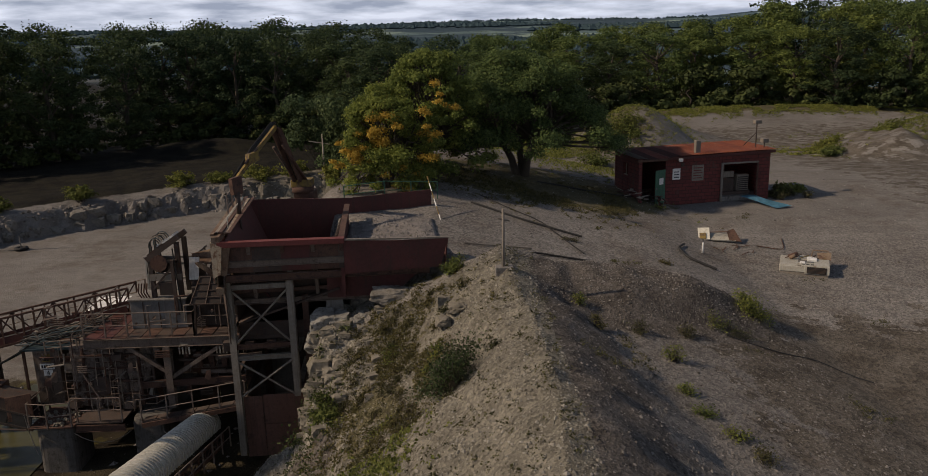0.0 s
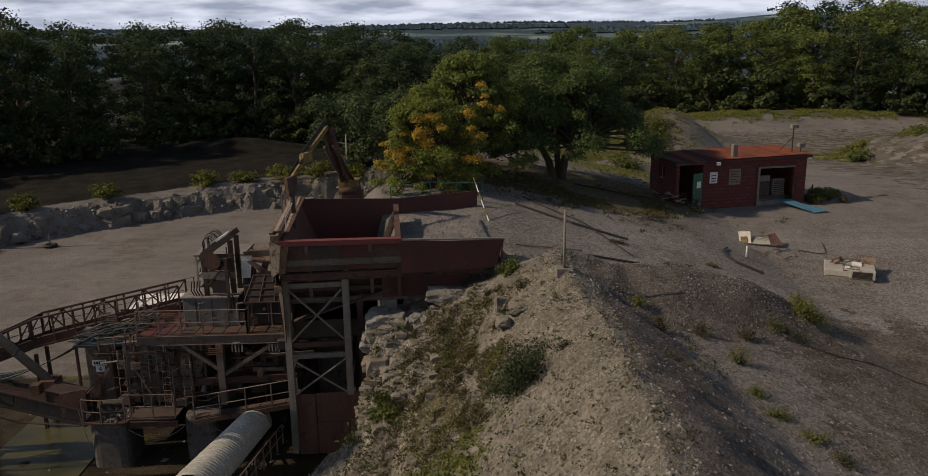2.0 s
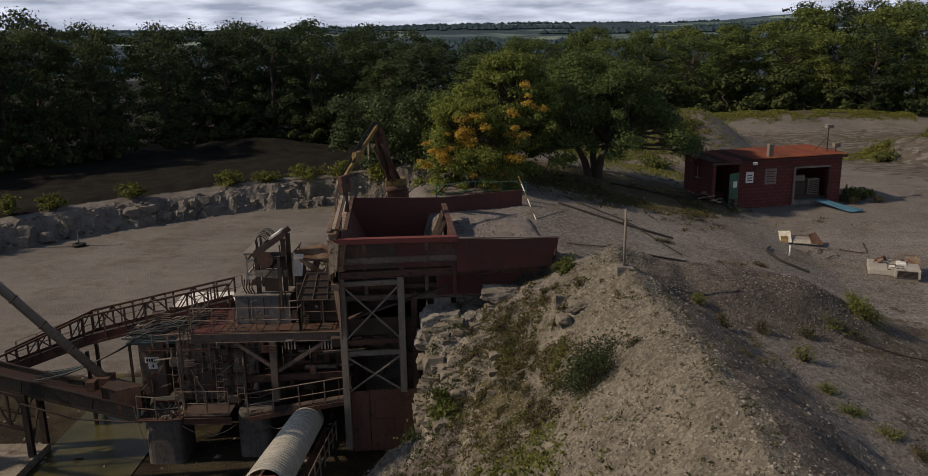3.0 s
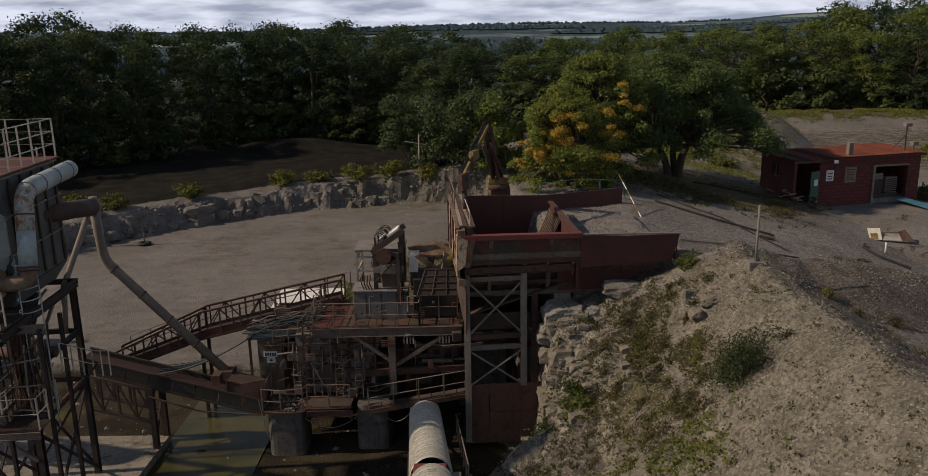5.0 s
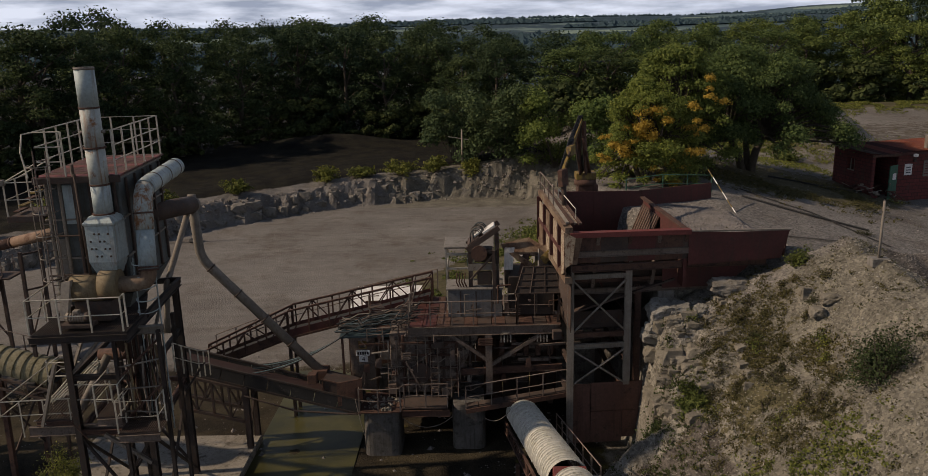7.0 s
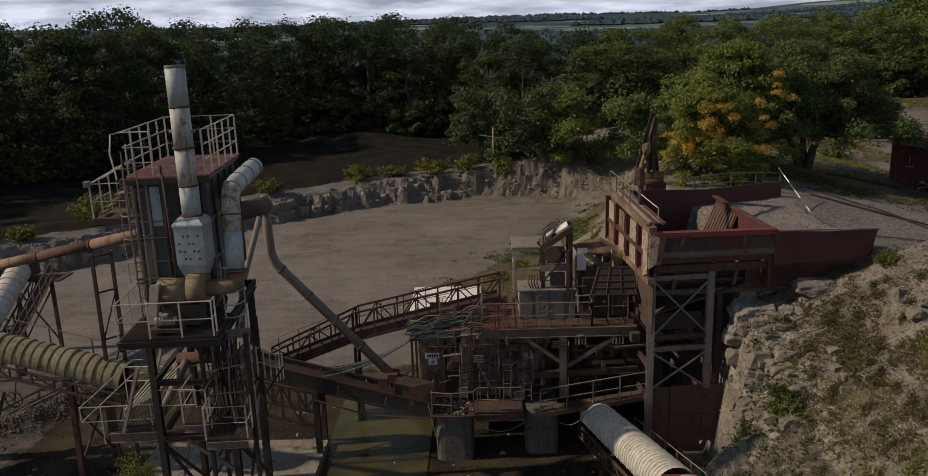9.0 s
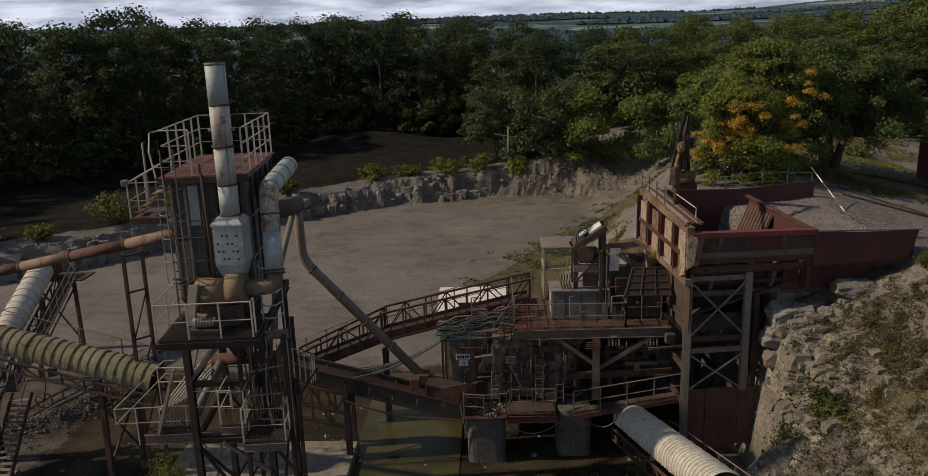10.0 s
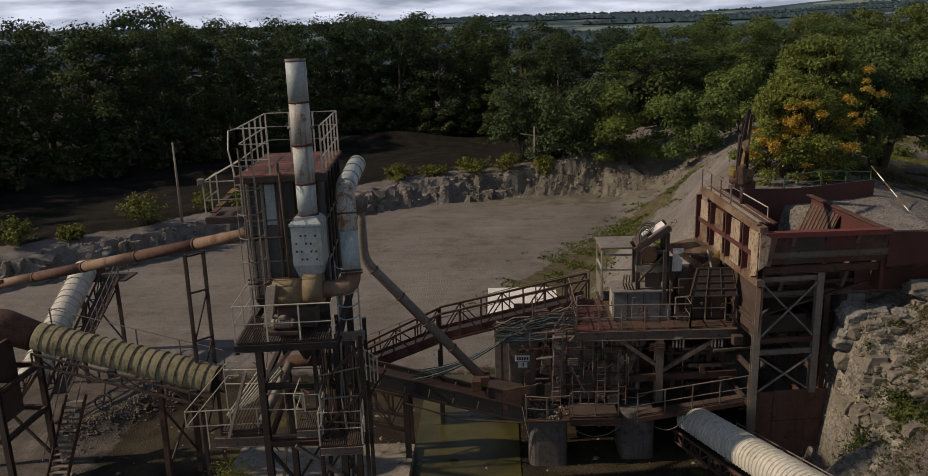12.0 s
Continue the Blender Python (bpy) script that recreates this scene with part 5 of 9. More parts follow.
box_part("body", (-8.35, 33.35, 7.26), (-5.9, 34.7, 8.55), weathered("blue_grey_box_steel", (0.105, 0.105, 0.104), (0.15, 0.148, 0.145), (0.075, 0.055, 0.043), 0.8, 0.0, 1.0, 0.60, 0.6), eq, "grey sheet steel body")
box_part("lid", (-8.42, 33.28, 8.55), (-5.84, 34.76, 8.63), CONCRETE, eq)
side_door = box_part("side_door", (-8.385, 33.6, 7.5), (-8.35, 34.4, 8.4), CREAM, eq, "pale side door")
box_part("handle", (-8.41, 33.7, 7.9), (-8.385, 33.75, 8.05), DARK_STEEL, side_door)
for k in range(3):
    box_part("seam", (-7.8 + k * 0.7, 33.33, 7.3), (-7.75 + k * 0.7, 33.352, 8.5), DARK_STEEL, eq)

gantry = thing("drive_gantry", (-6.8, 34.1, 8.63), "dark steel drive frame with slanted white belt guard and hanging hoses", "machine frame")
for x, y in ((-7.3, 33.6), (-6.1, 33.6), (-7.3, 34.6), (-6.1, 34.6)):
    bar_part("leg", (x, y, 8.63), (x, y, 10.55 if x < -7 else 11.1), 0.18, 0.18, DARK_STEEL if y < 34 else SOOT_STEEL, gantry)
bar_part("cross_bar", (-7.4, 33.6, 9.55), (-6.0, 33.6, 9.55), 0.2, 0.3, GREY_STEEL, gantry)
for y in (33.55, 34.6):
    bar_part("slanted_bar", (-7.45, y, 10.35), (-6.0, y, 11.35), 0.16, 0.24, DARK_STEEL, gantry)
plate_part("belt_guard", [(-7.4, 33.5, 10.55), (-6.9, 33.5, 10.9), (-6.9, 34.7, 10.9), (-7.4, 34.7, 10.55)], 0.06, DARK_STEEL, gantry)
plate_part("belt_guard", [(-6.72, 33.6, 11.07), (-6.2, 33.6, 11.42), (-6.2, 34.3, 11.42), (-6.72, 34.3, 11.07)], 0.08, WHITE, gantry, "white belt guard plate")
plate_part("belt_guard", [(-7.1, 33.9, 10.85), (-6.8, 33.9, 11.1), (-6.8, 34.3, 11.1), (-7.1, 34.3, 10.85)], 0.06, WHITE, gantry)
box_part("drive_motor", (-7.1, 33.8, 9.7), (-6.3, 34.4, 10.3), SOOT_STEEL, gantry)
tube_part("pulley", [(-6.9, 33.4, 10.2), (-6.9, 33.52, 10.2)], 0.36, RUST, gantry, n=20)
for k in range(9):
    a = [radians(25 + 20 * i) for i in range(10)]
    r_h = 0.30 + 0.035 * (k % 4)
    tube_part("hose", [(-7.05 + 0.03 * k + r_h * math.cos(q) * 0.8, 33.55 + 0.07 * k, 10.95 + r_h * math.sin(q) + 0.02 * k) for q in a] + [(-7.5 + 0.05 * k, 33.55 + 0.06 * k, 9.7 - 0.1 * (k % 3))], 0.02, (BLACK, TEAL, GREY_STEEL)[k % 3], gantry, n=6)
for k in range(4):
    tube_part("shackle", [(-7.9 + 0.12 * k, 33.5, 9.3), (-7.95 + 0.12 * k, 33.45, 8.9), (-7.85 + 0.12 * k, 33.5, 8.65)], 0.03, RUST, gantry, n=6)
bar_part("front_post", (-6.25, 33.22, 7.9), (-6.25, 33.22, 10.4), 0.14, 0.10, DARK_STEEL, gantry)
bar_part("front_tie", (-7.3, 33.45, 9.0), (-6.1, 33.45, 10.3), 0.08, 0.08, DARK_STEEL, gantry)
bar_part("front_tie", (-7.35, 33.46, 10.25), (-6.1, 33.46, 10.3), 0.1, 0.14, SOOT_STEEL, gantry)
box_part("gear_case", (-7.0, 33.42, 8.75), (-6.35, 33.6, 9.35), SOOT_STEEL, gantry)
tube_part("cable", [(-6.2, 33.3, 10.9), (-6.1, 33.2, 9.6), (-6.05, 33.25, 8.0)], 0.03, BLACK, gantry, n=6)

cabin = thing("open_cabin", (-7.4, 36.8, 7.0), "pale open-framed operator cabin with flat roof beside the crusher", "cabin")
for x in (-8.5, -6.3):
    for y in (36.1, 37.9):
        bar_part("corner_post", (x, y, 7.26), (x, y, 9.75), 0.08, 0.08, CREAM, cabin)
box_part("roof", (-8.6, 36.0, 9.75), (-6.2, 38.0, 9.85), CONCRETE, cabin, "flat grey roof")
for z in (8.75, 9.45):
    bar_part("side_rail", (-8.5, 36.1, z), (-8.5, 37.9, z), 0.06, 0.1, YELLOW if z > 9.2 else CREAM, cabin)
    bar_part("side_rail", (-8.5, 36.1, z), (-6.3, 36.1, z), 0.06, 0.1, CREAM, cabin)
box_part("lower_panel", (-8.52, 36.1, 7.3), (-8.48, 37.9, 8.2), GREY_STEEL, cabin)
box_part("floor_plate", (-8.55, 36.05, 7.0), (-6.25, 37.95, 7.1), DARK_STEEL, cabin)
bar_part("leg", (-8.4, 37.8, LOW), (-8.4, 37.8, 7.0), 0.16, 0.16, DARK_STEEL, cabin)
bar_part("leg", (-6.4, 37.8, LOW), (-6.4, 37.8, 7.0), 0.16, 0.16, DARK_STEEL, cabin)

jaw = thing("jaw_crusher", (-4.6, 34.2, 7.26), "rusty jaw crusher with bent yellow guard plates below the hopper", "crusher")
box_part("frame", (-5.6, 33.4, 7.3), (-3.6, 35.6, 9.1), SOOT_STEEL, jaw)
tube_part("flywheel", [(-5.75, 34.6, 9.0), (-5.5, 34.6, 9.0)], 0.75, DARK_STEEL, jaw, n=24)
tube_part("flywheel", [(-3.6, 34.6, 9.0), (-3.4, 34.6, 9.0)], 0.75, DARK_STEEL, jaw, n=24)
plate_part("bent_plate", [(-5.9, 34.8, 10.25), (-4.6, 35.0, 10.5), (-3.6, 34.6, 9.95), (-4.2, 34.4, 9.75), (-5.7, 34.4, 9.95)], 0.06, TAN_RUST, jaw, "bent faded yellow guard plate")
plate_part("bent_plate", [(-5.0, 33.6, 9.2), (-3.5, 34.1, 10.4), (-3.4, 34.0, 10.0), (-4.8, 33.4, 8.8)], 0.06, YELLOW, jaw)
plate_part("bent_plate", [(-5.8, 33.9, 9.3), (-5.4, 33.9, 9.3), (-5.3, 34.0, 10.3), (-5.75, 34.0, 10.3)], 0.05, WHITE, jaw)
plate_part("bent_plate", [(-5.6, 34.0, 10.05), (-5.3, 33.9, 10.1), (-3.9, 33.7, 9.2), (-4.1, 33.7, 9.0)], 0.06, TAN_RUST, jaw)
plate_part("bent_plate", [(-4.9, 34.3, 9.9), (-4.6, 34.2, 9.95), (-4.9, 33.8, 8.9), (-5.2, 33.8, 8.9)], 0.06, RUST, jaw)
plate_part("feed_lip", [(-4.3, 33.1, 9.5), (-3.3, 33.4, 9.0), (-3.4, 34.6, 9.4), (-4.2, 34.4, 10.1)], 0.1, CONCRETE, jaw)

screen = thing("ribbed_hatch", (-4.2, 32.6, 8.4), "tilted dark steel hatch with horizontal ribs beside the hopper", "hatch")
plate_part("leaf", [(-5.4, 32.4, 8.62), (-3.35, 32.4, 8.62), (-3.5, 32.9, 9.75), (-5.0, 32.9, 9.75)], 0.06, SOOT_STEEL, screen)
for k in range(5):
    t = k / 4
    bar_part("rib", lerp3((-5.4, 32.34, 8.67), (-5.0, 32.84, 9.72), t), lerp3((-3.35, 32.34, 8.67), (-3.5, 32.84, 9.72), t), 0.035, 0.04, DARK_STEEL, screen)
for t in (0.02, 0.34, 0.66, 0.98):
    bar_part("rib", lerp3((-5.4, 32.35, 8.65), (-3.37, 32.35, 8.65), t), lerp3((-5.0, 32.85, 9.74), (-3.52, 32.85, 9.74), t), 0.04, 0.04, DARK_STEEL, screen)
for x in (-5.3, -3.5):
    bar_part("strut", (x, 32.5, 7.26), (x + 0.1, 32.5, 8.68), 0.08, 0.08, DARK_STEEL, screen)

# ---- hoses strung from the canopy to the belts ----
rng = random.Random(11)
bundle = thing("hose_bundle", (-11.5, 34.0, 6.5), "tangled teal and grey hoses heaped over the canopy", "hoses")
for k in range(30):
    y0 = 32.9 + rng.random() * 1.9
    a, b = Vector((-9.5 - rng.random() * 0.9, y0 + rng.uniform(-0.2, 0.2), 7.3 + rng.random() * 0.35)), Vector((-13.3 - rng.random() * 0.3, y0 + 0.15, 6.62 + rng.random() * 0.2))
    wob = rng.uniform(0.04, 0.16)
    pts = [a.lerp(b, i / 9) + Vector((0, wob * math.sin(i * 1.3 + k), -0.28 * math.sin(math.pi * i / 9) * (1 - k % 2) + 0.06 * math.sin(i * 2.1 + k))) for i in range(10)]
    tube_part("hose", pts, rng.choice((0.02, 0.028, 0.038)), rng.choice((TEAL, BLACK, BLACK, GREY_STEEL, TEAL, DUSTY)), bundle, n=6)
PALE_HOSE = weathered("faded_blue_hose", (0.10, 0.17, 0.18), (0.15, 0.22, 0.22), (0.08, 0.08, 0.075), 0.6)
for k in range(7):
    a, b = Vector((-12.9 + 0.1 * k, 33.1 + 0.1 * k, 6.7 + 0.05 * k)), Vector((-17.6 - 0.35 * k, 31.5 + 0.18 * k, 5.2 + 0.12 * k))
    tube_part("hose", [a.lerp(b, t / 10) - Vector((0, 0, (0.35 + 0.13 * k) * 4 * (t / 10) * (1 - t / 10))) for t in range(11)], 0.024, (BLACK, PALE_HOSE, BLACK, TEAL)[k % 4], bundle, n=6)


BELT = weathered("rust_stained_belt", (0.044, 0.022, 0.020), (0.030, 0.020, 0.018), (0.022, 0.018, 0.017), 0.85)
OLD_PIPE = weathered("old_pipe", (0.17, 0.10, 0.065), (0.24, 0.17, 0.12), (0.10, 0.05, 0.03), 0.8, 0.0, 1.0, 0.52, 0.5)


# ---- belts and ducts round the crusher ----
walkbelt = thing("inclined_conveyor", (-14.5, 35.6, LOW), "rusty inclined belt conveyor with lattice sides and handrails", "conveyor")
for y in (35.0, 36.0):
    truss_side(walkbelt, (-9.2, y + 0.3, 7.35), (-16.1, y, 5.75), (-9.2, y + 0.3, 8.55), (-16.1, y, 7.1), 7, RUST)
    truss_side(walkbelt, (-16.15, y, 5.72), (-20.2, y - 0.6, 4.35), (-16.15, y, 7.05), (-20.2, y - 0.6, 5.3), 4, RUST)
    bar_part("side_plate", (-9.3, y + 0.28, 7.5), (-16.1, y, 5.95), 0.03, 0.42, RUST_RED, walkbelt)
    bar_part("side_plate", (-16.1, y, 5.92), (-20.2, y - 0.6, 4.55), 0.03, 0.42, RUST, walkbelt)
plate_part("belt", [(-9.3, 35.4, 7.55), (-16.1, 35.1, 6.0), (-16.1, 35.9, 6.0), (-9.3, 36.2, 7.55)], 0.03, BLACK, walkbelt)
plate_part("belt", [(-16.1, 35.1, 6.0), (-20.2, 34.5, 4.6), (-20.2, 35.3, 4.6), (-16.1, 35.9, 6.0)], 0.03, BLACK, walkbelt)
for x, z in ((-12.0, 6.4), (-16.1, 5.4)):
    for y in (35.0, 36.0):
        bar_part("leg", (x, y, LOW - 0.3), (x, y, z), 0.14, 0.14, DARK_STEEL, walkbelt)
rail_run(walkbelt, [(-9.0, 36.9, 7.4), (-12.8, 36.8, 6.6), (-16.1, 36.6, 5.8)], RAIL_DARK, 1.1, 1.3)
rail_run(walkbelt, [(-16.1, 36.6, 5.8), (-20.0, 36.0, 4.5)], RAIL_DARK, 1.1, 1.0)

belt = thing("belt_conveyor", (-15.5, 32.0, LOW), "dark belt conveyor with black steel sides and rusty belt", "conveyor")
A, B = Vector((-12.2, 31.7, 3.95)), Vector((-20.4, 32.2, 5.95))
for y in (-0.55, 0.55):
    o = Vector((0, y, 0))
    for k in range(8):
        bar_part("side_panel", A.lerp(B, (k + 0.02) / 8) + o, A.lerp(B, (k + 0.98) / 8) + o, 0.06, 0.55, BLACK, belt)
    bar_part("edge_rail", A + o + Vector((0, 0, 0.33)), B + o + Vector((0, 0, 0.33)), 0.1, 0.08, SOOT_STEEL, belt)
    bar_part("chord", A + o - Vector((0, 0, 0.32)), B + o - Vector((0, 0, 0.32)), 0.12, 0.1, SOOT_STEEL, belt)
bar_part("belt", A + Vector((0, 0, 0.16)), B + Vector((0, 0, 0.16)), 0.8, 0.04, BELT, belt, "rust-stained belt")
for k in range(12):
    c = A.lerp(B, (k + 0.5) / 12)
    tube_part("idler", [c + Vector((0, -0.5, 0.05)), c + Vector((0, 0.5, 0.05))], 0.07, SOOT_STEEL, belt)
UPB = Vector((0, 0, 0.62))
bar_part("loading_hood", A.lerp(B, 0.03) + UPB, A.lerp(B, 0.20) + UPB, 1.0, 0.55, DARK_STEEL, belt, "rusty loading hood")
for t in (0.03, 0.2):
    bar_part("hood_frame", A.lerp(B, t) + UPB + Vector((0, -0.53, 0.28)), A.lerp(B, t) + UPB + Vector((0, -0.53, -0.28)), 0.06, 0.05, RUST, belt)
bar_part("hood_frame", A.lerp(B, 0.03) + UPB + Vector((0, -0.53, 0.28)), A.lerp(B, 0.20) + UPB + Vector((0, -0.53, 0.28)), 0.05, 0.06, RUST, belt)
box_part("switch_box", (-14.5, 31.3, 5.0), (-14.1, 31.7, 5.45), RUST, belt)
plate_part("chute", [(-13.2, 31.2, 4.0), (-12.1, 31.2, 4.2), (-12.1, 31.2, 5.3), (-13.2, 31.2, 5.1)], 0.06, RUST, belt)
truss_side(belt, (-17.3, 31.4, 3.2), (-20.3, 31.5, 3.9), (-17.3, 31.4, 4.75), (-20.3, 31.5, 5.5), 4, DARK_STEEL, 0.09)
truss_side(belt, (-17.3, 32.6, 3.2), (-20.3, 32.7, 3.9), (-17.3, 32.6, 4.75), (-20.3, 32.7, 5.5), 4, DARK_STEEL, 0.09)
for y in (31.4, 32.6):
    h_part("leg", (-17.3, y, 1.8), (-17.3, y, 4.9), 0.24, 0.24, DARK_STEEL, belt)
bar_part("leg_brace", (-17.3, 31.4, 2.2), (-17.3, 32.6, 4.2), 0.08, 0.08, DARK_STEEL, belt)
tube_part("return_cable", [(-12.4, 31.0, 3.7), (-15.0, 31.0, 3.9), (-17.3, 31.1, 4.6)], 0.04, DARK_STEEL, belt, n=6)

# white covered belt towards the front
tubeb = thing("covered_conveyor", (-4.7, 27.0, LOW), "covered belt conveyor with white corrugated arched sheets", "conveyor")
TA, TB = Vector((-5.15, 31.9, 3.25)), Vector((-4.25, 20.9, 6.45))
belt_cover(tubeb, TA, TB, 0.66, 40, COVER)
TC = TB + (TB - TA).normalized() * 6.0
belt_cover(tubeb, TB + (TB - TA).normalized() * 0.9, TC, 0.66, 18, COVER)
for sx in (-0.72, 0.72):
    o = Vector((sx, 0, -0.45))
    truss_side(tubeb, TA + o + Vector((0, 0, -0.5)), TC + o + Vector((0, 0, -0.5)), TA + o, TC + o, 16, RUST, 0.06)
bar_part("belt", TA + Vector((0, 0, -0.2)), TC + Vector((0, 0, -0.2)), 1.0, 0.03, BLACK, tubeb)
box_part("inspection_box", (-4.75, 20.1, 6.2), (-3.75, 20.7, 7.1), RED_EDGE, tubeb, "red inspection box")
box_part("drive_box", (-3.6, 20.2, 6.3), (-3.3, 20.7, 6.8), GREY_STEEL, tubeb)
for y, z in ((27.5, 4.0), (22.5, 5.4), (17.0, 7.0)):
    for sx in (-0.72, 0.72):
        bar_part("leg", (-4.8 + sx + 0.08 * (27.5 - y), y, LOW - 0.3), (-4.8 + sx + 0.08 * (27.5 - y), y, z - 0.8), 0.16, 0.16, RUST, tubeb)
rail_run(tubeb, [(-3.7, 30.6, 2.9), (-3.1, 22.0, 5.4)], RAIL_DARK, 0.9, 1.6)

# thin duct from the filter to the belt
duct = thing("extraction_duct", (-16.5, 32.0, LOW), "dusty grey segmented extraction duct sloping down to the belt", "duct")
pts = [Vector((-18.72, 31.35, 13.1)), *bend((-18.72, 31.4, 13.1), (-18.75, 31.75, 10.7), (-14.1, 32.3, 5.2), 0.5, 5), Vector((-14.1, 32.3, 5.2))]
tube_part("pipe", pts, 0.2, GREY_STEEL, duct, n=14)
for t in (0.08, 0.3, 0.52, 0.74):
    c = lerp3((-18.75, 31.75, 10.7), (-14.1, 32.3, 5.2), t)
    d = (Vector((-14.1, 32.3, 5.2)) - Vector((-18.75, 31.75, 10.7))).normalized()
    tube_part("flange", [c - d * 0.03, c + d * 0.03], 0.24, DARK_STEEL, duct, n=14)
box_part("duct_foot", (-14.45, 31.95, 4.9), (-13.75, 32.65, 5.35), RUST, duct)

# switch hut with a white ribbed roof behind the conveyor
hut = thing("switch_hut", (-11.8, 40.5, LOW), "low hut with a white corrugated roof behind the conveyor", "hut")
box_part("wall", (-13.6, 39.6, LOW - 0.2), (-10.3, 42.2, 5.4), CONCRETE, hut)
for k in range(11):
    plate_part("roof_sheet", [(-13.9, 39.2 + 0.3 * k, 5.56 + 0.027 * k), (-10.2, 39.2 + 0.3 * k, 5.56 + 0.027 * k), (-10.2, 39.49 + 0.3 * k, 5.60 + 0.027 * k), (-13.9, 39.49 + 0.3 * k, 5.60 + 0.027 * k)], 0.04, WHITE, hut, "white ribbed roof sheet")
for k in range(3):
    box_part("roof_seam", (-13.9 + 1.22 * k, 39.14, 5.45), (-13.86 + 1.22 * k, 39.19, 5.58), GREY_STEEL, hut)

# ---- dust filter tower ----
tp = turned((-21.1, 24.5, 0), 5.0)
tower = thing("dust_filter", tp(1.2, 2.4, 2.0), "tall weathered grey dust filter on a steel frame with walkways", "dust filter")
bm = bmesh.new()
quad_box(bm, [tp(0.35, 0.7, 10.75), tp(2.1, 0.7, 10.75), tp(2.1, 4.2, 10.75), tp(0.35, 4.2, 10.75), tp(0.0, 0.25, 11.4), tp(2.45, 0.25, 11.4), tp(2.45, 4.7, 11.4), tp(0.0, 4.7, 11.4)])
part("hopper_bottom", bm, CASING, tower)
for k in range(3):
    z0 = 11.42 + k * 1.33
    box_part("casing", (0.0, 0.25, z0), (2.45, 4.7, z0 + 1.29), CASING, tower, frame_fn=tp)
    box_part("flange", (-0.07, 0.18, z0 + 1.27), (2.52, 4.77, z0 + 1.34), GREY_STEEL, tower, frame_fn=tp)
for u in (0.12, 0.55, 1.0, 1.5, 2.3):
    box_part("stiffener", (u - 0.05, 0.14, 11.5), (u + 0.05, 0.25, 15.3), GREY_STEEL if u < 1 else DARK_STEEL, tower, frame_fn=tp)
box_part("access_panel", (0.62, 0.19, 13.9), (1.02, 0.25, 15.2), GALV, tower, "pale access panel", tp)
box_part("access_panel", (0.18, 0.2, 11.6), (0.52, 0.25, 13.4), GREY_STEEL, tower, "", tp)
for v in (0.8, 1.7, 2.6, 3.5, 4.4):
    box_part("stiffener", (2.45, v - 0.05, 11.5), (2.54, v + 0.05, 15.3), DARK_STEEL, tower, frame_fn=tp)
    box_part("stiffener", (-0.09, v - 0.05, 11.5), (0.0, v + 0.05, 15.3), GREY_STEEL, tower, frame_fn=tp)
for k in range(10):
    box_part("roof_plank", (-0.15, -0.02 + k * 0.49, 15.46), (2.6, 0.45 + k * 0.49, 15.53), (RUST_RED, RUST)[k % 2] if k % 4 else RED_EDGE, tower, frame_fn=tp)
box_part("roof_curb", (-0.18, -0.08, 15.3), (2.63, -0.02, 15.52), DARK_STEEL, tower, frame_fn=tp)
rail_run(tower, [tp(0.0, 0.0, 15.53), tp(-0.05, 4.8, 15.53), tp(2.5, 4.8, 15.53), tp(2.5, 0.0, 15.53)], RAIL, 1.45, 0.95, 0.023, 2)
tube_part("rail_hoop", [tp(0.0, 0.0, 16.98), tp(-0.18, -0.25, 16.95), tp(-0.18, -0.5, 16.4), tp(-0.05, -0.55, 15.6)], 0.026, RAIL, tower, n=6)
rail_run(tower, [tp(0.0, 0.0, 15.53), tp(0.9, 0.0, 15.53)], RAIL, 1.45, 0.9, 0.023, 2)
# side landing with steps
box_part("landing", (-1.25, 0.3, 14.1), (-0.1, 1.9, 14.2), DARK_STEEL, tower, frame_fn=tp)
box_part("landing_fascia", (-1.3, 0.22, 14.0), (-0.1, 0.3, 14.22), DARK_STEEL, tower, frame_fn=tp)
rail_run(tower, [tp(-0.1, 0.25, 14.2), tp(-1.25, 0.25, 14.2), tp(-1.25, 1.9, 14.2)], RAIL, 1.15, 0.8, 0.019, 1)
tube_part("sloping_rail", [tp(-1.25, 0.25, 15.35), tp(0.0, 0.1, 16.0)], 0.02, RAIL, tower, n=6)
tube_part("sloping_rail", [tp(-1.25, 1.3, 15.35), tp(0.0, 1.3, 16.0)], 0.02, RAIL, tower, n=6)
for k in range(6):
    box_part("step", (-1.2 + k * 0.2, 0.5, 14.3 + k * 0.2), (-1.0 + k * 0.2, 1.2, 14.34 + k * 0.2), YELLOW if k % 2 else RUST, tower, frame_fn=tp)
lamp = box_part("landing_lamp", (-1.4, 0.15, 15.25), (-1.2, 0.35, 15.45), GREY_STEEL, tower, "", tp)
# caged ladder up the front
for u in (0.02, 0.42):
    tube_part("ladder_rail", [tp(u, -0.15, 10.8), tp(u, -0.15, 16.4)], 0.026, RAIL_DARK, tower, n=6)
for k in range(18):
    tube_part("rung", [tp(0.02, -0.15, 11.0 + 0.3 * k), tp(0.42, -0.15, 11.0 + 0.3 * k)], 0.016, RAIL_DARK, tower, n=5)
for k in range(6):
    z = 12.2 + 0.75 * k
    tube_part("cage_hoop", [tp(0.22 - 0.38 * math.cos(a), -0.15 - 0.62 * math.sin(a), z) for a in [math.pi * i / 8 for i in range(9)]], 0.018, GREY_STEEL, tower, n=5)
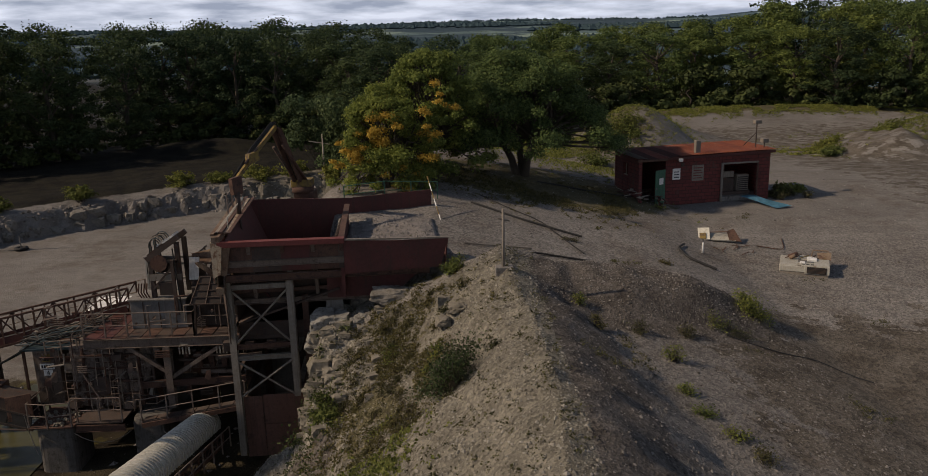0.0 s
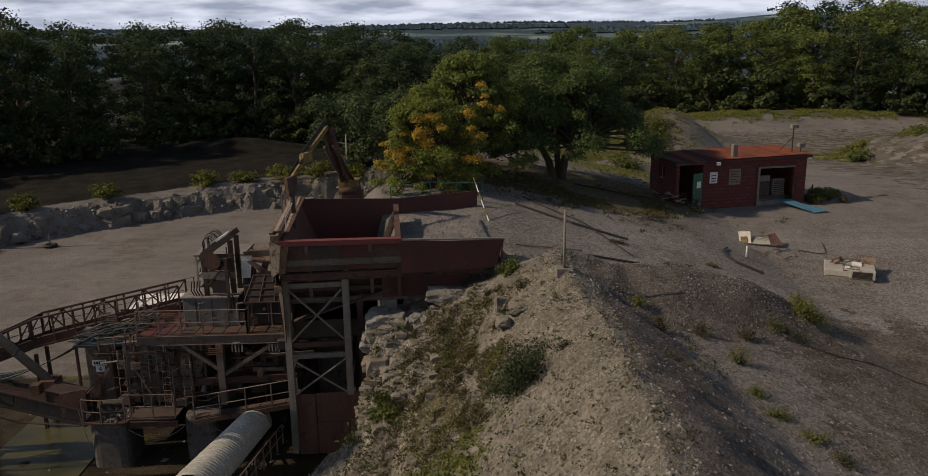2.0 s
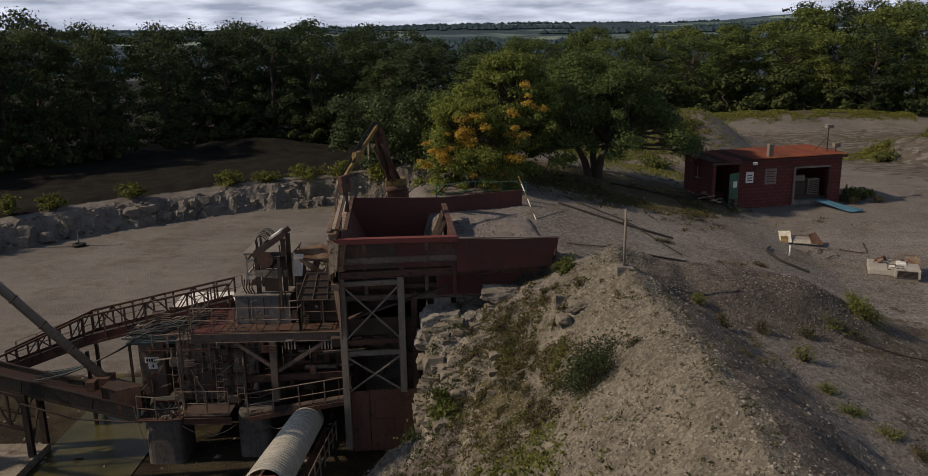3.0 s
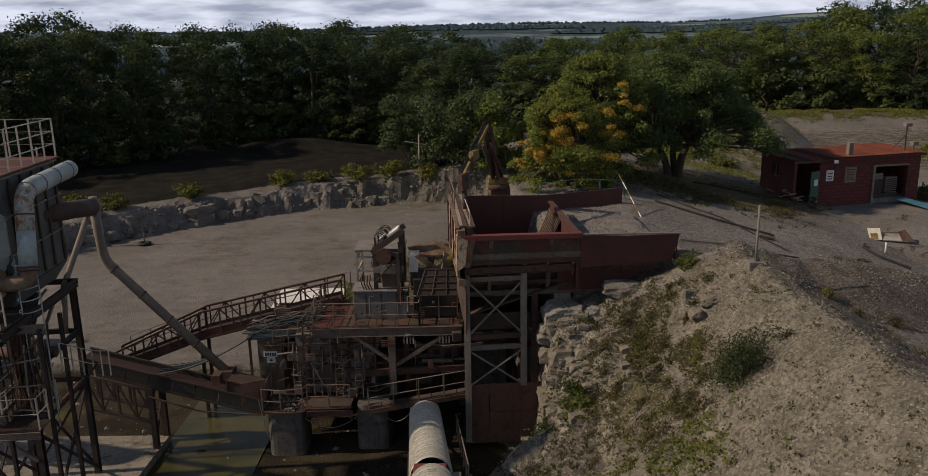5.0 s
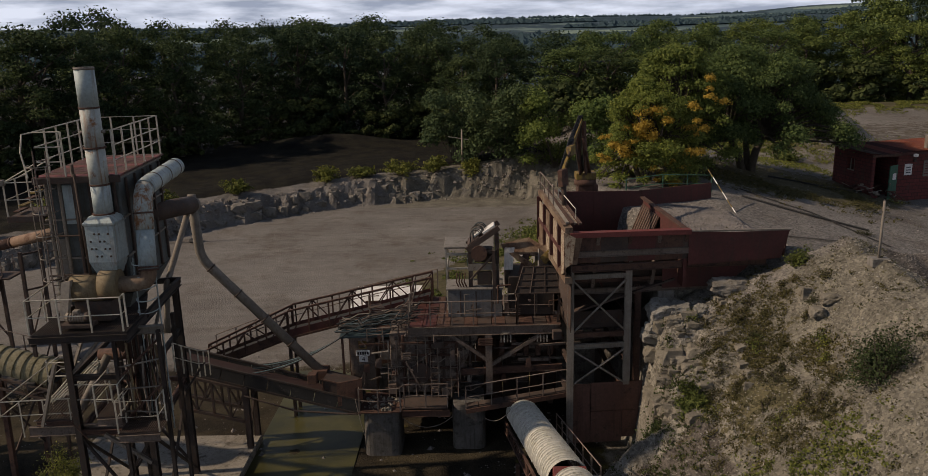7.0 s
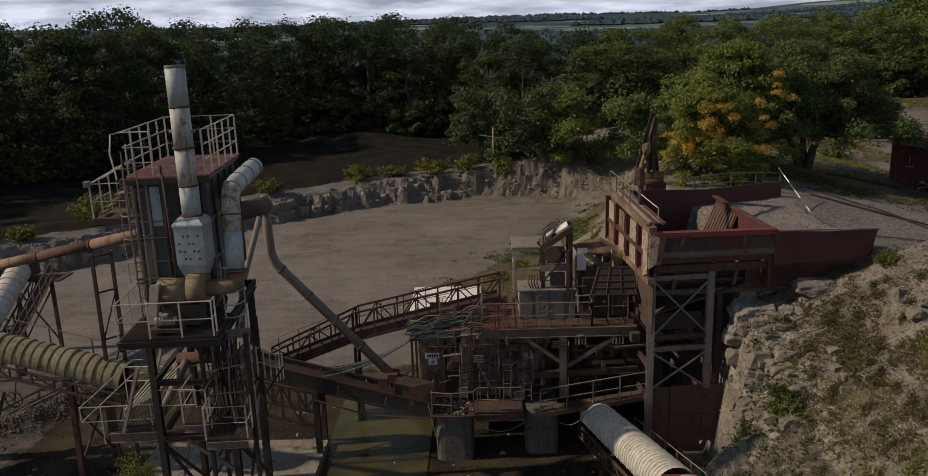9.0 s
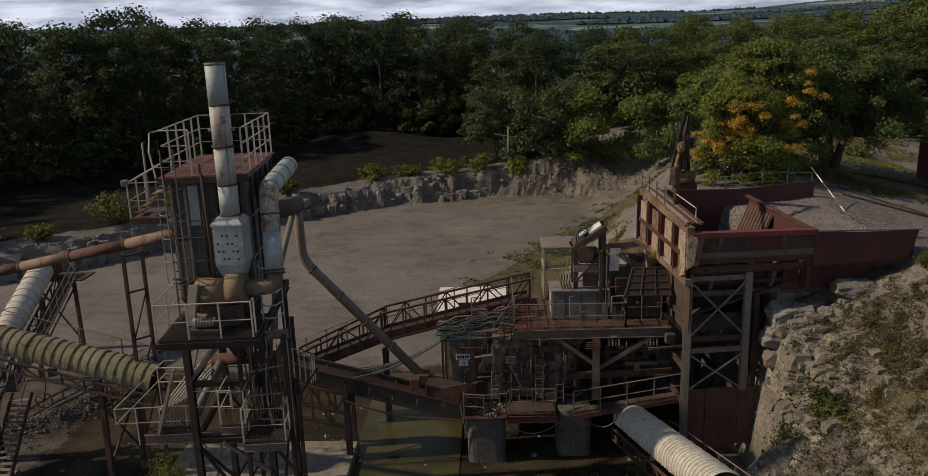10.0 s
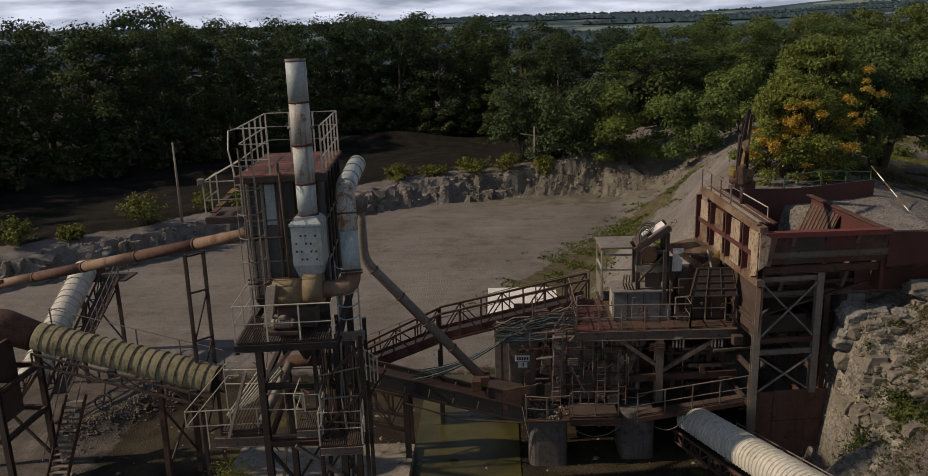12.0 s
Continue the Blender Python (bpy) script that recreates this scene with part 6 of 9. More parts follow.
for a in (0.6, 1.57, 2.5):
    tube_part("cage_strip", [tp(0.22 - 0.38 * math.cos(a), -0.15 - 0.62 * math.sin(a), 12.2), tp(0.22 - 0.38 * math.cos(a), -0.15 - 0.62 * math.sin(a), 15.95)], 0.015, GREY_STEEL, tower, n=5)
# pipes along the casing
for z in (12.05, 12.2, 13.55):
    tube_part("air_pipe", [tp(-0.1, -0.02, z), tp(1.4, -0.02, z)], 0.03, DARK_STEEL, tower, n=6)
tube_part("drop_pipe", [tp(1.18, -0.05, 15.6), tp(1.25, -0.05, 12.0)], 0.05, DARK_STEEL, tower, n=8)
tube_part("drop_pipe", [tp(1.12, 0.0, 15.9), tp(1.12, 0.0, 13.2)], 0.06, DARK_STEEL, tower, n=8)

stack = thing("exhaust_stack", (-19.14, 24.6, 12.3), "pale galvanised exhaust stack streaked with rust on a riveted box", "chimney stack")
for z0, z1 in ((14.25, 15.25), (15.25, 16.45), (16.45, 17.72), (17.72, 18.97)):
    tube_part("stack_section", [(-19.14, 24.6, z0), (-19.14, 24.6, z1)], 0.305, PIPE_RUST if 15 < z0 < 17 else GALV, stack, n=24)
for z in (14.28, 15.25, 16.45, 17.72):
    tube_part("flange", [(-19.14, 24.6, z - 0.03), (-19.14, 24.6, z + 0.03)], 0.35 if z in (14.28, 16.45) else 0.32, RUST, stack, n=24)
bm = bmesh.new()
tube(bm, [(-19.14, 24.6, 18.9), (-19.14, 24.6, 18.98)], [0.312, 0.312], 24)
part("rim", bm, GREY_STEEL, stack)
# black disc stands in for the darkness inside the stack
bm = bmesh.new()
tube(bm, [(-19.14, 24.6, 18.972), (-19.14, 24.6, 18.99)], [0.27, 0.27], 24)
part("mouth", bm, BLACK, stack, "black disc for the dark stack mouth")
for sx in (-0.4, 0.4):
    tube_part("lug", [(-19.14 + sx, 24.6, 16.95), (-19.14 + 0.7 * sx, 24.6, 16.95)], 0.05, GREY_STEEL, stack, n=8)
bm = bmesh.new()
c = Vector((-19.14, 24.55, 0))
ring = []
for z, s in ((12.25, 0.30), (12.75, 0.46), (13.95, 0.46), (14.0, 0.5), (14.06, 0.5), (14.26, 0.33)):
    ring.append([bm.verts.new((c.x + s * dx, c.y + s * dy, z)) for dx, dy in ((-1, -1), (1, -1), (1, 1), (-1, 1))])
for p, q in zip(ring, ring[1:]):
    for k in range(4):
        bm.faces.new((p[k], p[(k + 1) % 4], q[(k + 1) % 4], q[k]))
bm.faces.new(ring[0][::-1])
bm.faces.new(ring[-1])
stack_box = part("box", bm, GALV, stack, "pale riveted stack box")
for i in range(5):
    for j in range(4):
        if (i + j) % 3:
            tube_part("bolt", [(-19.45 + 0.15 * i, 24.09, 12.95 + 0.25 * j), (-19.45 + 0.15 * i, 24.06, 12.95 + 0.25 * j)], 0.035, DARK_STEEL, stack_box, n=6)

gas = thing("bend_pipe", (-18.3, 24.9, 12.0), "thick pale pipe with heavy rust streaks bending down beside the filter", "pipe")
FLAKING = weathered("pale_paint_flaking_to_rust", (0.29, 0.335, 0.315), (0.36, 0.395, 0.365), (0.21, 0.090, 0.036), 0.75, 0.0, 1.5, 0.47, 1.0)
P0, P1, P2, P3 = (-18.3, 29.0, 15.1), (-18.05, 25.2, 14.95), (-17.85, 24.4, 11.95), (-19.2, 24.2, 11.9)
turn = bend(P0, P1, P2, 0.62, 7)
tube_part("upper_pipe", [Vector(P0), *turn[:3]], 0.325, GALV, gas, n=20)
tube_part("rusty_bend", [*turn[2:], lerp3(P1, P2, 0.44)], 0.305, FLAKING, gas, "bend with orange rust patches", n=20)
tube_part("lower_pipe", [lerp3(P1, P2, 0.44), lerp3(P1, P2, 0.87)], 0.295, GALV, gas, n=20)
tube_part("elbow", [lerp3(P1, P2, 0.87), *bend(P1, P2, P3, 0.36, 7), Vector(P3)], 0.27, TAN_RUST, gas, "rusty tan elbow", n=20)
for t, r in ((0.26, 0.33), (0.84, 0.345), (0.87, 0.345)):
    c = lerp3(P1, P2, t)
    d = (Vector(P2) - Vector(P1)).normalized()
    tube_part("flange", [c - d * 0.03, c + d * 0.03], r, RUST, gas, n=20)
for t in (0.3, 0.6, 0.9):
    c = lerp3(P1, P0, t)
    tube_part("flange", [c - Vector((0, 0.025, 0)), c + Vector((0, 0.025, 0))], 0.345, GREY_STEEL, gas, n=20)

bduct = thing("inlet_duct", (-18.8, 29.6, 13.2), "dark fat inlet duct between filter and extraction pipe", "duct")
tube_part("pipe", [(-19.3, 27.8, 13.5), (-18.85, 30.0, 13.3), (-18.72, 31.2, 13.15)], 0.36, DARK_STEEL, bduct, n=18)
tube_part("collar", [(-18.75, 30.9, 13.2), (-18.7, 31.5, 13.1)], 0.30, GREY_STEEL, bduct, n=18)
tube_part("cap", [(-18.72, 31.35, 13.1), (-18.72, 31.4, 13.55)], [0.24, 0.16], GREY_STEEL, bduct, n=14)
tube_part("stay_pipe", [(-18.8, 31.0, 12.9), (-19.3, 29.2, 10.3), (-19.4, 29.0, 8.4)], 0.12, GREY_STEEL, bduct)

fan = thing("extraction_fan", (-19.8, 24.0, 10.8), "dusty tan fan scroll with belt guard and pale electric motor", "fan")
tube_part("scroll", [(-20.3, 24.15, 11.85), (-19.3, 24.2, 11.85)], 0.44, TAN, fan, n=22)
tube_part("drum", [(-19.35, 24.2, 11.95), (-18.75, 24.25, 11.95)], 0.5, TAN, fan, n=22)
plate_part("belt_guard", [(-20.55, 23.6, 10.95), (-20.3, 23.6, 10.95), (-20.1, 23.75, 12.25), (-20.4, 23.75, 12.2)], 0.2, WOOD, fan, "tan belt guard")
motor = tube_part("motor", [(-20.25, 23.4, 11.1), (-19.6, 23.4, 11.1)], 0.15, GREY_STEEL, fan, n=16)
box_part("terminal_box", (-20.0, 23.3, 11.24), (-19.8, 23.5, 11.36), GREY_STEEL, motor)
for k in range(6):
    tube_part("cooling_fin", [(-20.15 + 0.09 * k, 23.4, 11.1), (-20.13 + 0.09 * k, 23.4, 11.1)], 0.17, DUSTY, motor, n=16)
tube_part("fan_cowl", [(-19.62, 23.4, 11.1), (-19.48, 23.4, 11.1)], [0.165, 0.13], DARK_STEEL, motor, n=16)
box_part("motor_base", (-20.4, 23.2, 10.78), (-19.4, 23.7, 10.92), DARK_STEEL, fan)
box_part("fan_foot", (-20.2, 23.9, 10.78), (-19.0, 24.5, 11.45), DARK_STEEL, fan)

# frame and platforms of the tower
rng = random.Random(3)
frame_t = thing("tower_frame", tp(1.2, 1.5, 2.0), "rusty steel support frame with platforms and cream handrails", "steel frame")


def grating(parent, fr, u0, u1, v0, v1, z, mat, step=0.11):
    """Open steel flooring: bearing bars between two edge strips."""
    bm = bmesh.new()
    k = max(2, round((u1 - u0) / step))
    for i in range(k + 1):
        u = u0 + (u1 - u0) * i / k
        beam(bm, fr(u, v0, z), fr(u, v1, z), 0.03, 0.05)
    for j in range(3):
        v = v0 + (v1 - v0) * j / 2
        beam(bm, fr(u0, v, z - 0.004), fr(u1, v, z - 0.004), 0.03, 0.042)
    return tagged(part("grating", bm, mat, parent), kind="stuff")


grating(frame_t, tp, -0.25, 2.7, -1.6, 0.6, 10.66, SOOT_STEEL, 0.075)
for v in (-1.6, 0.55, 4.6):
    h_part("platform_beam", tp(-0.35, v, 10.5), tp(2.75, v, 10.5), 0.12, 0.22, SOOT_STEEL, frame_t)
for u in (-0.3, 2.7):
    h_part("platform_beam", tp(u, -1.6, 10.45), tp(u, 4.6, 10.45), 0.16, 0.3, SOOT_STEEL, frame_t)
rail_run(frame_t, [tp(-0.3, 0.9, 10.7), tp(-0.3, -1.6, 10.7), tp(2.65, -1.6, 10.7), tp(2.65, -1.2, 10.7)], RAIL, 1.15, 1.0, 0.021, 1)
LEGS = ((-0.05, 0.25), (2.5, 0.1), (-0.05, 4.6), (2.5, 4.6))
for u, v in LEGS:
    h_part("leg", tp(u, v, 1.9), tp(u, v, 10.4), 0.22, 0.22, SOOT_STEEL, frame_t)
for (u0, v0), (u1, v1) in ((LEGS[0], LEGS[1]), (LEGS[2], LEGS[3]), (LEGS[0], LEGS[2]), (LEGS[1], LEGS[3])):
    for z in (6.3, 8.4):
        h_part("tie", tp(u0, v0, z), tp(u1, v1, z), 0.14, 0.2, SOOT_STEEL if z > 7 else RUST, frame_t)
    bar_part("brace", tp(u0, v0, 2.2), tp(u1, v1, 6.1), 0.09, 0.09, SOOT_STEEL, frame_t)
    bar_part("brace", tp(u1, v1, 2.2), tp(u0, v0, 6.1), 0.09, 0.09, SOOT_STEEL, frame_t)
    bar_part("brace", tp(u0, v0, 8.5), tp(u1 * 0.6 + u0 * 0.4, v1 * 0.6 + v0 * 0.4, 10.2), 0.1, 0.1, GREY_STEEL, frame_t)
bm = bmesh.new()
tube(bm, [tp(1.2, 2.2, 10.6), tp(1.25, 2.2, 9.6), tp(1.3, 2.2, 8.6)], [1.0, 0.75, 0.28], 18)
part("dust_cone", bm, SOOT_STEEL, frame_t)
tube_part("screw_feeder", [tp(0.2, 2.2, 8.45), tp(2.6, 2.2, 8.45)], 0.22, RUST, frame_t, n=14)
tube_part("drive_motor", [tp(2.0, 1.2, 8.5), tp(2.5, 1.2, 8.5)], 0.18, GALV, frame_t, n=14)
tube_part("drop_chute", [tp(0.6, 2.0, 8.5), tp(-0.6, 1.2, 6.3)], 0.16, GREY_STEEL, frame_t, n=8)
# left low platform
grating(frame_t, tp, -1.6, -0.2, 0.55, 4.4, 6.7, DARK_STEEL)
h_part("platform_beam", tp(-1.9, 0.5, 6.3), tp(2.6, 0.35, 6.35), 0.16, 0.36, DUSTY, frame_t)
h_part("platform_beam", tp(-1.6, 0.5, 6.6), tp(0.0, 0.5, 6.6), 0.12, 0.16, RUST, frame_t)
h_part("platform_beam", tp(-1.9, 4.4, 6.6), tp(0.0, 4.4, 6.6), 0.12, 0.2, RUST, frame_t)
for z in (6.95, 7.5):
    tube_part("guard_rail", [tp(-0.1, 0.5, z), tp(-2.8, 0.5, z), tp(-2.3, 4.4, z + 0.1), tp(-1.9, 4.4, z + 0.1)], 0.021, RAIL, frame_t, n=6)
for u in (-2.1, -1.3, -0.4):
    bar_part("rail_post", tp(u, 0.5, 6.1), tp(u, 0.5, 7.5), 0.035, 0.035, RAIL, frame_t)
bar_part("rail_post", tp(-2.8, 0.5, 6.93), tp(-2.8, 0.5, 7.52), 0.035, 0.035, RAIL, frame_t)
for z in (7.6, 8.15):
    tube_part("guard_rail", [tp(-1.9, 2.4, z), tp(1.9, 2.1, z)], 0.021, RAIL, frame_t, n=6)
for u in (-1.9, 0.2, 1.9):
    bar_part("rail_post", tp(u, 2.35 - 0.06 * u, 6.2), tp(u, 2.35 - 0.06 * u, 8.2), 0.035, 0.035, RAIL, frame_t)
for k in range(7):
    tube_part("loose_pipe", [tp(-1.6 + 0.13 * k, 1.2 + 0.1 * k, 6.95 + 0.03 * k), tp(-0.7 + 0.2 * k, 2.9 + 0.1 * k, 7.95 + 0.03 * k)], 0.03, RAIL, frame_t, n=6)
bar_part("brace", tp(0.9, 0.0, 6.3), tp(2.4, 0.0, 5.1), 0.12, 0.12, GREY_STEEL, frame_t)
bar_part("brace", tp(-0.6, 0.4, 8.9), tp(-1.4, 0.5, 6.5), 0.16, 0.1, WOOD, frame_t)
# front right hanging platforms with cream rails
for u0, u1, v0, v1, z in ((1.2, 2.0, -1.1, 0.3, 7.45), (1.95, 3.3, -1.4, 0.2, 6.95)):
    grating(frame_t, tp, u0, u1, v0, v1, z + 0.02, DARK_STEEL, 0.07)
    h_part("platform_beam", tp(u0, v0, z - 0.15), tp(u1, v0, z - 0.15), 0.12, 0.26, DUSTY, frame_t)
    rail_run(frame_t, [tp(u0, v1, z + 0.05), tp(u0, v0, z + 0.05), tp(u1, v0, z + 0.05), tp(u1, v1, z + 0.05)], RAIL, 1.15, 1.0, 0.02, 1)
rail_run(frame_t, [tp(0.0, 0.2, 7.0), tp(1.3, 0.1, 7.0)], RAIL, 1.15, 1.3, 0.02, 1)
# dense pipe and ladder riser between platforms
for k in range(16):
    u0, v0, z0 = rng.uniform(-0.5, 3.2), rng.uniform(-0.3, 3.5), rng.uniform(6.2, 9.8)
    tube_part("conduit", [tp(u0, v0, z0), tp(u0 + rng.uniform(-1, 1), v0 + rng.uniform(-0.4, 0.4), z0 + rng.uniform(-1.2, 1.2))], rng.choice((0.015, 0.025, 0.04)), rng.choice((SOOT_STEEL, RUST, GREY_STEEL)), frame_t, n=5)
h_part("riser_beam", tp(1.75, -0.5, 10.3), tp(3.5, -0.4, 10.3), 0.2, 0.26, GREY_STEEL, frame_t)
for u, v in ((1.85, -0.5), (3.35, -0.5), (1.85, 1.2), (3.35, 1.2)):
    h_part("riser_post", tp(u, v, 1.9), tp(u, v, 10.3), 0.12, 0.12, SOOT_STEEL, frame_t)
for k in range(34):
    u, v = 1.9 + 1.4 * rng.random(), -0.4 + 1.4 * rng.random()
    z0 = 6.3 + rng.random()
    tube_part("riser_pipe", [tp(u, v, z0), tp(u + rng.uniform(-0.15, 0.15), v, 8.2), tp(u, v, 9.4 + rng.random())], rng.choice((0.015, 0.022, 0.035)), rng.choice((GREY_STEEL, RUST, SOOT_STEEL, TAN, SOOT_STEEL, RUST)), frame_t, n=6)
for z in (7.4, 8.2, 9.0):
    tube_part("riser_tie", [tp(1.85, -0.5, z), tp(3.35, -0.5, z + rng.uniform(-0.3, 0.3))], 0.03, GREY_STEEL, frame_t, n=6)
for z0 in (7.0, 8.6):
    bar_part("brace", tp(1.85, -0.5, z0), tp(3.35, -0.5, z0 + 1.4), 0.07, 0.07, RUST, frame_t)
for k in range(5):
    z = 10.9 + 0.42 * k
    tube_part("cage_hoop", [tp(3.0 - 0.34 * math.cos(a), 0.0 - 0.55 * math.sin(a), z) for a in [math.pi * i / 8 for i in range(9)]], 0.022, GALV, frame_t, n=5)
for u in (2.66, 3.34):
    tube_part("ladder_rail", [tp(u, 0.0, 6.4), tp(u, 0.0, 12.7)], 0.026, GALV, frame_t, n=6)
rail_run(frame_t, [tp(3.35, 0.8, 8.2), tp(3.55, 3.0, 7.0), tp(3.4, 5.0, 6.2)], RAIL, 1.1, 1.0, 0.02, 1)

# slab under the tower
bm = bmesh.new()
box(bm, (-24.9, 24.4, 1.0), (-17.1, 32.6, 1.95))
bmesh.ops.bevel(bm, geom=bm.edges[:], offset=0.05, segments=2, affect="EDGES")
solid("slab", bm, SLAB, "pale stained concrete base slab under the tower", "slab", kind="structure")

# ---- left covered belts and transfer frame ----
mossy = thing("mossy_conveyor", (-28.5, 30.4, LOW), "covered belt conveyor with mossy grey-green corrugated sheets", "conveyor")
MA, MB = Vector((-24.7, 29.9, 6.25)), Vector((-32.1, 30.5, 8.0))
belt_cover(mossy, MA, MB, 0.68, 20, COVER_MOSS)
for y in (-0.75, 0.75):
    o = Vector((0, y, -0.35))
    truss_side(mossy, MA + o - Vector((0, 0, 0.45)), MB + o - Vector((0, 0, 0.45)), MA + o, MB + o, 8, DARK_STEEL, 0.06)
bar_part("belt", MA - Vector((0, 0, 0.25)), MB - Vector((0, 0, 0.25)), 1.0, 0.03, BLACK, mossy)
rail_run(mossy, [MA + Vector((0, 1.0, 0.2)), MB + Vector((0, 1.0, 0.2))], RAIL_DARK, 0.75, 1.7, 0.02, 0)
for x in (-27.0, -26.2):
    bar_part("leg", (x - 0.1, 29.7 if x < -26.5 else 31.0, LOW - 0.3), (x, 29.7 if x < -26.5 else 31.0, 6.2), 0.2, 0.2, RUST, mossy)
bar_part("leg_brace", (-27.05, 29.7, 2.5), (-26.2, 31.0, 5.2), 0.08, 0.08, DARK_STEEL, mossy)
bar_part("leg_brace", (-26.25, 31.0, 2.5), (-27.0, 29.7, 5.2), 0.08, 0.08, DARK_STEEL, mossy)
tube_part("hand_wheel", [(-29.2 + 0.34 * math.cos(a), 29.3, 5.7 + 0.34 * math.sin(a)) for a in [2 * math.pi * i / 20 for i in range(21)]], 0.03, DARK_STEEL, mossy, n=6)
for a in (0.3, 1.35, 2.4):
    bar_part("wheel_spoke", (-29.2 + 0.34 * math.cos(a), 29.3, 5.7 + 0.34 * math.sin(a)), (-29.2 - 0.34 * math.cos(a), 29.3, 5.7 - 0.34 * math.sin(a)), 0.025, 0.025, DARK_STEEL, mossy)
bar_part("wheel_bracket", (-29.2, 29.35, 5.7), (-29.1, 29.5, 6.5), 0.05, 0.05, DARK_STEEL, mossy)
for k, t in enumerate((0.1, 0.3, 0.55)):
    c = MA.lerp(MB, t)
    box_part("hatch", (c.x - 0.18, c.y - 0.78, c.z - 0.55), (c.x + 0.18, c.y - 0.66, c.z - 0.2), BLACK, mossy)

pale = thing("pale_conveyor", (-36.5, 39.0, LOW), "covered belt conveyor with whitish corrugated sheets climbing to a head frame", "conveyor")
QA, QB = Vector((-36.1, 35.3, 3.8)), Vector((-37.3, 44.2, 6.9))
belt_cover(pale, QA, QB, 0.68, 17, COVER)
for s in (-0.8, 0.8):
    o = Vector((s, 0, -0.35))
    truss_side(pale, QA + o - Vector((0, 0, 0.7)), QB + o - Vector((0, 0, 0.7)), QA + o, QB + o, 8, DARK_STEEL, 0.07)
walk_o = Vector((1.5, 0, -0.5))
for k in range(10):
    a, b = QA.lerp(QB, k / 10) + walk_o, QA.lerp(QB, (k + 0.96) / 10) + walk_o
    bar_part("walkway_plate", a, b, 0.8, 0.05, DARK_STEEL, pale)
rail_run(pale, [QA + walk_o + Vector((0.4, 0, 0)), QB + walk_o + Vector((0.4, 0, 0)), QB + Vector((1.9, 1.3, -0.5))], RAIL_DARK, 1.0, 1.1, 0.024, 1)
HX, HY = QB.x, QB.y
box_part("head_platform", (HX - 1.0, HY - 0.2, 6.2), (HX + 2.4, HY + 1.4, 6.3), DARK_STEEL, pale)
tube_part("head_motor", [(HX + 0.9, HY + 0.6, 7.6), (HX + 1.6, HY + 0.6, 7.6)], 0.24, TEAL, pale, "blue drive motor", n=14)
box_part("head_drum", (HX - 0.6, HY - 0.1, 6.5), (HX + 0.7, HY + 0.9, 7.3), RUST, pale)
for x, zt in ((HX - 0.8, 6.2), (HX + 1.4, 6.2)):
    bar_part("leg", (x, HY + 0.6, LOW - 0.3), (x, HY + 0.6, zt), 0.18, 0.18, DARK_STEEL, pale)
    bar_part("leg", (x, HY - 4.0, LOW - 0.3), (x, HY - 4.0, 4.7), 0.16, 0.16, DARK_STEEL, pale)
bar_part("leg_brace", (HX - 0.8, HY + 0.6, 2.2), (HX + 1.4, HY + 0.6, 5.6), 0.08, 0.08, DARK_STEEL, pale)
bar_part("leg_brace", (HX + 1.4, HY + 0.6, 2.2), (HX - 0.8, HY + 0.6, 5.6), 0.08, 0.08, DARK_STEEL, pale)

transfer = thing("transfer_frame", (-34.0, 30.2, LOW), "dark steel transfer tower with rusty chute and open stair", "steel frame")
for x in (-36.3, -33.0):
    for y in (28.6, 31.6):
        h_part("post", (x, y, LOW - 0.3), (x, y, 8.2), 0.22, 0.22, DARK_STEEL, transfer)
for z in (4.4, 6.4, 8.2):
    for y in (28.6, 31.6):
        h_part("beam", (-36.3, y, z), (-33.0, y, z), 0.14, 0.22, RUST, transfer)
    for x in (-36.3, -33.0):
        h_part("beam", (x, 28.6, z), (x, 31.6, z), 0.14, 0.22, DARK_STEEL, transfer)
for y in (28.6, 31.6):
    bar_part("brace", (-36.3, y, 2.0), (-33.0, y, 6.2), 0.1, 0.1, RUST, transfer)
    bar_part("brace", (-33.0, y, 2.0), (-36.3, y, 6.2), 0.1, 0.1, DARK_STEEL, transfer)
bm = bmesh.new()
tube(bm, [(-35.2, 30.2, 8.9), (-33.4, 30.4, 8.6), (-32.3, 30.5, 8.1)], [0.72, 0.70, 0.62], 18)
part("head_hood", bm, RUST, transfer, "dark rusty head hood")
box_part("chute", (-35.0, 29.4, 4.6), (-33.6, 31.0, 8.0), DARK_STEEL, transfer)
for k in range(4):
    box_part("deck_plate", (-36.4 + 0.85 * k, 28.5, 6.5), (-35.58 + 0.85 * k, 29.4, 6.55), DARK_STEEL, transfer)
rail_run(transfer, [(-36.4, 28.5, 6.55), (-33.0, 28.5, 6.55)], RAIL_DARK, 1.1, 1.1)
for k in range(14):
    z = 1.8 + 0.19 * k
    box_part("stair_tread", (-32.55, 30.0 + 0.17 * k, z), (-31.75, 30.22 + 0.17 * k, z + 0.04), GREY_STEEL, transfer)
for x in (-32.6, -31.7):
    bar_part("stringer", (x, 30.0, 1.75), (x, 32.5, 4.55), 0.05, 0.2, RUST, transfer)
    tube_part("stair_rail", [(x, 30.0, 2.7), (x, 32.5, 5.5)], 0.024, RAIL_DARK, transfer, n=6)
bm = bmesh.new()
box(bm, (-37, 27.8, 1.0), (-31.2, 30.0, 1.85))
solid("slab_transfer", bm, SLAB, "dirty concrete footing under the transfer tower", "slab", kind="structure")

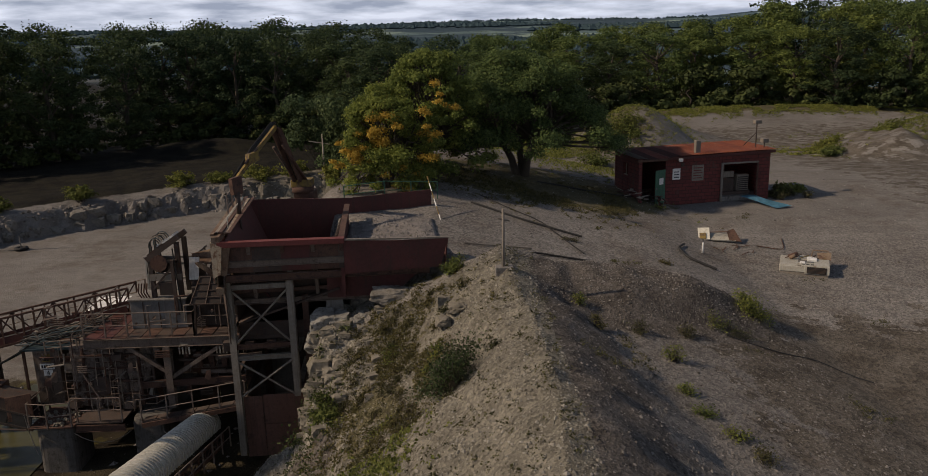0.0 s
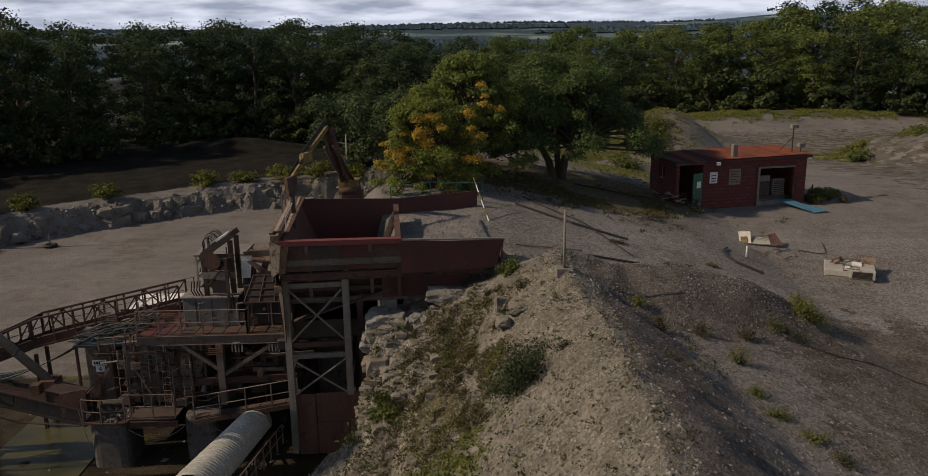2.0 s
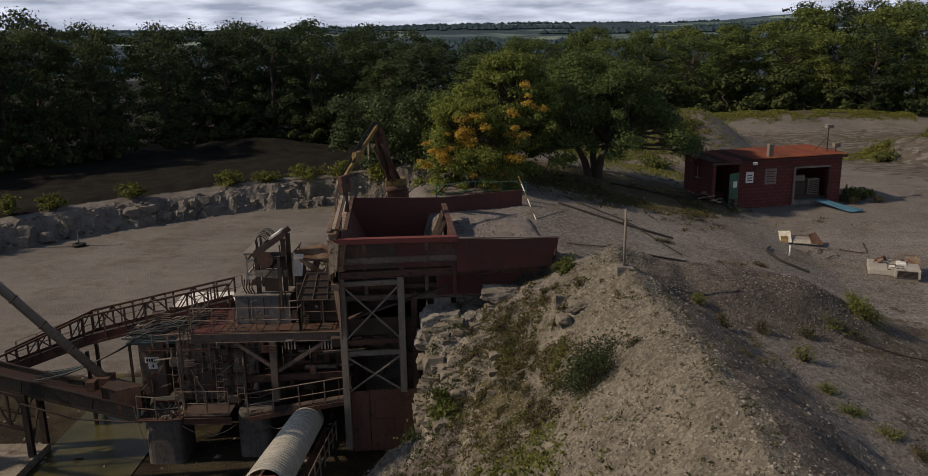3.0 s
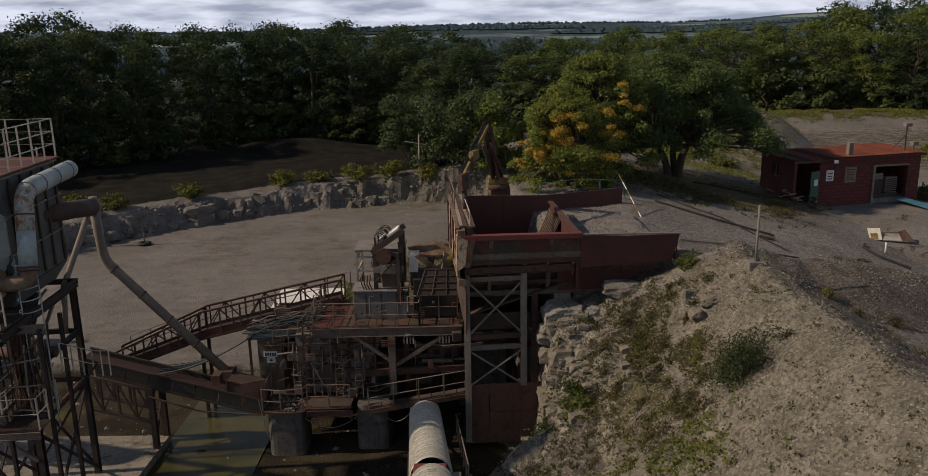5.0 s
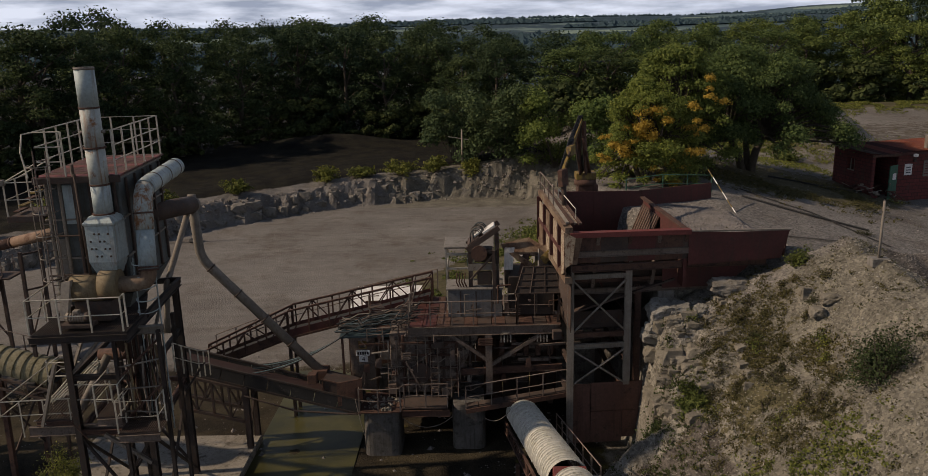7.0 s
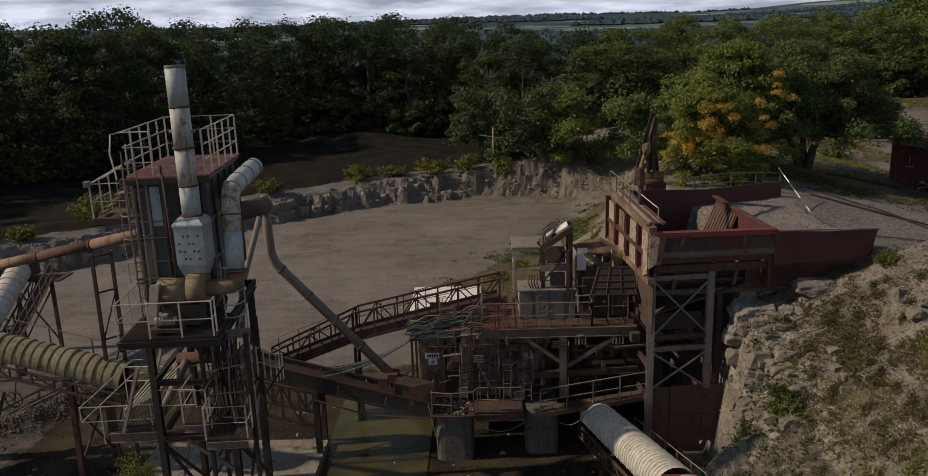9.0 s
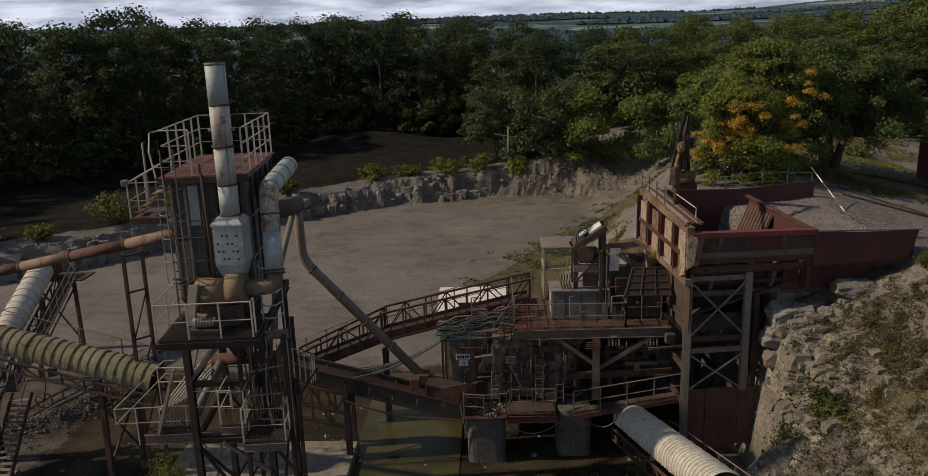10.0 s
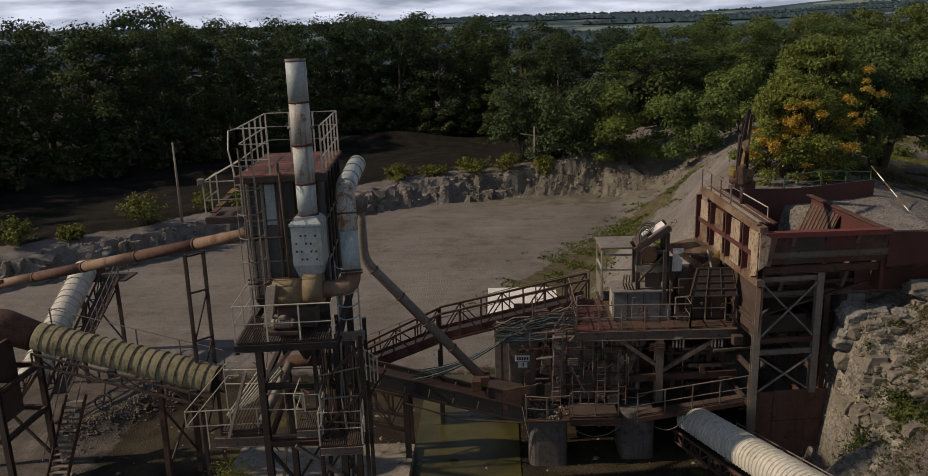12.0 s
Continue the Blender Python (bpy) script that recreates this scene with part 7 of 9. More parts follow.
# long rusty pipe
long_pipe = thing("rusty_pipe", (-25.0, 26.5, 11.0), "long rusty round pipe running level from the filter", "pipe")
LP0, LP1 = Vector((-21.0, 25.7, 13.5)), Vector((-36.8, 32.3, 9.4))
for k in range(6):
    tube_part("pipe_length", [LP0.lerp(LP1, k / 6), LP0.lerp(LP1, (k + 1) / 6)], 0.195, RUST if k % 2 else OLD_PIPE, long_pipe, n=14)
    c = LP0.lerp(LP1, (k + 1) / 6)
    tube_part("weld_band", [c, LP0.lerp(LP1, (k + 1) / 6 + 0.006)], 0.215, RUST, long_pipe, n=14)
bar_part("cable_tray", LP0.lerp(LP1, 0.78) + Vector((0, -0.2, 0.15)), LP0.lerp(LP1, 0.95) + Vector((0, -0.2, 0.2)), 0.1, 0.1, RUST, long_pipe)
psup = thing("pipe_trestle", (-25.3, 30.2, LOW), "slim dark steel trestle standing beside the pipe", "trestle")
for x, y in ((-25.4, 29.9), (-24.9, 30.5)):
    bar_part("leg", (x - 0.1, y, LOW - 0.3), (x, y, 11.6), 0.12, 0.12, DARK_STEEL, psup)
for z in (4.0, 6.0, 8.0, 10.0, 11.5):
    bar_part("rung", (-25.4, 29.9, z), (-24.9, 30.5, z), 0.07, 0.07, DARK_STEEL, psup)
for z in (4.0, 6.0, 8.0):
    bar_part("brace", (-25.4, 29.9, z), (-24.9, 30.5, z + 2), 0.05, 0.05, DARK_STEEL, psup)


# ---- trees and bushes of the quarry ----
def branchy_tree(name, at, seed, stems, lobes, leaves, leaf, mat, label, trunk_r=0.28):
    """A tree on its own: forking limbs to every lobe of its crown. Lobes: offsets from the base and radius."""
    rng = np.random.default_rng(seed)
    base = Vector(at)
    root = thing(name, base, label, "tree")
    bm = bmesh.new()
    forks = []
    for sx, sy, sz, r in stems:
        f = base + Vector((sx, sy, sz))
        mid = base.lerp(f, 0.5) + Vector((rng.normal(0, 0.15), rng.normal(0, 0.15), 0))
        tube(bm, [base + Vector((0.15 * np.sign(sx), 0, -0.5)), mid, f], [r * 1.3, r, r * 0.75], 9)
        forks.append((f, r))
    for (x, y, z, r) in lobes:
        tip = base + Vector((x, y, z))
        f, fr = min(forks, key=lambda q: (q[0] - tip).length)
        m = f.lerp(tip, 0.5) + Vector((rng.normal(0, 0.3), rng.normal(0, 0.3), rng.normal(0, 0.2)))
        tube(bm, [f - Vector((0, 0, 0.3)), m, tip], [fr * 0.5, fr * 0.28, 0.03], 6)
        for k in range(2):
            d = Vector(rng.normal(0, 1, 3)).normalized() * r * 0.85
            tube(bm, [m.lerp(tip, 0.5), tip + d], [0.035, 0.01], 4)
    part("trunk", bm, BARK, root, "dark forking trunk and limbs")
    p, d = crown_points(rng, [(np.array(base + Vector((x, y, z))), r) for x, y, z, r in lobes], leaves)
    crown = new("crown", leaf_mesh("crown", p, d + np.array([0, 0, 0.4]), leaf, seed, mat))
    crown.parent = root
    crown.matrix_parent_inverse = Matrix.Translation(-base)
    return root


def extra_foliage(root, lobes, leaves, leaf, mat, seed, label):
    rng_x = np.random.default_rng(seed)
    p, d = crown_points(rng_x, [(np.array(c), r) for c, r in lobes], leaves)
    ob = new("autumn_foliage", leaf_mesh("autumn_foliage", p, d + np.array([0, 0, 0.4]), leaf, seed, mat))
    ob.parent = root
    ob.matrix_parent_inverse = Matrix.Translation(-root.location)
    tagged(ob, label)


rg = random.Random(21)


def dome_lobes(rx, ry, z0, z1, n, r0, r1):
    out = []
    for _ in range(n):
        a, f = rg.uniform(0, 2 * math.pi), rg.random()
        k = math.sin((0.16 + 0.84 * (1 - f) ** 0.8) * math.pi / 2) * rg.uniform(0.45, 1.0)
        out.append((rx * k * math.cos(a), ry * k * math.sin(a), z0 + (z1 - z0) * f, rg.uniform(r0, r1)))
    return out


BT = (10.3, 50.4, gz(10.3, 50.4))
branchy_tree("spreading_tree", BT, 7, ((-1.2, 0.3, 2.2, 0.22), (0.9, -0.2, 2.4, 0.24), (0.1, 0.9, 2.6, 0.2)),
             [(x, y, max(z, 1.9 + 0.25 * (x < 0)), r) for x, y, z, r in dome_lobes(6.2, 5.0, 1.4, 7.3, 190, 0.45, 0.95)], 95000, 0.078, LEAF_OAK, "broad dark green tree with a spreading crown on several trunks")
YT = (2.4, 43.3, gz(2.4, 43.3))
turning = branchy_tree("turning_tree", YT, 8, ((-0.8, 0.0, 1.8, 0.13), (0.9, 0.2, 2.2, 0.13), (0.2, -0.4, 2.0, 0.11)),
                       dome_lobes(3.2, 2.4, -0.4, 5.3, 120, 0.3, 0.6), 42000, 0.065, LEAF_YELLOW, "green tree turning orange and yellow at its edges")
sprays = []
for ax, ay, az, bx, by, bz, k, r in ((-0.3, 42.4, 13.6, 2.3, 42.2, 15.2, 12, 0.5), (-0.2, 42.2, 13.1, 1.7, 42.0, 13.9, 9, 0.42), (1.6, 42.0, 14.3, 2.6, 42.0, 15.6, 5, 0.4), (4.2, 42.1, 15.0, 5.6, 42.0, 16.9, 9, 0.32), (4.0, 42.1, 12.0, 5.0, 42.0, 14.1, 9, 0.42), (1.2, 42.0, 12.4, 3.8, 42.0, 12.9, 7, 0.40), (2.6, 42.0, 11.5, 4.2, 42.0, 12.4, 5, 0.36)):
    for i in range(k):
        c = lerp3((ax, ay, az), (bx, by, bz), (i + rg.random()) / k) + Vector((rg.gauss(0, 0.45), rg.uniform(-0.6, 0.5), rg.gauss(0, 0.42)))
        sprays.append((c, r * rg.uniform(0.4, 1.0)))
extra_foliage(turning, sprays, 9500, 0.056, LEAF_ORANGE, 15, "orange and yellow autumn leaves")
branchy_tree("light_green_tree", (4.6, 46.6, gz(4.6, 46.6)), 9, ((-0.4, 0.0, 2.2, 0.15), (0.5, 0.3, 2.5, 0.15)),
             dome_lobes(3.6, 2.8, 0.3, 6.9, 150, 0.33, 0.65), 40000, 0.085, LEAF_YELLOW, "tall tree with fresh light green leaves behind the hopper")


def bush(x, y, w, h, mat, label, seed, leaf=0.10, leaves=1400, n=9, name="bush"):
    base = Vector((x, y, gz(x, y)))
    r = random.Random(seed)
    lob = []
    for _ in range(n):
        a, k = r.uniform(0, 6.28), r.random() ** 0.6
        lob.append((w * 0.5 * k * math.cos(a), w * 0.5 * k * math.sin(a), h * r.uniform(0.06, 0.8), r.uniform(0.14, 0.24) * min(w, h * 1.4)))
    rng_b = np.random.default_rng(seed)
    root = thing(name, base, label, "bush")
    bm = bmesh.new()
    for lx, ly, lz, lr in lob:
        tube(bm, [base + Vector((0, 0, -0.1)), base + Vector((lx * 0.5, ly * 0.5, lz * 0.6)), base + Vector((lx, ly, lz))], [0.03, 0.02, 0.008], 5)
    part("stem", bm, BARK, root)
    p, d = crown_points(rng_b, [(np.array(base + Vector(q[:3])), q[3]) for q in lob], int(leaves * 2.2))
    crown = new("foliage", leaf_mesh("foliage", p, d + np.array([0, 0, 0.5]), leaf * 0.62, seed, mat))
    crown.parent = root
    crown.matrix_parent_inverse = Matrix.Translation(-base)
    return root


def stalk_plant(x, y, w, h, mat, label, seed, leaf=0.05, stalks=26, per=26, name="weed_clump", droop=0.3, twig=BARK, floor_z=None):
    """Arching stalks from one foot, with leaves along them."""
    foot_z = (lambda a, b: floor_z) if floor_z is not None else gz
    base = Vector((x, y, foot_z(x, y)))
    r = random.Random(seed)
    root = thing(name, base, label, "bush" if w > 1.2 else "weed")
    bm = bmesh.new()
    cen, nor = [], []
    for _ in range(stalks):
        a, out = r.uniform(0, 6.28), w * 0.5 * r.random() ** 0.6
        foot = Vector((x + 0.3 * out * math.cos(a + 0.5), y + 0.3 * out * math.sin(a + 0.5), 0))
        foot.z = foot_z(foot.x, foot.y) - 0.03
        tip = Vector((x + out * math.cos(a), y + out * math.sin(a), 0))
        tip.z = foot_z(tip.x, tip.y) + h * r.uniform(0.35, 1.0) * (1 - droop * (2 * out / w))
        mid = foot.lerp(tip, 0.55) + Vector((0, 0, h * 0.25))
        pts = [foot.lerp(mid, t).lerp(mid.lerp(tip, t), t) for t in (0, 0.25, 0.5, 0.75, 1)]
        tube(bm, pts, [0.016, 0.013, 0.010, 0.007, 0.004], 3, False)
        for _ in range(per):
            t = 0.2 + 0.8 * r.random() ** 0.8
            p = foot.lerp(mid, t).lerp(mid.lerp(tip, t), t)
            s = 0.05 + 0.10 * min(w, 2) * r.random()
            cen.append((p.x + r.gauss(0, s), p.y + r.gauss(0, s), p.z + r.gauss(0, s * 0.7)))
            nor.append((math.cos(a) * 0.3, math.sin(a) * 0.3, 0.7))
    stem = part("stem", bm, twig, root)
    tagged(stem, kind="stuff")
    fol = new("foliage", leaf_mesh("foliage", np.array(cen), np.array(nor), leaf, seed, mat))
    fol.parent = root
    fol.matrix_parent_inverse = Matrix.Translation(-base)
    return root


# on the bank between lower yard and wood
bush(-10.2, 95.0, 6.5, 9.6, LEAF_GREY, "grey-green conical bush on the bank above the yard", 31, 0.28, 4200, 22)
bush(-4.0, 92.0, 8.0, 9.5, LEAF_GREY, "grey-green rounded bush on the bank", 32, 0.28, 4200, 22)
bush(1.5, 90.0, 7.5, 10.5, LEAF_LIT, "leafy green bush at the foot of the wood", 33, 0.26, 4200, 20)
bush(8.0, 86.0, 7.0, 8.0, LEAF_LIT, "leafy green bush beside the bank", 34, 0.28, 4200, 20)
bush(14.0, 92.0, 8.0, 8.0, LEAF_LIT, "dark green bush beside the gravel bank", 44, 0.30, 4200, 20)
for k, (x, off, w, h) in enumerate(((-24.2, 4.5, 3.6, 1.8), (-20.5, 4.0, 3.4, 1.4), (-16.0, 3.5, 4.5, 2.0), (-12.2, 3.0, 3.6, 2.2), (-32.5, 4.5, 3.4, 1.9), (-38.0, 5.0, 2.8, 1.6), (-44.5, 5.5, 4.6, 3.4), (-40.6, 5.5, 2.4, 2.2), (-52.0, 5.0, 4.0, 2.6), (-8.0, 2.2, 2.4, 1.3), (-48.5, 4.0, 2.2, 1.4))):
    stalk_plant(x, float(bund_line(x)) + off, w, h, LEAF_WEED, "yellow-green scrub bush on top of the rock bund", 50 + k, 0.13, 40, 34, "scrub_bush")
# on the spoil slope and in the yard
stalk_plant(5.7, 22.9, 2.5, 1.6, LEAF_DARK, "dark green bramble bush on the spoil slope", 71, 0.042, 90, 38, "bramble_bush", 0.35)
stalk_plant(1.0, 27.0, 1.2, 0.4, LEAF_WEED, "green weeds at the foot of the spoil slope", 74, 0.06, 60, 40, "weed_clump")
stalk_plant(-0.3, 28.0, 2.4, 0.9, LEAF_DARK, "green weeds beside the skirt plate", 75, 0.06, 60, 40, "weed_clump")
stalk_plant(5.9, 30.2, 1.0, 0.7, LEAF_WEED, "small green weed under the hopper corner", 77, 0.05, 30, 30)
stalk_plant(17.4, 28.9, 1.7, 0.9, LEAF_WEED, "yellow-green bush at the end of the gravel heap", 78, 0.045, 50, 34, "leafy_bush", 0.4)
for k, (x, y, w, h) in enumerate(((12.4, 25.9, 1.1, 0.9), (13.1, 24.0, 1.0, 1.1), (14.2, 26.4, 1.0, 0.8), (15.6, 27.4, 1.2, 0.8), (16.4, 27.2, 1.4, 0.7), (10.4, 27.3, 0.7, 0.8), (10.9, 25.6, 0.7, 0.9), (13.6, 33.0, 1.3, 0.5), (15.7, 35.3, 0.9, 0.3), (13.6, 19.4, 1.1, 0.5), (13.9, 18.4, 1.0, 0.5), (13.0, 20.5, 0.9, 0.4), (15.2, 44.0, 1.6, 0.5), (18.5, 47.5, 1.4, 0.4), (11.5, 36.6, 1.1, 0.3), (12.8, 21.7, 0.7, 0.5))):
    stalk_plant(x, y, w * 0.85, h * 0.6, LEAF_WEED if k % 2 else LEAF_OLIVE, "low yellow-green weed clump on the gravel", 90 + k, 0.034, 20, 18)
for k, (x, y, w, h) in enumerate(((-6.4, 47.0, 2.4, 0.6), (-8.0, 50.0, 2.6, 0.5), (-4.6, 45.0, 2.0, 0.7), (-9.6, 47.5, 2.0, 0.5), (-3.6, 49.0, 2.6, 0.7), (27.6, 51.4, 1.2, 0.8), (28.8, 52.2, 1.4, 0.4), (17.2, 62.0, 3.0, 0.9), (20.4, 66.0, 3.2, 0.8), (43.0, 78.0, 3.0, 1.1), (41.0, 73.0, 2.6, 1.0), (52.0, 84.0, 4.0, 1.2), (58.0, 78.0, 3.6, 1.2))):
    stalk_plant(x, y, w, h, LEAF_WEED, "yellow-green scrub growing on gravel", 120 + k, 0.09, 44, 34, "scrub_bush")


stalk_plant(-23.7, 27.5, 1.9, 2.5, LEAF_WEED, "bushy yellow-green sapling growing at the edge of the slab", 149, 0.04, 70, 60, "sapling", 0.35, floor_z=1.95)
sw = random.Random(8)
for k in range(60):
    x, y = sw.gauss(3.3, 1.5), sw.gauss(26.0, 2.6)
    if x > 0.3 and x < 7.4 and y < 30.0:
        stalk_plant(x, y, sw.uniform(0.35, 1.0), sw.uniform(0.15, 0.36), LEAF_OLIVE if k % 5 else LEAF_WEED, "olive-brown weed clump rooted in the spoil slope", 300 + k, 0.034, 14, 16)

# ---- boulders of the retaining wall ----
def boulder(x, y, z, sx, sy, sz, seed, label="grey limestone boulder in the retaining wall", mat=None, group="wall boulders"):
    """A broken block of quarry stone: a box cut by random planes, chipped edges, rough faces. Half sizes."""
    r = random.Random(seed)
    bm = bmesh.new()
    bmesh.ops.create_cube(bm, size=2.0)
    for k in range(7):
        n_c = Vector((r.choice((-1, 1)) * r.uniform(0.2, 1), r.choice((-1, 1)) * r.uniform(0.2, 1), r.choice((-1, 1)) * r.uniform(0.2, 1))).normalized()
        cut = bmesh.ops.bisect_plane(bm, geom=bm.verts[:] + bm.edges[:] + bm.faces[:], plane_co=n_c * r.uniform(0.95, 1.25), plane_no=n_c, clear_outer=True)
        rim_e = [e for e in cut["geom_cut"] if isinstance(e, bmesh.types.BMEdge)]
        if rim_e:
            bmesh.ops.contextual_create(bm, geom=rim_e)
    bmesh.ops.bevel(bm, geom=bm.edges[:], offset=0.045, segments=1, affect="EDGES")
    bmesh.ops.triangulate(bm, faces=bm.faces[:])
    bmesh.ops.subdivide_edges(bm, edges=[e for e in bm.edges if e.calc_length() > 0.5], cuts=2, use_grid_fill=True)
    bmesh.ops.triangulate(bm, faces=bm.faces[:])
    if max(sx, sz) > 0.25 and group == "wall boulders":
        bmesh.ops.subdivide_edges(bm, edges=[e for e in bm.edges if e.calc_length() > 0.22], cuts=1)
        bmesh.ops.triangulate(bm, faces=bm.faces[:])
    off = Vector((r.uniform(0, 50), r.uniform(0, 50), r.uniform(0, 50)))
    for v in bm.verts:
        k = 1 + 0.13 * noise.noise(v.co * 1.7 + off) + 0.10 * noise.noise(v.co * 4.0 + off) + 0.05 * noise.noise(v.co * 9.0 + off)
        v.co = Vector((v.co.x * sx * k, v.co.y * sy * k, v.co.z * sz * k))
    turn = Matrix.Rotation(r.uniform(-0.3, 0.3), 4, "Z") @ Matrix.Rotation(r.uniform(-0.14, 0.14), 4, "Y") @ Matrix.Rotation(r.uniform(-0.2, 0.2), 4, "X")
    bm.transform(Matrix.Translation((x, y, z)) @ turn)
    ob = solid("boulder", bm, mat or ROCK, label, "boulder", group)
    ob.data.polygons.foreach_set("use_smooth", [False] * len(ob.data.polygons))
    return ob


for i, (x, y, z, sx, sy, sz) in enumerate((
        (0.50, 30.6, 8.38, 0.46, 0.5, 0.38), (1.32, 30.5, 8.38, 0.38, 0.45, 0.36), (0.55, 30.5, 7.52, 0.72, 0.55, 0.46), (1.62, 30.3, 7.75, 0.34, 0.4, 0.27),
        (2.15, 30.1, 8.40, 0.40, 0.4, 0.32), (3.35, 30.7, 9.35, 0.75, 0.5, 0.36), 
        (0.62, 29.9, 4.45, 0.56, 0.45, 0.44), (2.35, 29.6, 7.95, 0.30, 0.3, 0.50), (2.05, 29.2, 6.75, 0.30, 0.3, 0.36),
        (5.6, 28.4, 9.78, 0.36, 0.3, 0.24), (6.1, 27.5, 9.88, 0.34, 0.28, 0.18), (5.5, 27.2, 9.5, 0.28, 0.26, 0.16))):
    boulder(x, y, z, sx, sy, sz, 200 + i, mat=BUND_ROCK if i == 5 else ROCK if i in (0, 1, 2, 4, 6) else ROCK_DUSTY)
for i in range(120):
    x, y = 0.15 + 3.0 * sw.random() ** 1.7, 30.6 - 4.4 * sw.random() ** 1.3
    s = 0.06 + (0.30 if x < 1.6 else 0.14) * sw.random() ** 2
    boulder(x, y, gz(x, y) - 0.25 * s, s * sw.uniform(0.9, 1.6), s, s * sw.uniform(0.6, 1.0), 600 + i, "dusty limestone block half buried in the slope", ROCK_DUSTY, "slope blocks")
rb = random.Random(77)
bx = -57.0
while bx < 4:
    w = rb.uniform(0.34, 0.85)
    bx += w
    for lev in range(2):
        if rb.random() < (float(np.interp(bx, [-26, -22, -12, -4], [0.95, 0.7, 0.3, 0.08])) - 0.25 * lev):
            y = float(bund_line(bx)) + 0.75 + 0.55 * lev + rb.uniform(-0.3, 0.2)
            boulder(bx, y, LOW + 0.45 + 0.95 * lev + rb.uniform(-0.15, 0.2), w * rb.uniform(0.85, 1.1), 0.5, rb.uniform(0.42, 0.55), 400 + int(bx * 7) + 600 * lev, "weathered grey boulder in the rock bund", BUND_ROCK, "bund boulders")
    bx += w


# ---- loose stones, one mesh ----
def stone_field(name, spots, label, mat):
    verts, faces = [], []
    r = random.Random(len(spots))
    oct_v = [Vector(p) for p in ((1, 0, 0), (0, 1, 0), (-1, 0, 0), (0, -1, 0), (0, 0, 1), (0, 0, -1))]
    oct_f = ((0, 1, 4), (1, 2, 4), (2, 3, 4), (3, 0, 4), (1, 0, 5), (2, 1, 5), (3, 2, 5), (0, 3, 5))
    for x, y, z, s in spots:
        b = len(verts)
        a = r.uniform(0, 6.28)
        for v in oct_v:
            q = Vector((v.x * r.uniform(0.7, 1.3), v.y * r.uniform(0.6, 1.1), v.z * r.uniform(0.4, 0.8))) * s
            verts.append((x + q.x * math.cos(a) - q.y * math.sin(a), y + q.x * math.sin(a) + q.y * math.cos(a), z + q.z))
        faces += [tuple(b + i for i in f) for f in oct_f]
    me = bpy.data.meshes.new(name)
    me.from_pydata(verts, [], faces)
    me.materials.append(mat)
    return tagged(new(name, me), label, "gravel", kind="stuff")


fw = np.random.default_rng(14)
wood_spots = []
for _ in range(60000):
    a, r = radians(fw.uniform(-40, 40)), 700 * (4300 / 700) ** fw.random()
    x, y = r * math.sin(a), r * math.cos(a)
    if float(vnoise(x * 0.6, y, 260, 24)) + 0.6 * float(vnoise(x * 0.4, y, 90, 25)) > 0.12:
        wood_spots.append((x, y, r))
    if len(wood_spots) >= 20000:
        break
wx, wy = np.array([q[0] for q in wood_spots]), np.array([q[1] for q in wood_spots])
wz = [gz(a, b) for a, b in zip(wx, wy)]
# far woods carry distance haze as a blue tint in their colour
HAZED_LEAF = weathered("hazed_far_woodland", (0.034, 0.058, 0.070), (0.050, 0.080, 0.088), (0.05, 0.075, 0.075), 0.95, 0.0, 0.02, 0.60, 0.0, 0.0, 0.0)
far_wood = stone_field("far_woods", [(float(a), float(b), c + 2.0, float(5 + 9 * fw.random() ** 2)) for a, b, c in zip(wx, wy, wz)], "distant woods and hedges on the hills, tinted hazy blue", HAZED_LEAF)
far_wood["category"] = "woods"

rs = np.random.default_rng(4)


def scatter(n, x0, x1, y0, y1, s0, s1, keep):
    x, y = rs.uniform(x0, x1, n), rs.uniform(y0, y1, n)
    z = ground_z(x, y)
    ok = keep(x, y, z)
    s = s0 * (s1 / s0) ** (rs.random(n) ** 2.5)
    return [(a, b, c, d) for a, b, c, d, k in zip(x, y, z, s, ok) if k]


stone_field("slope_stones", scatter(34000, -2.5, 9.0, 8, 31, 0.016, 0.085, lambda x, y, z: (z > 2.2)), "loose pale stones on the spoil slope", MIX_SAND)
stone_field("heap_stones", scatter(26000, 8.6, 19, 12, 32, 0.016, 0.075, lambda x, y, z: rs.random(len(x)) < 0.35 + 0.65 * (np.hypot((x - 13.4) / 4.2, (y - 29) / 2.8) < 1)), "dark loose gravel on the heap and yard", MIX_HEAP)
stone_field("yard_stones", scatter(7000, 6, 40, 31, 60, 0.02, 0.09, lambda x, y, z: x > 6), "scattered small stones on the yard", MIX_YARD)
stone_field("bund_stones", scatter(42000, -50, 10, 48, 96, 0.05, 0.30, lambda x, y, z: np.abs(y - bund_line(x) - 1.2) < 1.7), "loose stones on the bund", MIX_BUND)
stone_field("pit_rubble", scatter(1200, -32, -1, 22, 44, 0.03, 0.18, lambda x, y, z: z < 2.2), "rubble on the pit floor", GRAVEL)
stone_field("bank_rubble", [(float(-33.9 + 3.2 * t + 0.9 * g), float(33.6 + 4.4 * t - 0.6 * g), gz(-33.9 + 3.2 * t + 0.9 * g, 33.6 + 4.4 * t - 0.6 * g) + 0.02, 0.03 + 0.12 * rs.random() ** 3) for t, g in zip(rs.random(1400), rs.normal(0, 0.6, 1400))], "loose brown rubble along a low earth bank", EARTH)
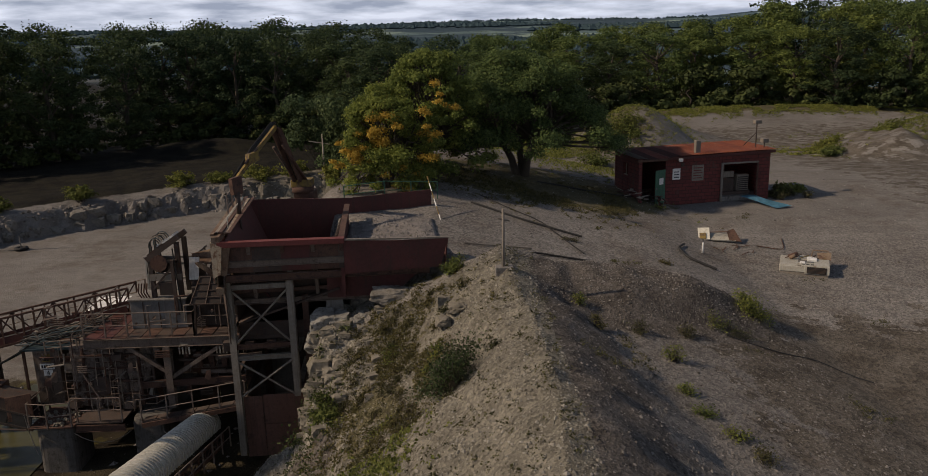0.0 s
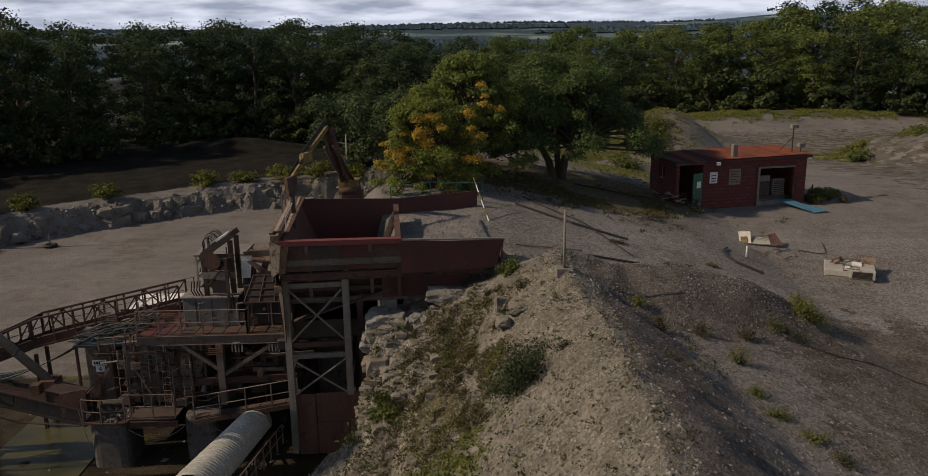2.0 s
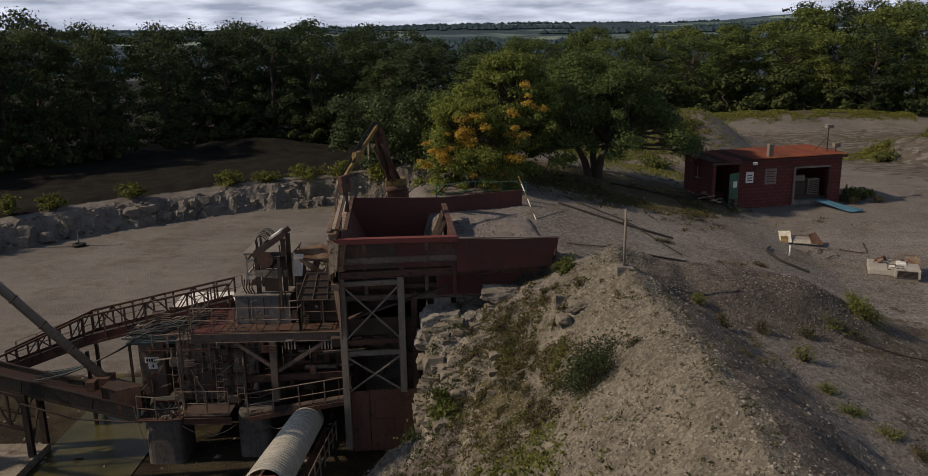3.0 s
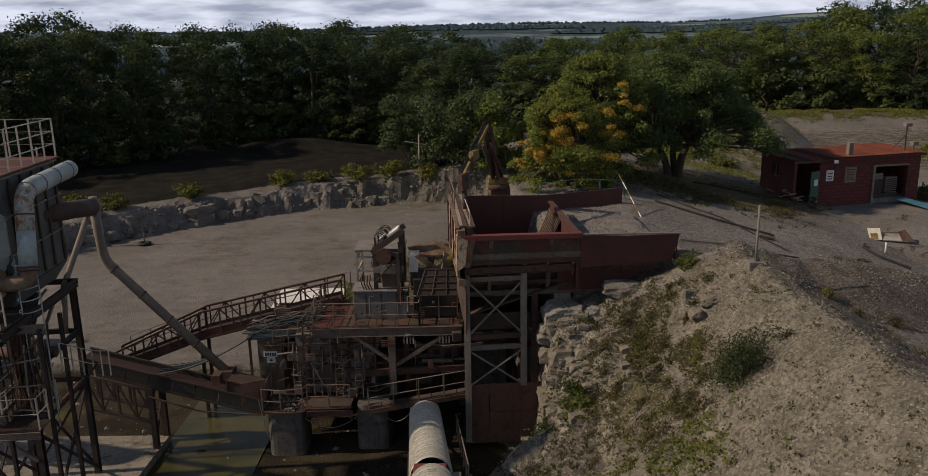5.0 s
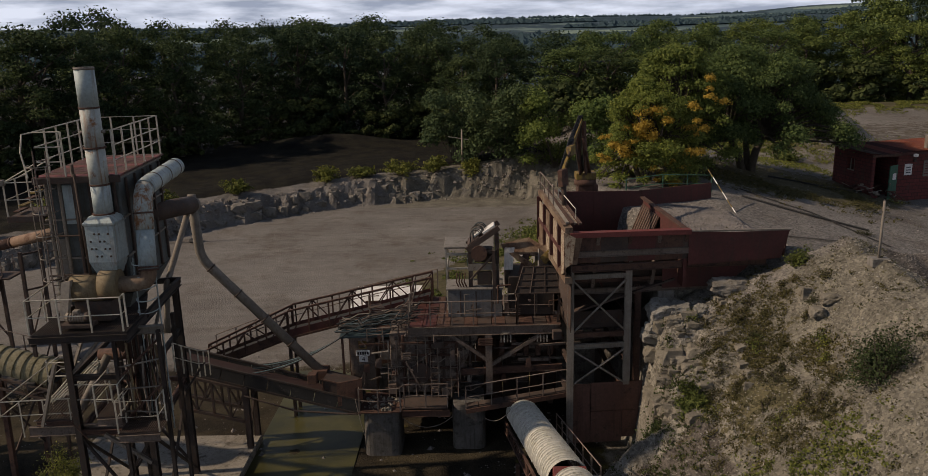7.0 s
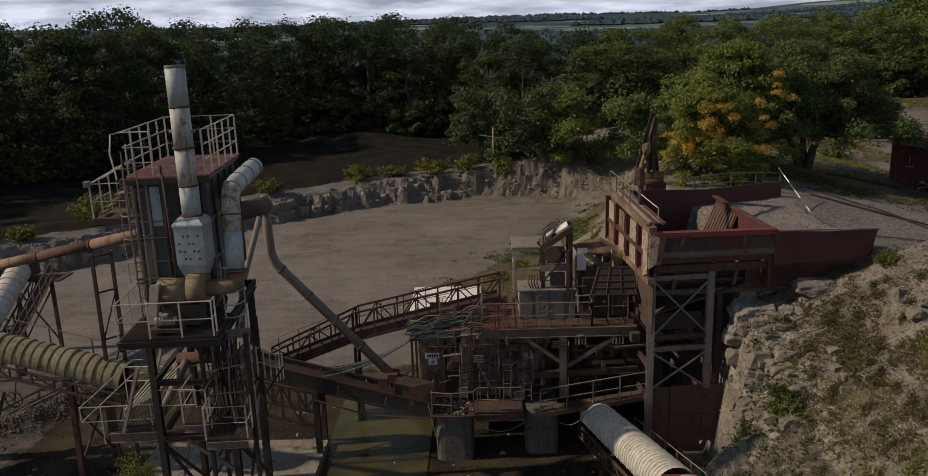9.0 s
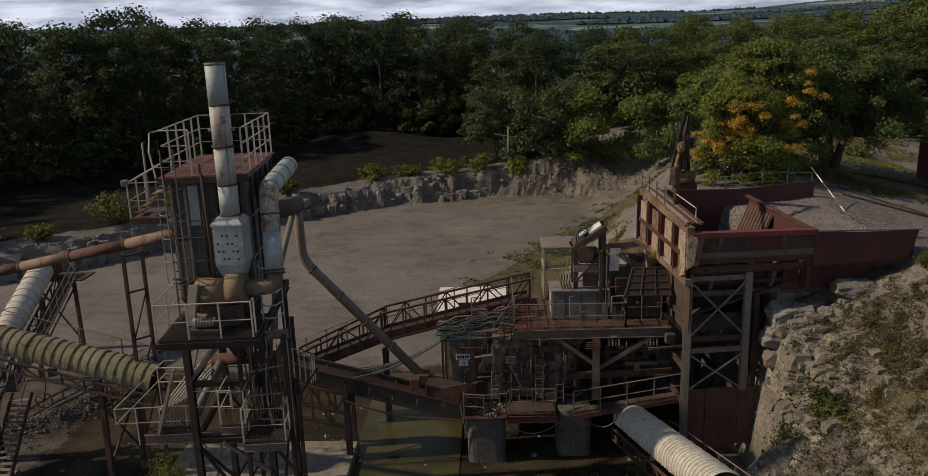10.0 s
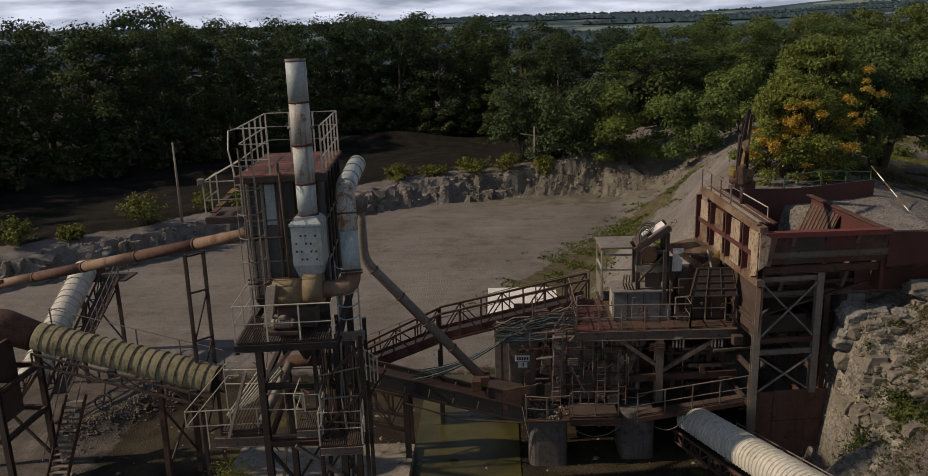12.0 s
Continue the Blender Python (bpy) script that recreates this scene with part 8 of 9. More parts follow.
stone_field("hopper_gravel", [(*hp(u, v, fill_z(u, v)), 0.025 + 0.08 * rs.random() ** 3) for u, v in zip(rs.uniform(4.8, 8.5, 2200), rs.uniform(0.2, 6.9, 2200))], "gravel lying in the hopper's shallow side", GRAVEL)
# small dark tufts over the slope and yard
tx, ty = rs.uniform(-2, 24, 16000), rs.uniform(8, 47, 16000)
tz = ground_z(tx, ty)
clump = vnoise(tx, ty, 2.6, 41) + 0.6 * vnoise(tx, ty, 0.9, 42)
keep_t = ((tx < 8.2) & (ty < 30.5) & (tz > 2.5) & (clump + 0.7 * np.exp(-((tx - 3.2) / 3) ** 2 - ((ty - 26) / 4) ** 2) > 0.62)) | ((tx >= 8.2) & (clump > 1.0))
keep_t = keep_t | ((tx < 9.0) & (ty < 30.5) & (tz > 2.5) & (rs.random(16000) < 0.22 + 0.5 * ((tx < 1.6) & (ty < 29))))
cent = np.stack([tx, ty, tz + 0.03], -1)[keep_t]
cent = np.repeat(cent, 12, axis=0) + rs.normal(0, 0.085, (12 * keep_t.sum(), 3)) * np.array([1, 1, 0.4])
tufts = new("grass_tufts", leaf_mesh("grass_tufts", cent, np.tile(np.array([[0, -0.3, 0.6]]), (len(cent), 1)), 0.036, 44, LEAF_OLIVE))
tagged(tufts, "small dry weed tufts over slope and yard", "weeds", kind="stuff")

gs = rs.random((2600, 2))
strip_x, strip_y = -12.0 + 15.5 * gs[:, 0] + rs.normal(0, 1.5, 2600), 52.5 + 26.0 * gs[:, 0] + rs.normal(0, 2.2, 2600)
strip_k = vnoise(strip_x, strip_y, 1.8, 61) > -0.1
strip_c = np.stack([strip_x, strip_y, ground_z(strip_x, strip_y) + 0.06], -1)[strip_k]
strip_c = np.repeat(strip_c, 10, axis=0) + rs.normal(0, 0.16, (10 * strip_k.sum(), 3)) * np.array([1, 1, 0.35])
strip = new("grass_strip", leaf_mesh("grass_strip", strip_c, np.tile(np.array([[0, -0.3, 0.6]]), (len(strip_c), 1)), 0.085, 45, LEAF_WEED))
tagged(strip, "yellow-green weeds along the foot of the yard bank", "weeds", kind="stuff")

def grass_patch(name, n, cx, cy, rx, ry, size, mat, label, seed, rise=0.10):
    """Many small clumps of weeds in an uneven patch."""
    px, py = cx + rx * rs.normal(0, 0.5, n), cy + ry * rs.normal(0, 0.5, n)
    ok = vnoise(px, py, min(rx, ry) * 0.5, seed) > -0.15
    px, py = px[ok], py[ok]
    c = np.repeat(np.stack([px, py, ground_z(px, py) + rise], -1), 9, axis=0)
    c = c + rs.normal(0, size * 1.7, c.shape) * np.array([1, 1, 0.4])
    ob = new(name, leaf_mesh(name, c, np.tile(np.array([[0, -0.3, 0.6]]), (len(c), 1)), size, seed, mat))
    return tagged(ob, label, "weeds", kind="stuff")


grass_patch("slope_foot_weeds", 420, 0.0, 26.9, 1.6, 3.2, 0.045, LEAF_DARK, "dark green weeds over the foot of the slope", 68, 0.06)
grass_patch("slope_weeds", 3200, 3.7, 26.6, 2.6, 4.2, 0.038, LEAF_OLIVE, "olive-brown weeds over the middle of the slope", 69, 0.04)
grass_patch("slope_toe_weeds", 800, 2.6, 20.6, 2.2, 2.6, 0.05, LEAF_WEED, "yellow-green weeds low on the spoil slope", 70, 0.06)
grass_patch("bank_grass", 7000, 17.0, 69.0, 7.0, 12.0, 0.055, LEAF_WEED, "long yellow-green grass on the spoil bank", 62)
grass_patch("bank_grass", 3400, 25.0, 86.0, 7.0, 8.0, 0.06, LEAF_WEED, "yellow-green grass on the far spoil heap", 63)
grass_patch("tree_grass", 1800, 12.0, 46.5, 7.0, 4.5, 0.06, LEAF_OLIVE, "thin olive grass under the spreading tree", 64, 0.03)
grass_patch("verge_grass", 8000, 52.0, 115.0, 42.0, 3.4, 0.085, LEAF_WEED, "rough grass verge along the foot of the wood", 65)
grass_patch("mound_grass", 3600, 58.0, 84.0, 13.0, 10.0, 0.07, LEAF_WEED, "grass and scrub on the gravel mounds", 66)
grass_patch("mound_grass", 500, 41.0, 78.0, 2.6, 4.0, 0.09, LEAF_WEED, "yellow-green scrub at the foot of the mound", 67)

# ---- red brick shed ----
SHED_AT = turned((17.5, 48.8, 0), 11.0)


def SH(u, v, z):
    return SHED_AT(u * 0.94, v, z)


shed = thing("brick_shed", SH(4.8, 2.2, 8.8), "low red brick shed with rusty sheet roof and open bay", "shed")
SB, ST = 8.5, 11.85


def brick_mat():
    """Red painted brickwork: courses show through the paint, which has worn in patches."""
    m, n, l, b = node_mat("coursed_red_brick")
    v = obj_coord(n)
    rot = n.new("ShaderNodeMapping")
    rot.inputs["Rotation"].default_value = (0, 0, radians(-11.0))
    l.new(v, rot.inputs["Vector"])
    sep = n.new("ShaderNodeSeparateXYZ")
    l.new(rot.outputs["Vector"], sep.inputs["Vector"])
    add = n.new("ShaderNodeMath")
    l.new(sep.outputs["X"], add.inputs[0])
    l.new(sep.outputs["Y"], add.inputs[1])
    com = n.new("ShaderNodeCombineXYZ")
    l.new(add.outputs[0], com.inputs["X"])
    l.new(sep.outputs["Z"], com.inputs["Y"])
    bk = n.new("ShaderNodeTexBrick")
    bk.inputs["Scale"].default_value = 1.0
    bk.inputs["Brick Width"].default_value, bk.inputs["Row Height"].default_value = 0.45, 0.225
    bk.inputs["Mortar Size"].default_value = 0.022
    bk.inputs["Color1"].default_value, bk.inputs["Color2"].default_value = (0.150, 0.040, 0.035, 1), (0.108, 0.033, 0.030, 1)
    bk.inputs["Mortar"].default_value = (0.072, 0.028, 0.026, 1)
    l.new(com.outputs["Vector"], bk.inputs["Vector"])
    worn = ramp(n, l, noise_node(n, l, v, 1.3, 7, 0.7), 0.57, 0.70)
    c = mixc(n, l, worn, bk.outputs["Color"], (0.085, 0.048, 0.040))
    c = mixc(n, l, 0.8, c, ramp(n, l, noise_node(n, l, v, 7.0, 6, 0.7), 0.3, 0.7, (0.72, 0.72, 0.72, 1), (1.15, 1.15, 1.15, 1)), "MULTIPLY")
    l.new(c, b.inputs["Base Color"])
    b.inputs["Roughness"].default_value = 0.88
    b.inputs["Specular IOR Level"].default_value = 0.2
    bump(n, l, bk.outputs["Fac"], -0.5, 0.02, b)
    return m


BRICKWORK = brick_mat()


def wall_run(lo, hi):
    return box_part("wall", lo, hi, BRICKWORK, shed, frame_fn=SH)


wall_run((1.9, 0.0, SB), (6.0, 0.25, ST))
wall_run((8.65, 0.0, SB), (9.6, 0.25, ST + 0.1))
wall_run((6.0, 0.0, 11.2), (8.65, 0.25, ST + 0.05))
wall_run((9.35, 0.25, SB), (9.6, 3.6, ST + 0.1))
wall_run((0.0, 3.6, SB), (9.6, 3.85, ST + 0.04))
wall_run((0.0, 0.0, SB), (0.25, 1.7, ST))
wall_run((0.0, 2.5, SB), (0.25, 3.6, ST))
wall_run((0.0, 1.7, SB), (0.25, 2.5, 10.5))
wall_run((0.0, 1.7, 11.3), (0.25, 2.5, ST))
wall_run((1.9, 0.25, SB), (2.15, 3.6, ST + 0.02))
bm = bmesh.new()
quad_box(bm, [SH(*p) for p in ((0.2, 0.05, SB), (9.4, 0.05, SB), (9.4, 3.7, SB), (0.2, 3.7, SB), (0.2, 0.05, 9.06), (9.4, 0.05, 9.06), (9.4, 3.7, 9.06), (0.2, 3.7, 9.06))])
part("floor", bm, CONCRETE, shed)
for u in (1.85, 2.2):
    bar_part("window_bar", SH(0.12, u, 10.5), SH(0.12, u, 11.3), 0.05, 0.05, WOOD, shed)
box_part("window_frame", (0.06, 1.7, 10.45), (0.2, 2.5, 10.55), WOOD, shed, "weathered window frame", SH)
ROOF_RUST = weathered("orange_rusted_sheet", (0.30, 0.085, 0.042), (0.20, 0.058, 0.040), (0.26, 0.19, 0.15), 0.75, 0.0, 1.0, 0.58, 0.6)
for k in range(13):
    u0 = -0.2 + k * 0.772
    bm = bmesh.new()
    vs = []
    for i in range(13):
        t = i / 12
        h = 0.035 * (i % 2) + 0.012 * k
        sag = 0.14 * math.sin(math.pi * min(1.0, (k + t) / 4)) ** 2
        vs.append((bm.verts.new(SH(u0 + 0.785 * t, -0.28, ST + 0.02 + h - sag)), bm.verts.new(SH(u0 + 0.785 * t, 4.1, ST + 0.06 + h))))
    for p, q in zip(vs, vs[1:]):
        bm.faces.new((p[0], q[0], q[1], p[1]))
    bmesh.ops.solidify(bm, geom=bm.faces[:], thickness=0.03)
    part("roof_sheet", bm, (DUSTY, RUST_RED, ROOF_RED, RUST_RED, ROOF_RED)[k] if k < 5 else (ROOF_RUST, ROOF_RED, ROOF_RUST)[k % 3], shed)
bar_part("fascia", SH(-0.2, -0.24, ST - 0.12), SH(1.9, -0.24, ST - 0.12), 0.05, 0.15, RUST, shed)
bar_part("fascia", SH(1.9, -0.24, ST - 0.08), SH(9.8, -0.24, ST + 0.04), 0.05, 0.16, RUST_RED, shed)
bar_part("door_frame", SH(6.0, -0.05, SB), SH(6.0, -0.05, 11.22), 0.13, 0.13, GREY_STEEL, shed, "pale door jamb")
bar_part("door_frame", SH(8.65, -0.05, SB), SH(8.65, -0.05, 11.22), 0.09, 0.1, RUST, shed)
bar_part("door_frame", SH(5.94, -0.05, 11.24), SH(8.7, -0.05, 11.24), 0.1, 0.1, GREY_STEEL, shed)
green_door = plate_part("green_door", [SH(1.85, -0.06, 9.0), SH(1.0, -0.42, 9.0), SH(1.0, -0.42, 11.1), SH(1.85, -0.06, 11.1)], 0.06, GREEN, shed, "green door standing ajar")
box_part("handle", (1.05, -0.52, 9.9), (1.1, -0.43, 10.05), GREY_STEEL, green_door, "grey door handle", SH)
plate_part("notice", [SH(1.66, -0.22, 10.2), SH(1.3, -0.37, 10.2), SH(1.3, -0.37, 10.6), SH(1.66, -0.22, 10.6)], 0.01, WHITE, green_door, "small white notice")
box_part("vent_stack", (4.2, 0.3, 11.85), (4.55, 0.6, 12.75), GREY_STEEL, shed, "square metal roof vent", SH)
bar_part("lamp_arm", SH(2.7, 0.0, 11.6), SH(2.7, -0.5, 11.75), 0.04, 0.04, DARK_STEEL, shed)
box_part("wall_lamp", (2.55, -0.66, 11.62), (2.8, -0.48, 11.8), WHITE, shed, "white wall lamp", SH)
box_part("junction_box", (3.0, -0.1, 11.2), (3.2, 0.0, 11.45), DARK_STEEL, shed, "", SH)
bar_part("lamp_mast", SH(9.0, 0.9, 12.0), SH(9.0, 0.9, 13.6), 0.06, 0.06, DARK_STEEL, shed)
bar_part("mast_stay", SH(9.0, 0.9, 13.0), SH(8.2, 1.1, 12.15), 0.04, 0.04, DARK_STEEL, shed)
box_part("floodlight", (8.8, 0.75, 13.55), (9.3, 1.1, 13.78), GREY_STEEL, shed, "", SH)
bar_part("lamp_mast", SH(9.45, 0.6, 11.9), SH(9.45, 0.6, 12.4), 0.05, 0.05, DARK_STEEL, shed)
box_part("floodlight", (9.22, 0.4, 12.35), (9.66, 0.75, 12.62), GREY_STEEL, shed, "", SH)

notice = thing("notice_board", SH(3.3, -0.05, 10.7), "white safety notice boards screwed to the brick wall", "sign")
box_part("board", (2.4, -0.05, 10.4), (2.95, -0.01, 11.1), WHITE, notice, "", SH)
box_part("board", (3.8, -0.05, 10.25), (4.65, -0.01, 11.25), GREY_STEEL, notice, "weathered grey notice", SH)
for k in range(5):
    box_part("lettering_bar", (3.9, -0.06, 10.4 + 0.16 * k), (4.55 - 0.1 * (k % 2), -0.052, 10.46 + 0.16 * k), RED_EDGE, notice, "", SH)
for k in range(3):
    box_part("lettering_bar", (2.5, -0.06, 10.52 + 0.17 * k), (2.85, -0.052, 10.58 + 0.17 * k), TEAL, notice, "", SH)

gen = thing("generator_set", SH(7.3, 1.2, 9.06), "dark grey diesel generator set inside the open shed", "generator")
box_part("skid", (6.4, 0.5, 9.06), (8.5, 3.2, 9.28), DARK_STEEL, gen, "", SH)
box_part("engine_block", (6.5, 0.7, 9.28), (7.4, 2.8, 10.15), DARK_STEEL, gen, "", SH)
box_part("radiator", (7.5, 0.55, 9.3), (8.4, 0.9, 10.35), GREY_STEEL, gen, "", SH)
for k in range(7):
    box_part("radiator_fin", (7.56, 0.52, 9.38 + 0.13 * k), (8.34, 0.55, 9.44 + 0.13 * k), BLACK, gen, "", SH)
box_part("control_panel", (6.5, 0.6, 10.2), (7.3, 0.8, 10.6), GREY_STEEL, gen, "", SH)
box_part("tank", (7.5, 1.2, 9.3), (8.4, 2.8, 10.2), DARK_STEEL, gen, "", SH)
tube_part("exhaust", [SH(7.0, 1.4, 10.15), SH(7.0, 1.4, 10.9), SH(7.4, 1.6, 11.0)], 0.06, RUST, gen)

bluesheet = thing("blue_sheet", SH(7.9, -1.6, 8.8), "faded blue corrugated sheet lying before the shed door", "sheet")
bm = bmesh.new()
vs = []
for i in range(17):
    t = i / 16
    row = []
    for e in range(6):
        p = SH(7.3 + 1.15 * t + 0.22 * e, -0.25 - 0.5 * e, 0)
        row.append(bm.verts.new((p.x, p.y, gz(p.x, p.y) + 0.34 - 0.05 * e + 0.035 * (i % 2) + 0.03 * math.sin(3 * t + e))))
    vs.append(row)
for p, q in zip(vs, vs[1:]):
    for e in range(5):
        bm.faces.new((p[e], q[e], q[e + 1], p[e + 1]))
bmesh.ops.solidify(bm, geom=bm.faces[:], thickness=0.03)
part("sheet", bm, BLUE, bluesheet)

# rubble and planks in the open bay
junk = thing("scrap_pile", SH(1.0, -0.3, 8.9), "pile of broken planks, bricks and scrap in the open bay", "scrap")
rj = random.Random(9)
for k in range(34):
    p = SH(rj.uniform(-0.5, 1.8), rj.uniform(-1.0, 1.6), 0)
    z = gz(p.x, p.y) + 0.08 + 0.5 * rj.random()
    a = rj.uniform(0, 3.14)
    d = Vector((math.cos(a), math.sin(a), rj.uniform(-0.1, 0.5))) * rj.uniform(0.2, 0.6)
    c = Vector((p.x, p.y, z))
    if k % 3:
        bar_part("plank", c - d, c + d, rj.uniform(0.06, 0.2), 0.04, rj.choice((WOOD, RUST, GREY_STEEL, RUST_RED)), junk)
    else:
        bar_part("brick", c - d * 0.35, c + d * 0.35, 0.16, 0.1, rj.choice((BRICKWORK, RUST, WOOD)), junk)
q = SH(0.7, 3.3, 0)
tube_part("drum", [(q.x, q.y, 9.06), (q.x, q.y, 9.95)], 0.29, RUST, junk, n=16)
weedy = random.Random(12)
for k in range(9):
    p = SH(9.9 + weedy.random() * 2.6, weedy.uniform(-0.6, 0.8), 0)
    stalk_plant(p.x, p.y, 0.9, weedy.uniform(0.3, 1.0) * (1.25 if k < 3 else 0.7), LEAF_OLIVE, "dry brown weeds beside the shed wall", 700 + k, 0.04, 22, 18)

# ---- wrecks and litter on the yard ----
Z = gz(23.3, 37.6)
wreck = thing("machine_hood", (23.3, 37.6, Z), "dumped cream machine housing with louvred black grille and loose plates", "machine housing")
wt = turned((23.25, 37.6, Z), -24)
box_part("skirt", (-1.1, -0.75, -0.1), (1.1, 1.25, 0.16), GREY_STEEL, wreck, "grey lower skirt", wt)
box_part("side_panel", (-1.12, -0.78, 0.14), (0.05, -0.70, 0.42), CREAM, wreck, "", wt)
box_part("side_panel", (0.0, -0.80, 0.08), (1.14, -0.72, 0.50), CREAM, wreck, "", wt)
box_part("grille", (0.12, -0.82, 0.12), (1.0, -0.79, 0.44), BLACK, wreck, "black grille", wt)
for k in range(5):
    box_part("louvre", (0.14, -0.835, 0.15 + 0.06 * k), (0.98, -0.815, 0.17 + 0.06 * k), DARK_STEEL, wreck, frame_fn=wt)
for a0, a1, b0, b1, z0, z1 in ((-1.12, -0.30, -0.72, 1.0, 0.40, 0.46), (-0.28, 0.42, -0.72, -0.15, 0.44, 0.49), (0.44, 1.12, -0.72, 0.5, 0.46, 0.52), (-0.28, 0.42, 0.45, 1.2, 0.42, 0.47)):
    box_part("top_panel", (a0, b0, z0), (a1, b1, z1), CREAM, wreck, frame_fn=wt)
box_part("end_panel", (1.06, -0.72, 0.1), (1.13, 1.2, 0.46), CREAM, wreck, "", wt)
box_part("end_panel", (-1.14, -0.7, 0.1), (-1.08, 1.2, 0.40), CREAM, wreck, "", wt)
# openings are black blocks that stand in for the dark inside
box_part("opening", (-0.28, -0.14, 0.20), (0.42, 0.44, 0.30), BLACK, wreck, "black block for the dark engine opening", wt)
box_part("white_box", (0.10, 0.0, 0.48), (0.55, 0.40, 0.62), WHITE, wreck, "white plastic box", wt)
box_part("white_box", (-0.22, -0.5, 0.49), (0.02, -0.25, 0.56), WHITE, wreck, "", wt)
for k in range(3):
    box_part("opening", (-0.12 + 0.2 * k, -0.62, 0.492), (0.02 + 0.2 * k, -0.5, 0.50), BLACK, wreck, frame_fn=wt)
tube_part("engine_part", [wt(-0.75, 0.7, 0.46), wt(-0.35, 0.85, 0.62)], 0.13, RUST, wreck, n=10)
tube_part("engine_part", [wt(-0.7, 0.35, 0.5), wt(-0.45, 0.35, 0.66)], 0.10, TAN_RUST, wreck, n=10)
tube_part("roll_bar", [wt(0.3, 1.2, 0.45), wt(0.35, 1.22, 0.78), wt(1.05, 1.15, 0.8), wt(1.1, 0.9, 0.5)], 0.035, TAN_RUST, wreck, n=6)
plate_part("bent_flap", [wt(0.6, 0.55, 0.5), wt(1.2, 0.5, 0.5), wt(1.2, 1.15, 0.72), wt(0.55, 1.15, 0.66)], 0.04, TAN_RUST, wreck)
for k in range(6):
    tube_part("loose_bar", [wt(-0.9 + 0.35 * k, 0.3 + 0.1 * (k % 3), 0.52), wt(-0.5 + 0.33 * k, 0.9, 0.56 + 0.04 * (k % 2))], 0.025, (RUST, DARK_STEEL, YELLOW)[k % 3], wreck, n=6)

Z = gz(20.4, 42.2)
wr2 = thing("broken_panel", (20.4, 42.2, Z), "broken rusty cream machine panel lying on the gravel", "scrap")
plate_part("panel", [(19.4, 42.3, Z + 0.05), (19.95, 42.0, Z + 0.1), (20.05, 42.6, Z + 0.62), (19.5, 42.9, Z + 0.55)], 0.06, COVER, wr2)
plate_part("rust_patch", [(19.45, 42.27, Z + 0.1), (19.75, 42.1, Z + 0.13), (19.8, 42.35, Z + 0.4), (19.5, 42.5, Z + 0.36)], 0.062, YELLOW, wr2)
plate_part("panel", [(20.0, 42.0, Z + 0.08), (21.2, 41.6, Z + 0.08), (21.3, 42.2, Z + 0.3), (20.1, 42.7, Z + 0.3)], 0.06, CREAM, wr2)
plate_part("panel", [(20.9, 41.7, Z + 0.1), (21.5, 41.5, Z + 0.05), (21.3, 42.3, Z + 0.6), (20.9, 42.2, Z + 0.5)], 0.05, RUST, wr2)
for k in range(4):
    tube_part("bar", [(19.9 + 0.3 * k, 42.5, Z + 0.4), (20.3 + 0.3 * k, 42.1, Z + 0.5)], 0.025, RUST, wr2, n=6)
for k in range(9):
    a = rj.uniform(0, 3.14)
    c = Vector((20.6 + rj.uniform(-1, 1.4), 40.3 + rj.uniform(-0.9, 0.9), 0))
    c.z = gz(c.x, c.y) + 0.06
    bar_part("splinter", c, c + Vector((math.cos(a), math.sin(a), 0.1)) * rj.uniform(0.2, 0.7), 0.05, 0.03, RUST, wr2)


def hose_line(name, pts, r, mat, label, lift=0.03):
    bm = bmesh.new()
    fine = []
    for a, b in zip(pts, pts[1:]):
        k = max(2, int((Vector(b) - Vector(a)).length / 0.4))
        fine += [lerp3(a, b, i / k) for i in range(k)]
    fine.append(Vector(pts[-1]))
    fine = [fine[0]] + [(a + b * 2 + c) / 4 for a, b, c in zip(fine, fine[1:], fine[2:])] + [fine[-1]]
    tube(bm, [(p.x, p.y, gz(p.x, p.y) + lift + r) for p in fine], r, 6)
    return solid(name, bm, mat, label, "pipe")


hose_line("black_hose", [(18.4, 36.1, 0), (17.3, 37.0, 0), (17.2, 38.6, 0), (17.8, 39.6, 0)], 0.06, BLACK, "curved piece of thick black hose on the gravel")
hose_line("black_pipe", [(6.9, 40.6, 0), (9.8, 38.6, 0), (12.2, 37.6, 0)], 0.05, BLACK, "black water pipe lying across the yard")
hose_line("black_pipe", [(7.4, 42.6, 0), (10.4, 39.0, 0), (11.8, 34.6, 0)], 0.03, BLACK, "thin black pipe lying across the yard")
hose_line("black_pipe", [(8.3, 31.8, 0), (9.4, 33.6, 0), (12.0, 33.5, 0)], 0.05, BLACK, "black pipe looped beside the post")
hose_line("grey_pipe", [(6.4, 33.4, 0), (9.4, 34.1, 0)], 0.04, GREY_STEEL, "thin grey pipe on the gravel")
hose_line("black_pipe", [(11.2, 49.0, 0), (14.0, 48.6, 0), (17.2, 49.2, 0)], 0.05, BLACK, "black pipe lying before the shed")
hose_line("rusty_cable", [(22.2, 41.2, 0), (23.5, 40.6, 0), (24.0, 42.4, 0)], 0.025, RUST, "rusty cable trailing over the yard")
hose_line("rusty_cable", [(15.8, 27.0, 0), (17.6, 26.4, 0), (19.0, 26.6, 0), (20.5, 25.4, 0)], 0.02, BLACK, "thin cable trailing over the yard")

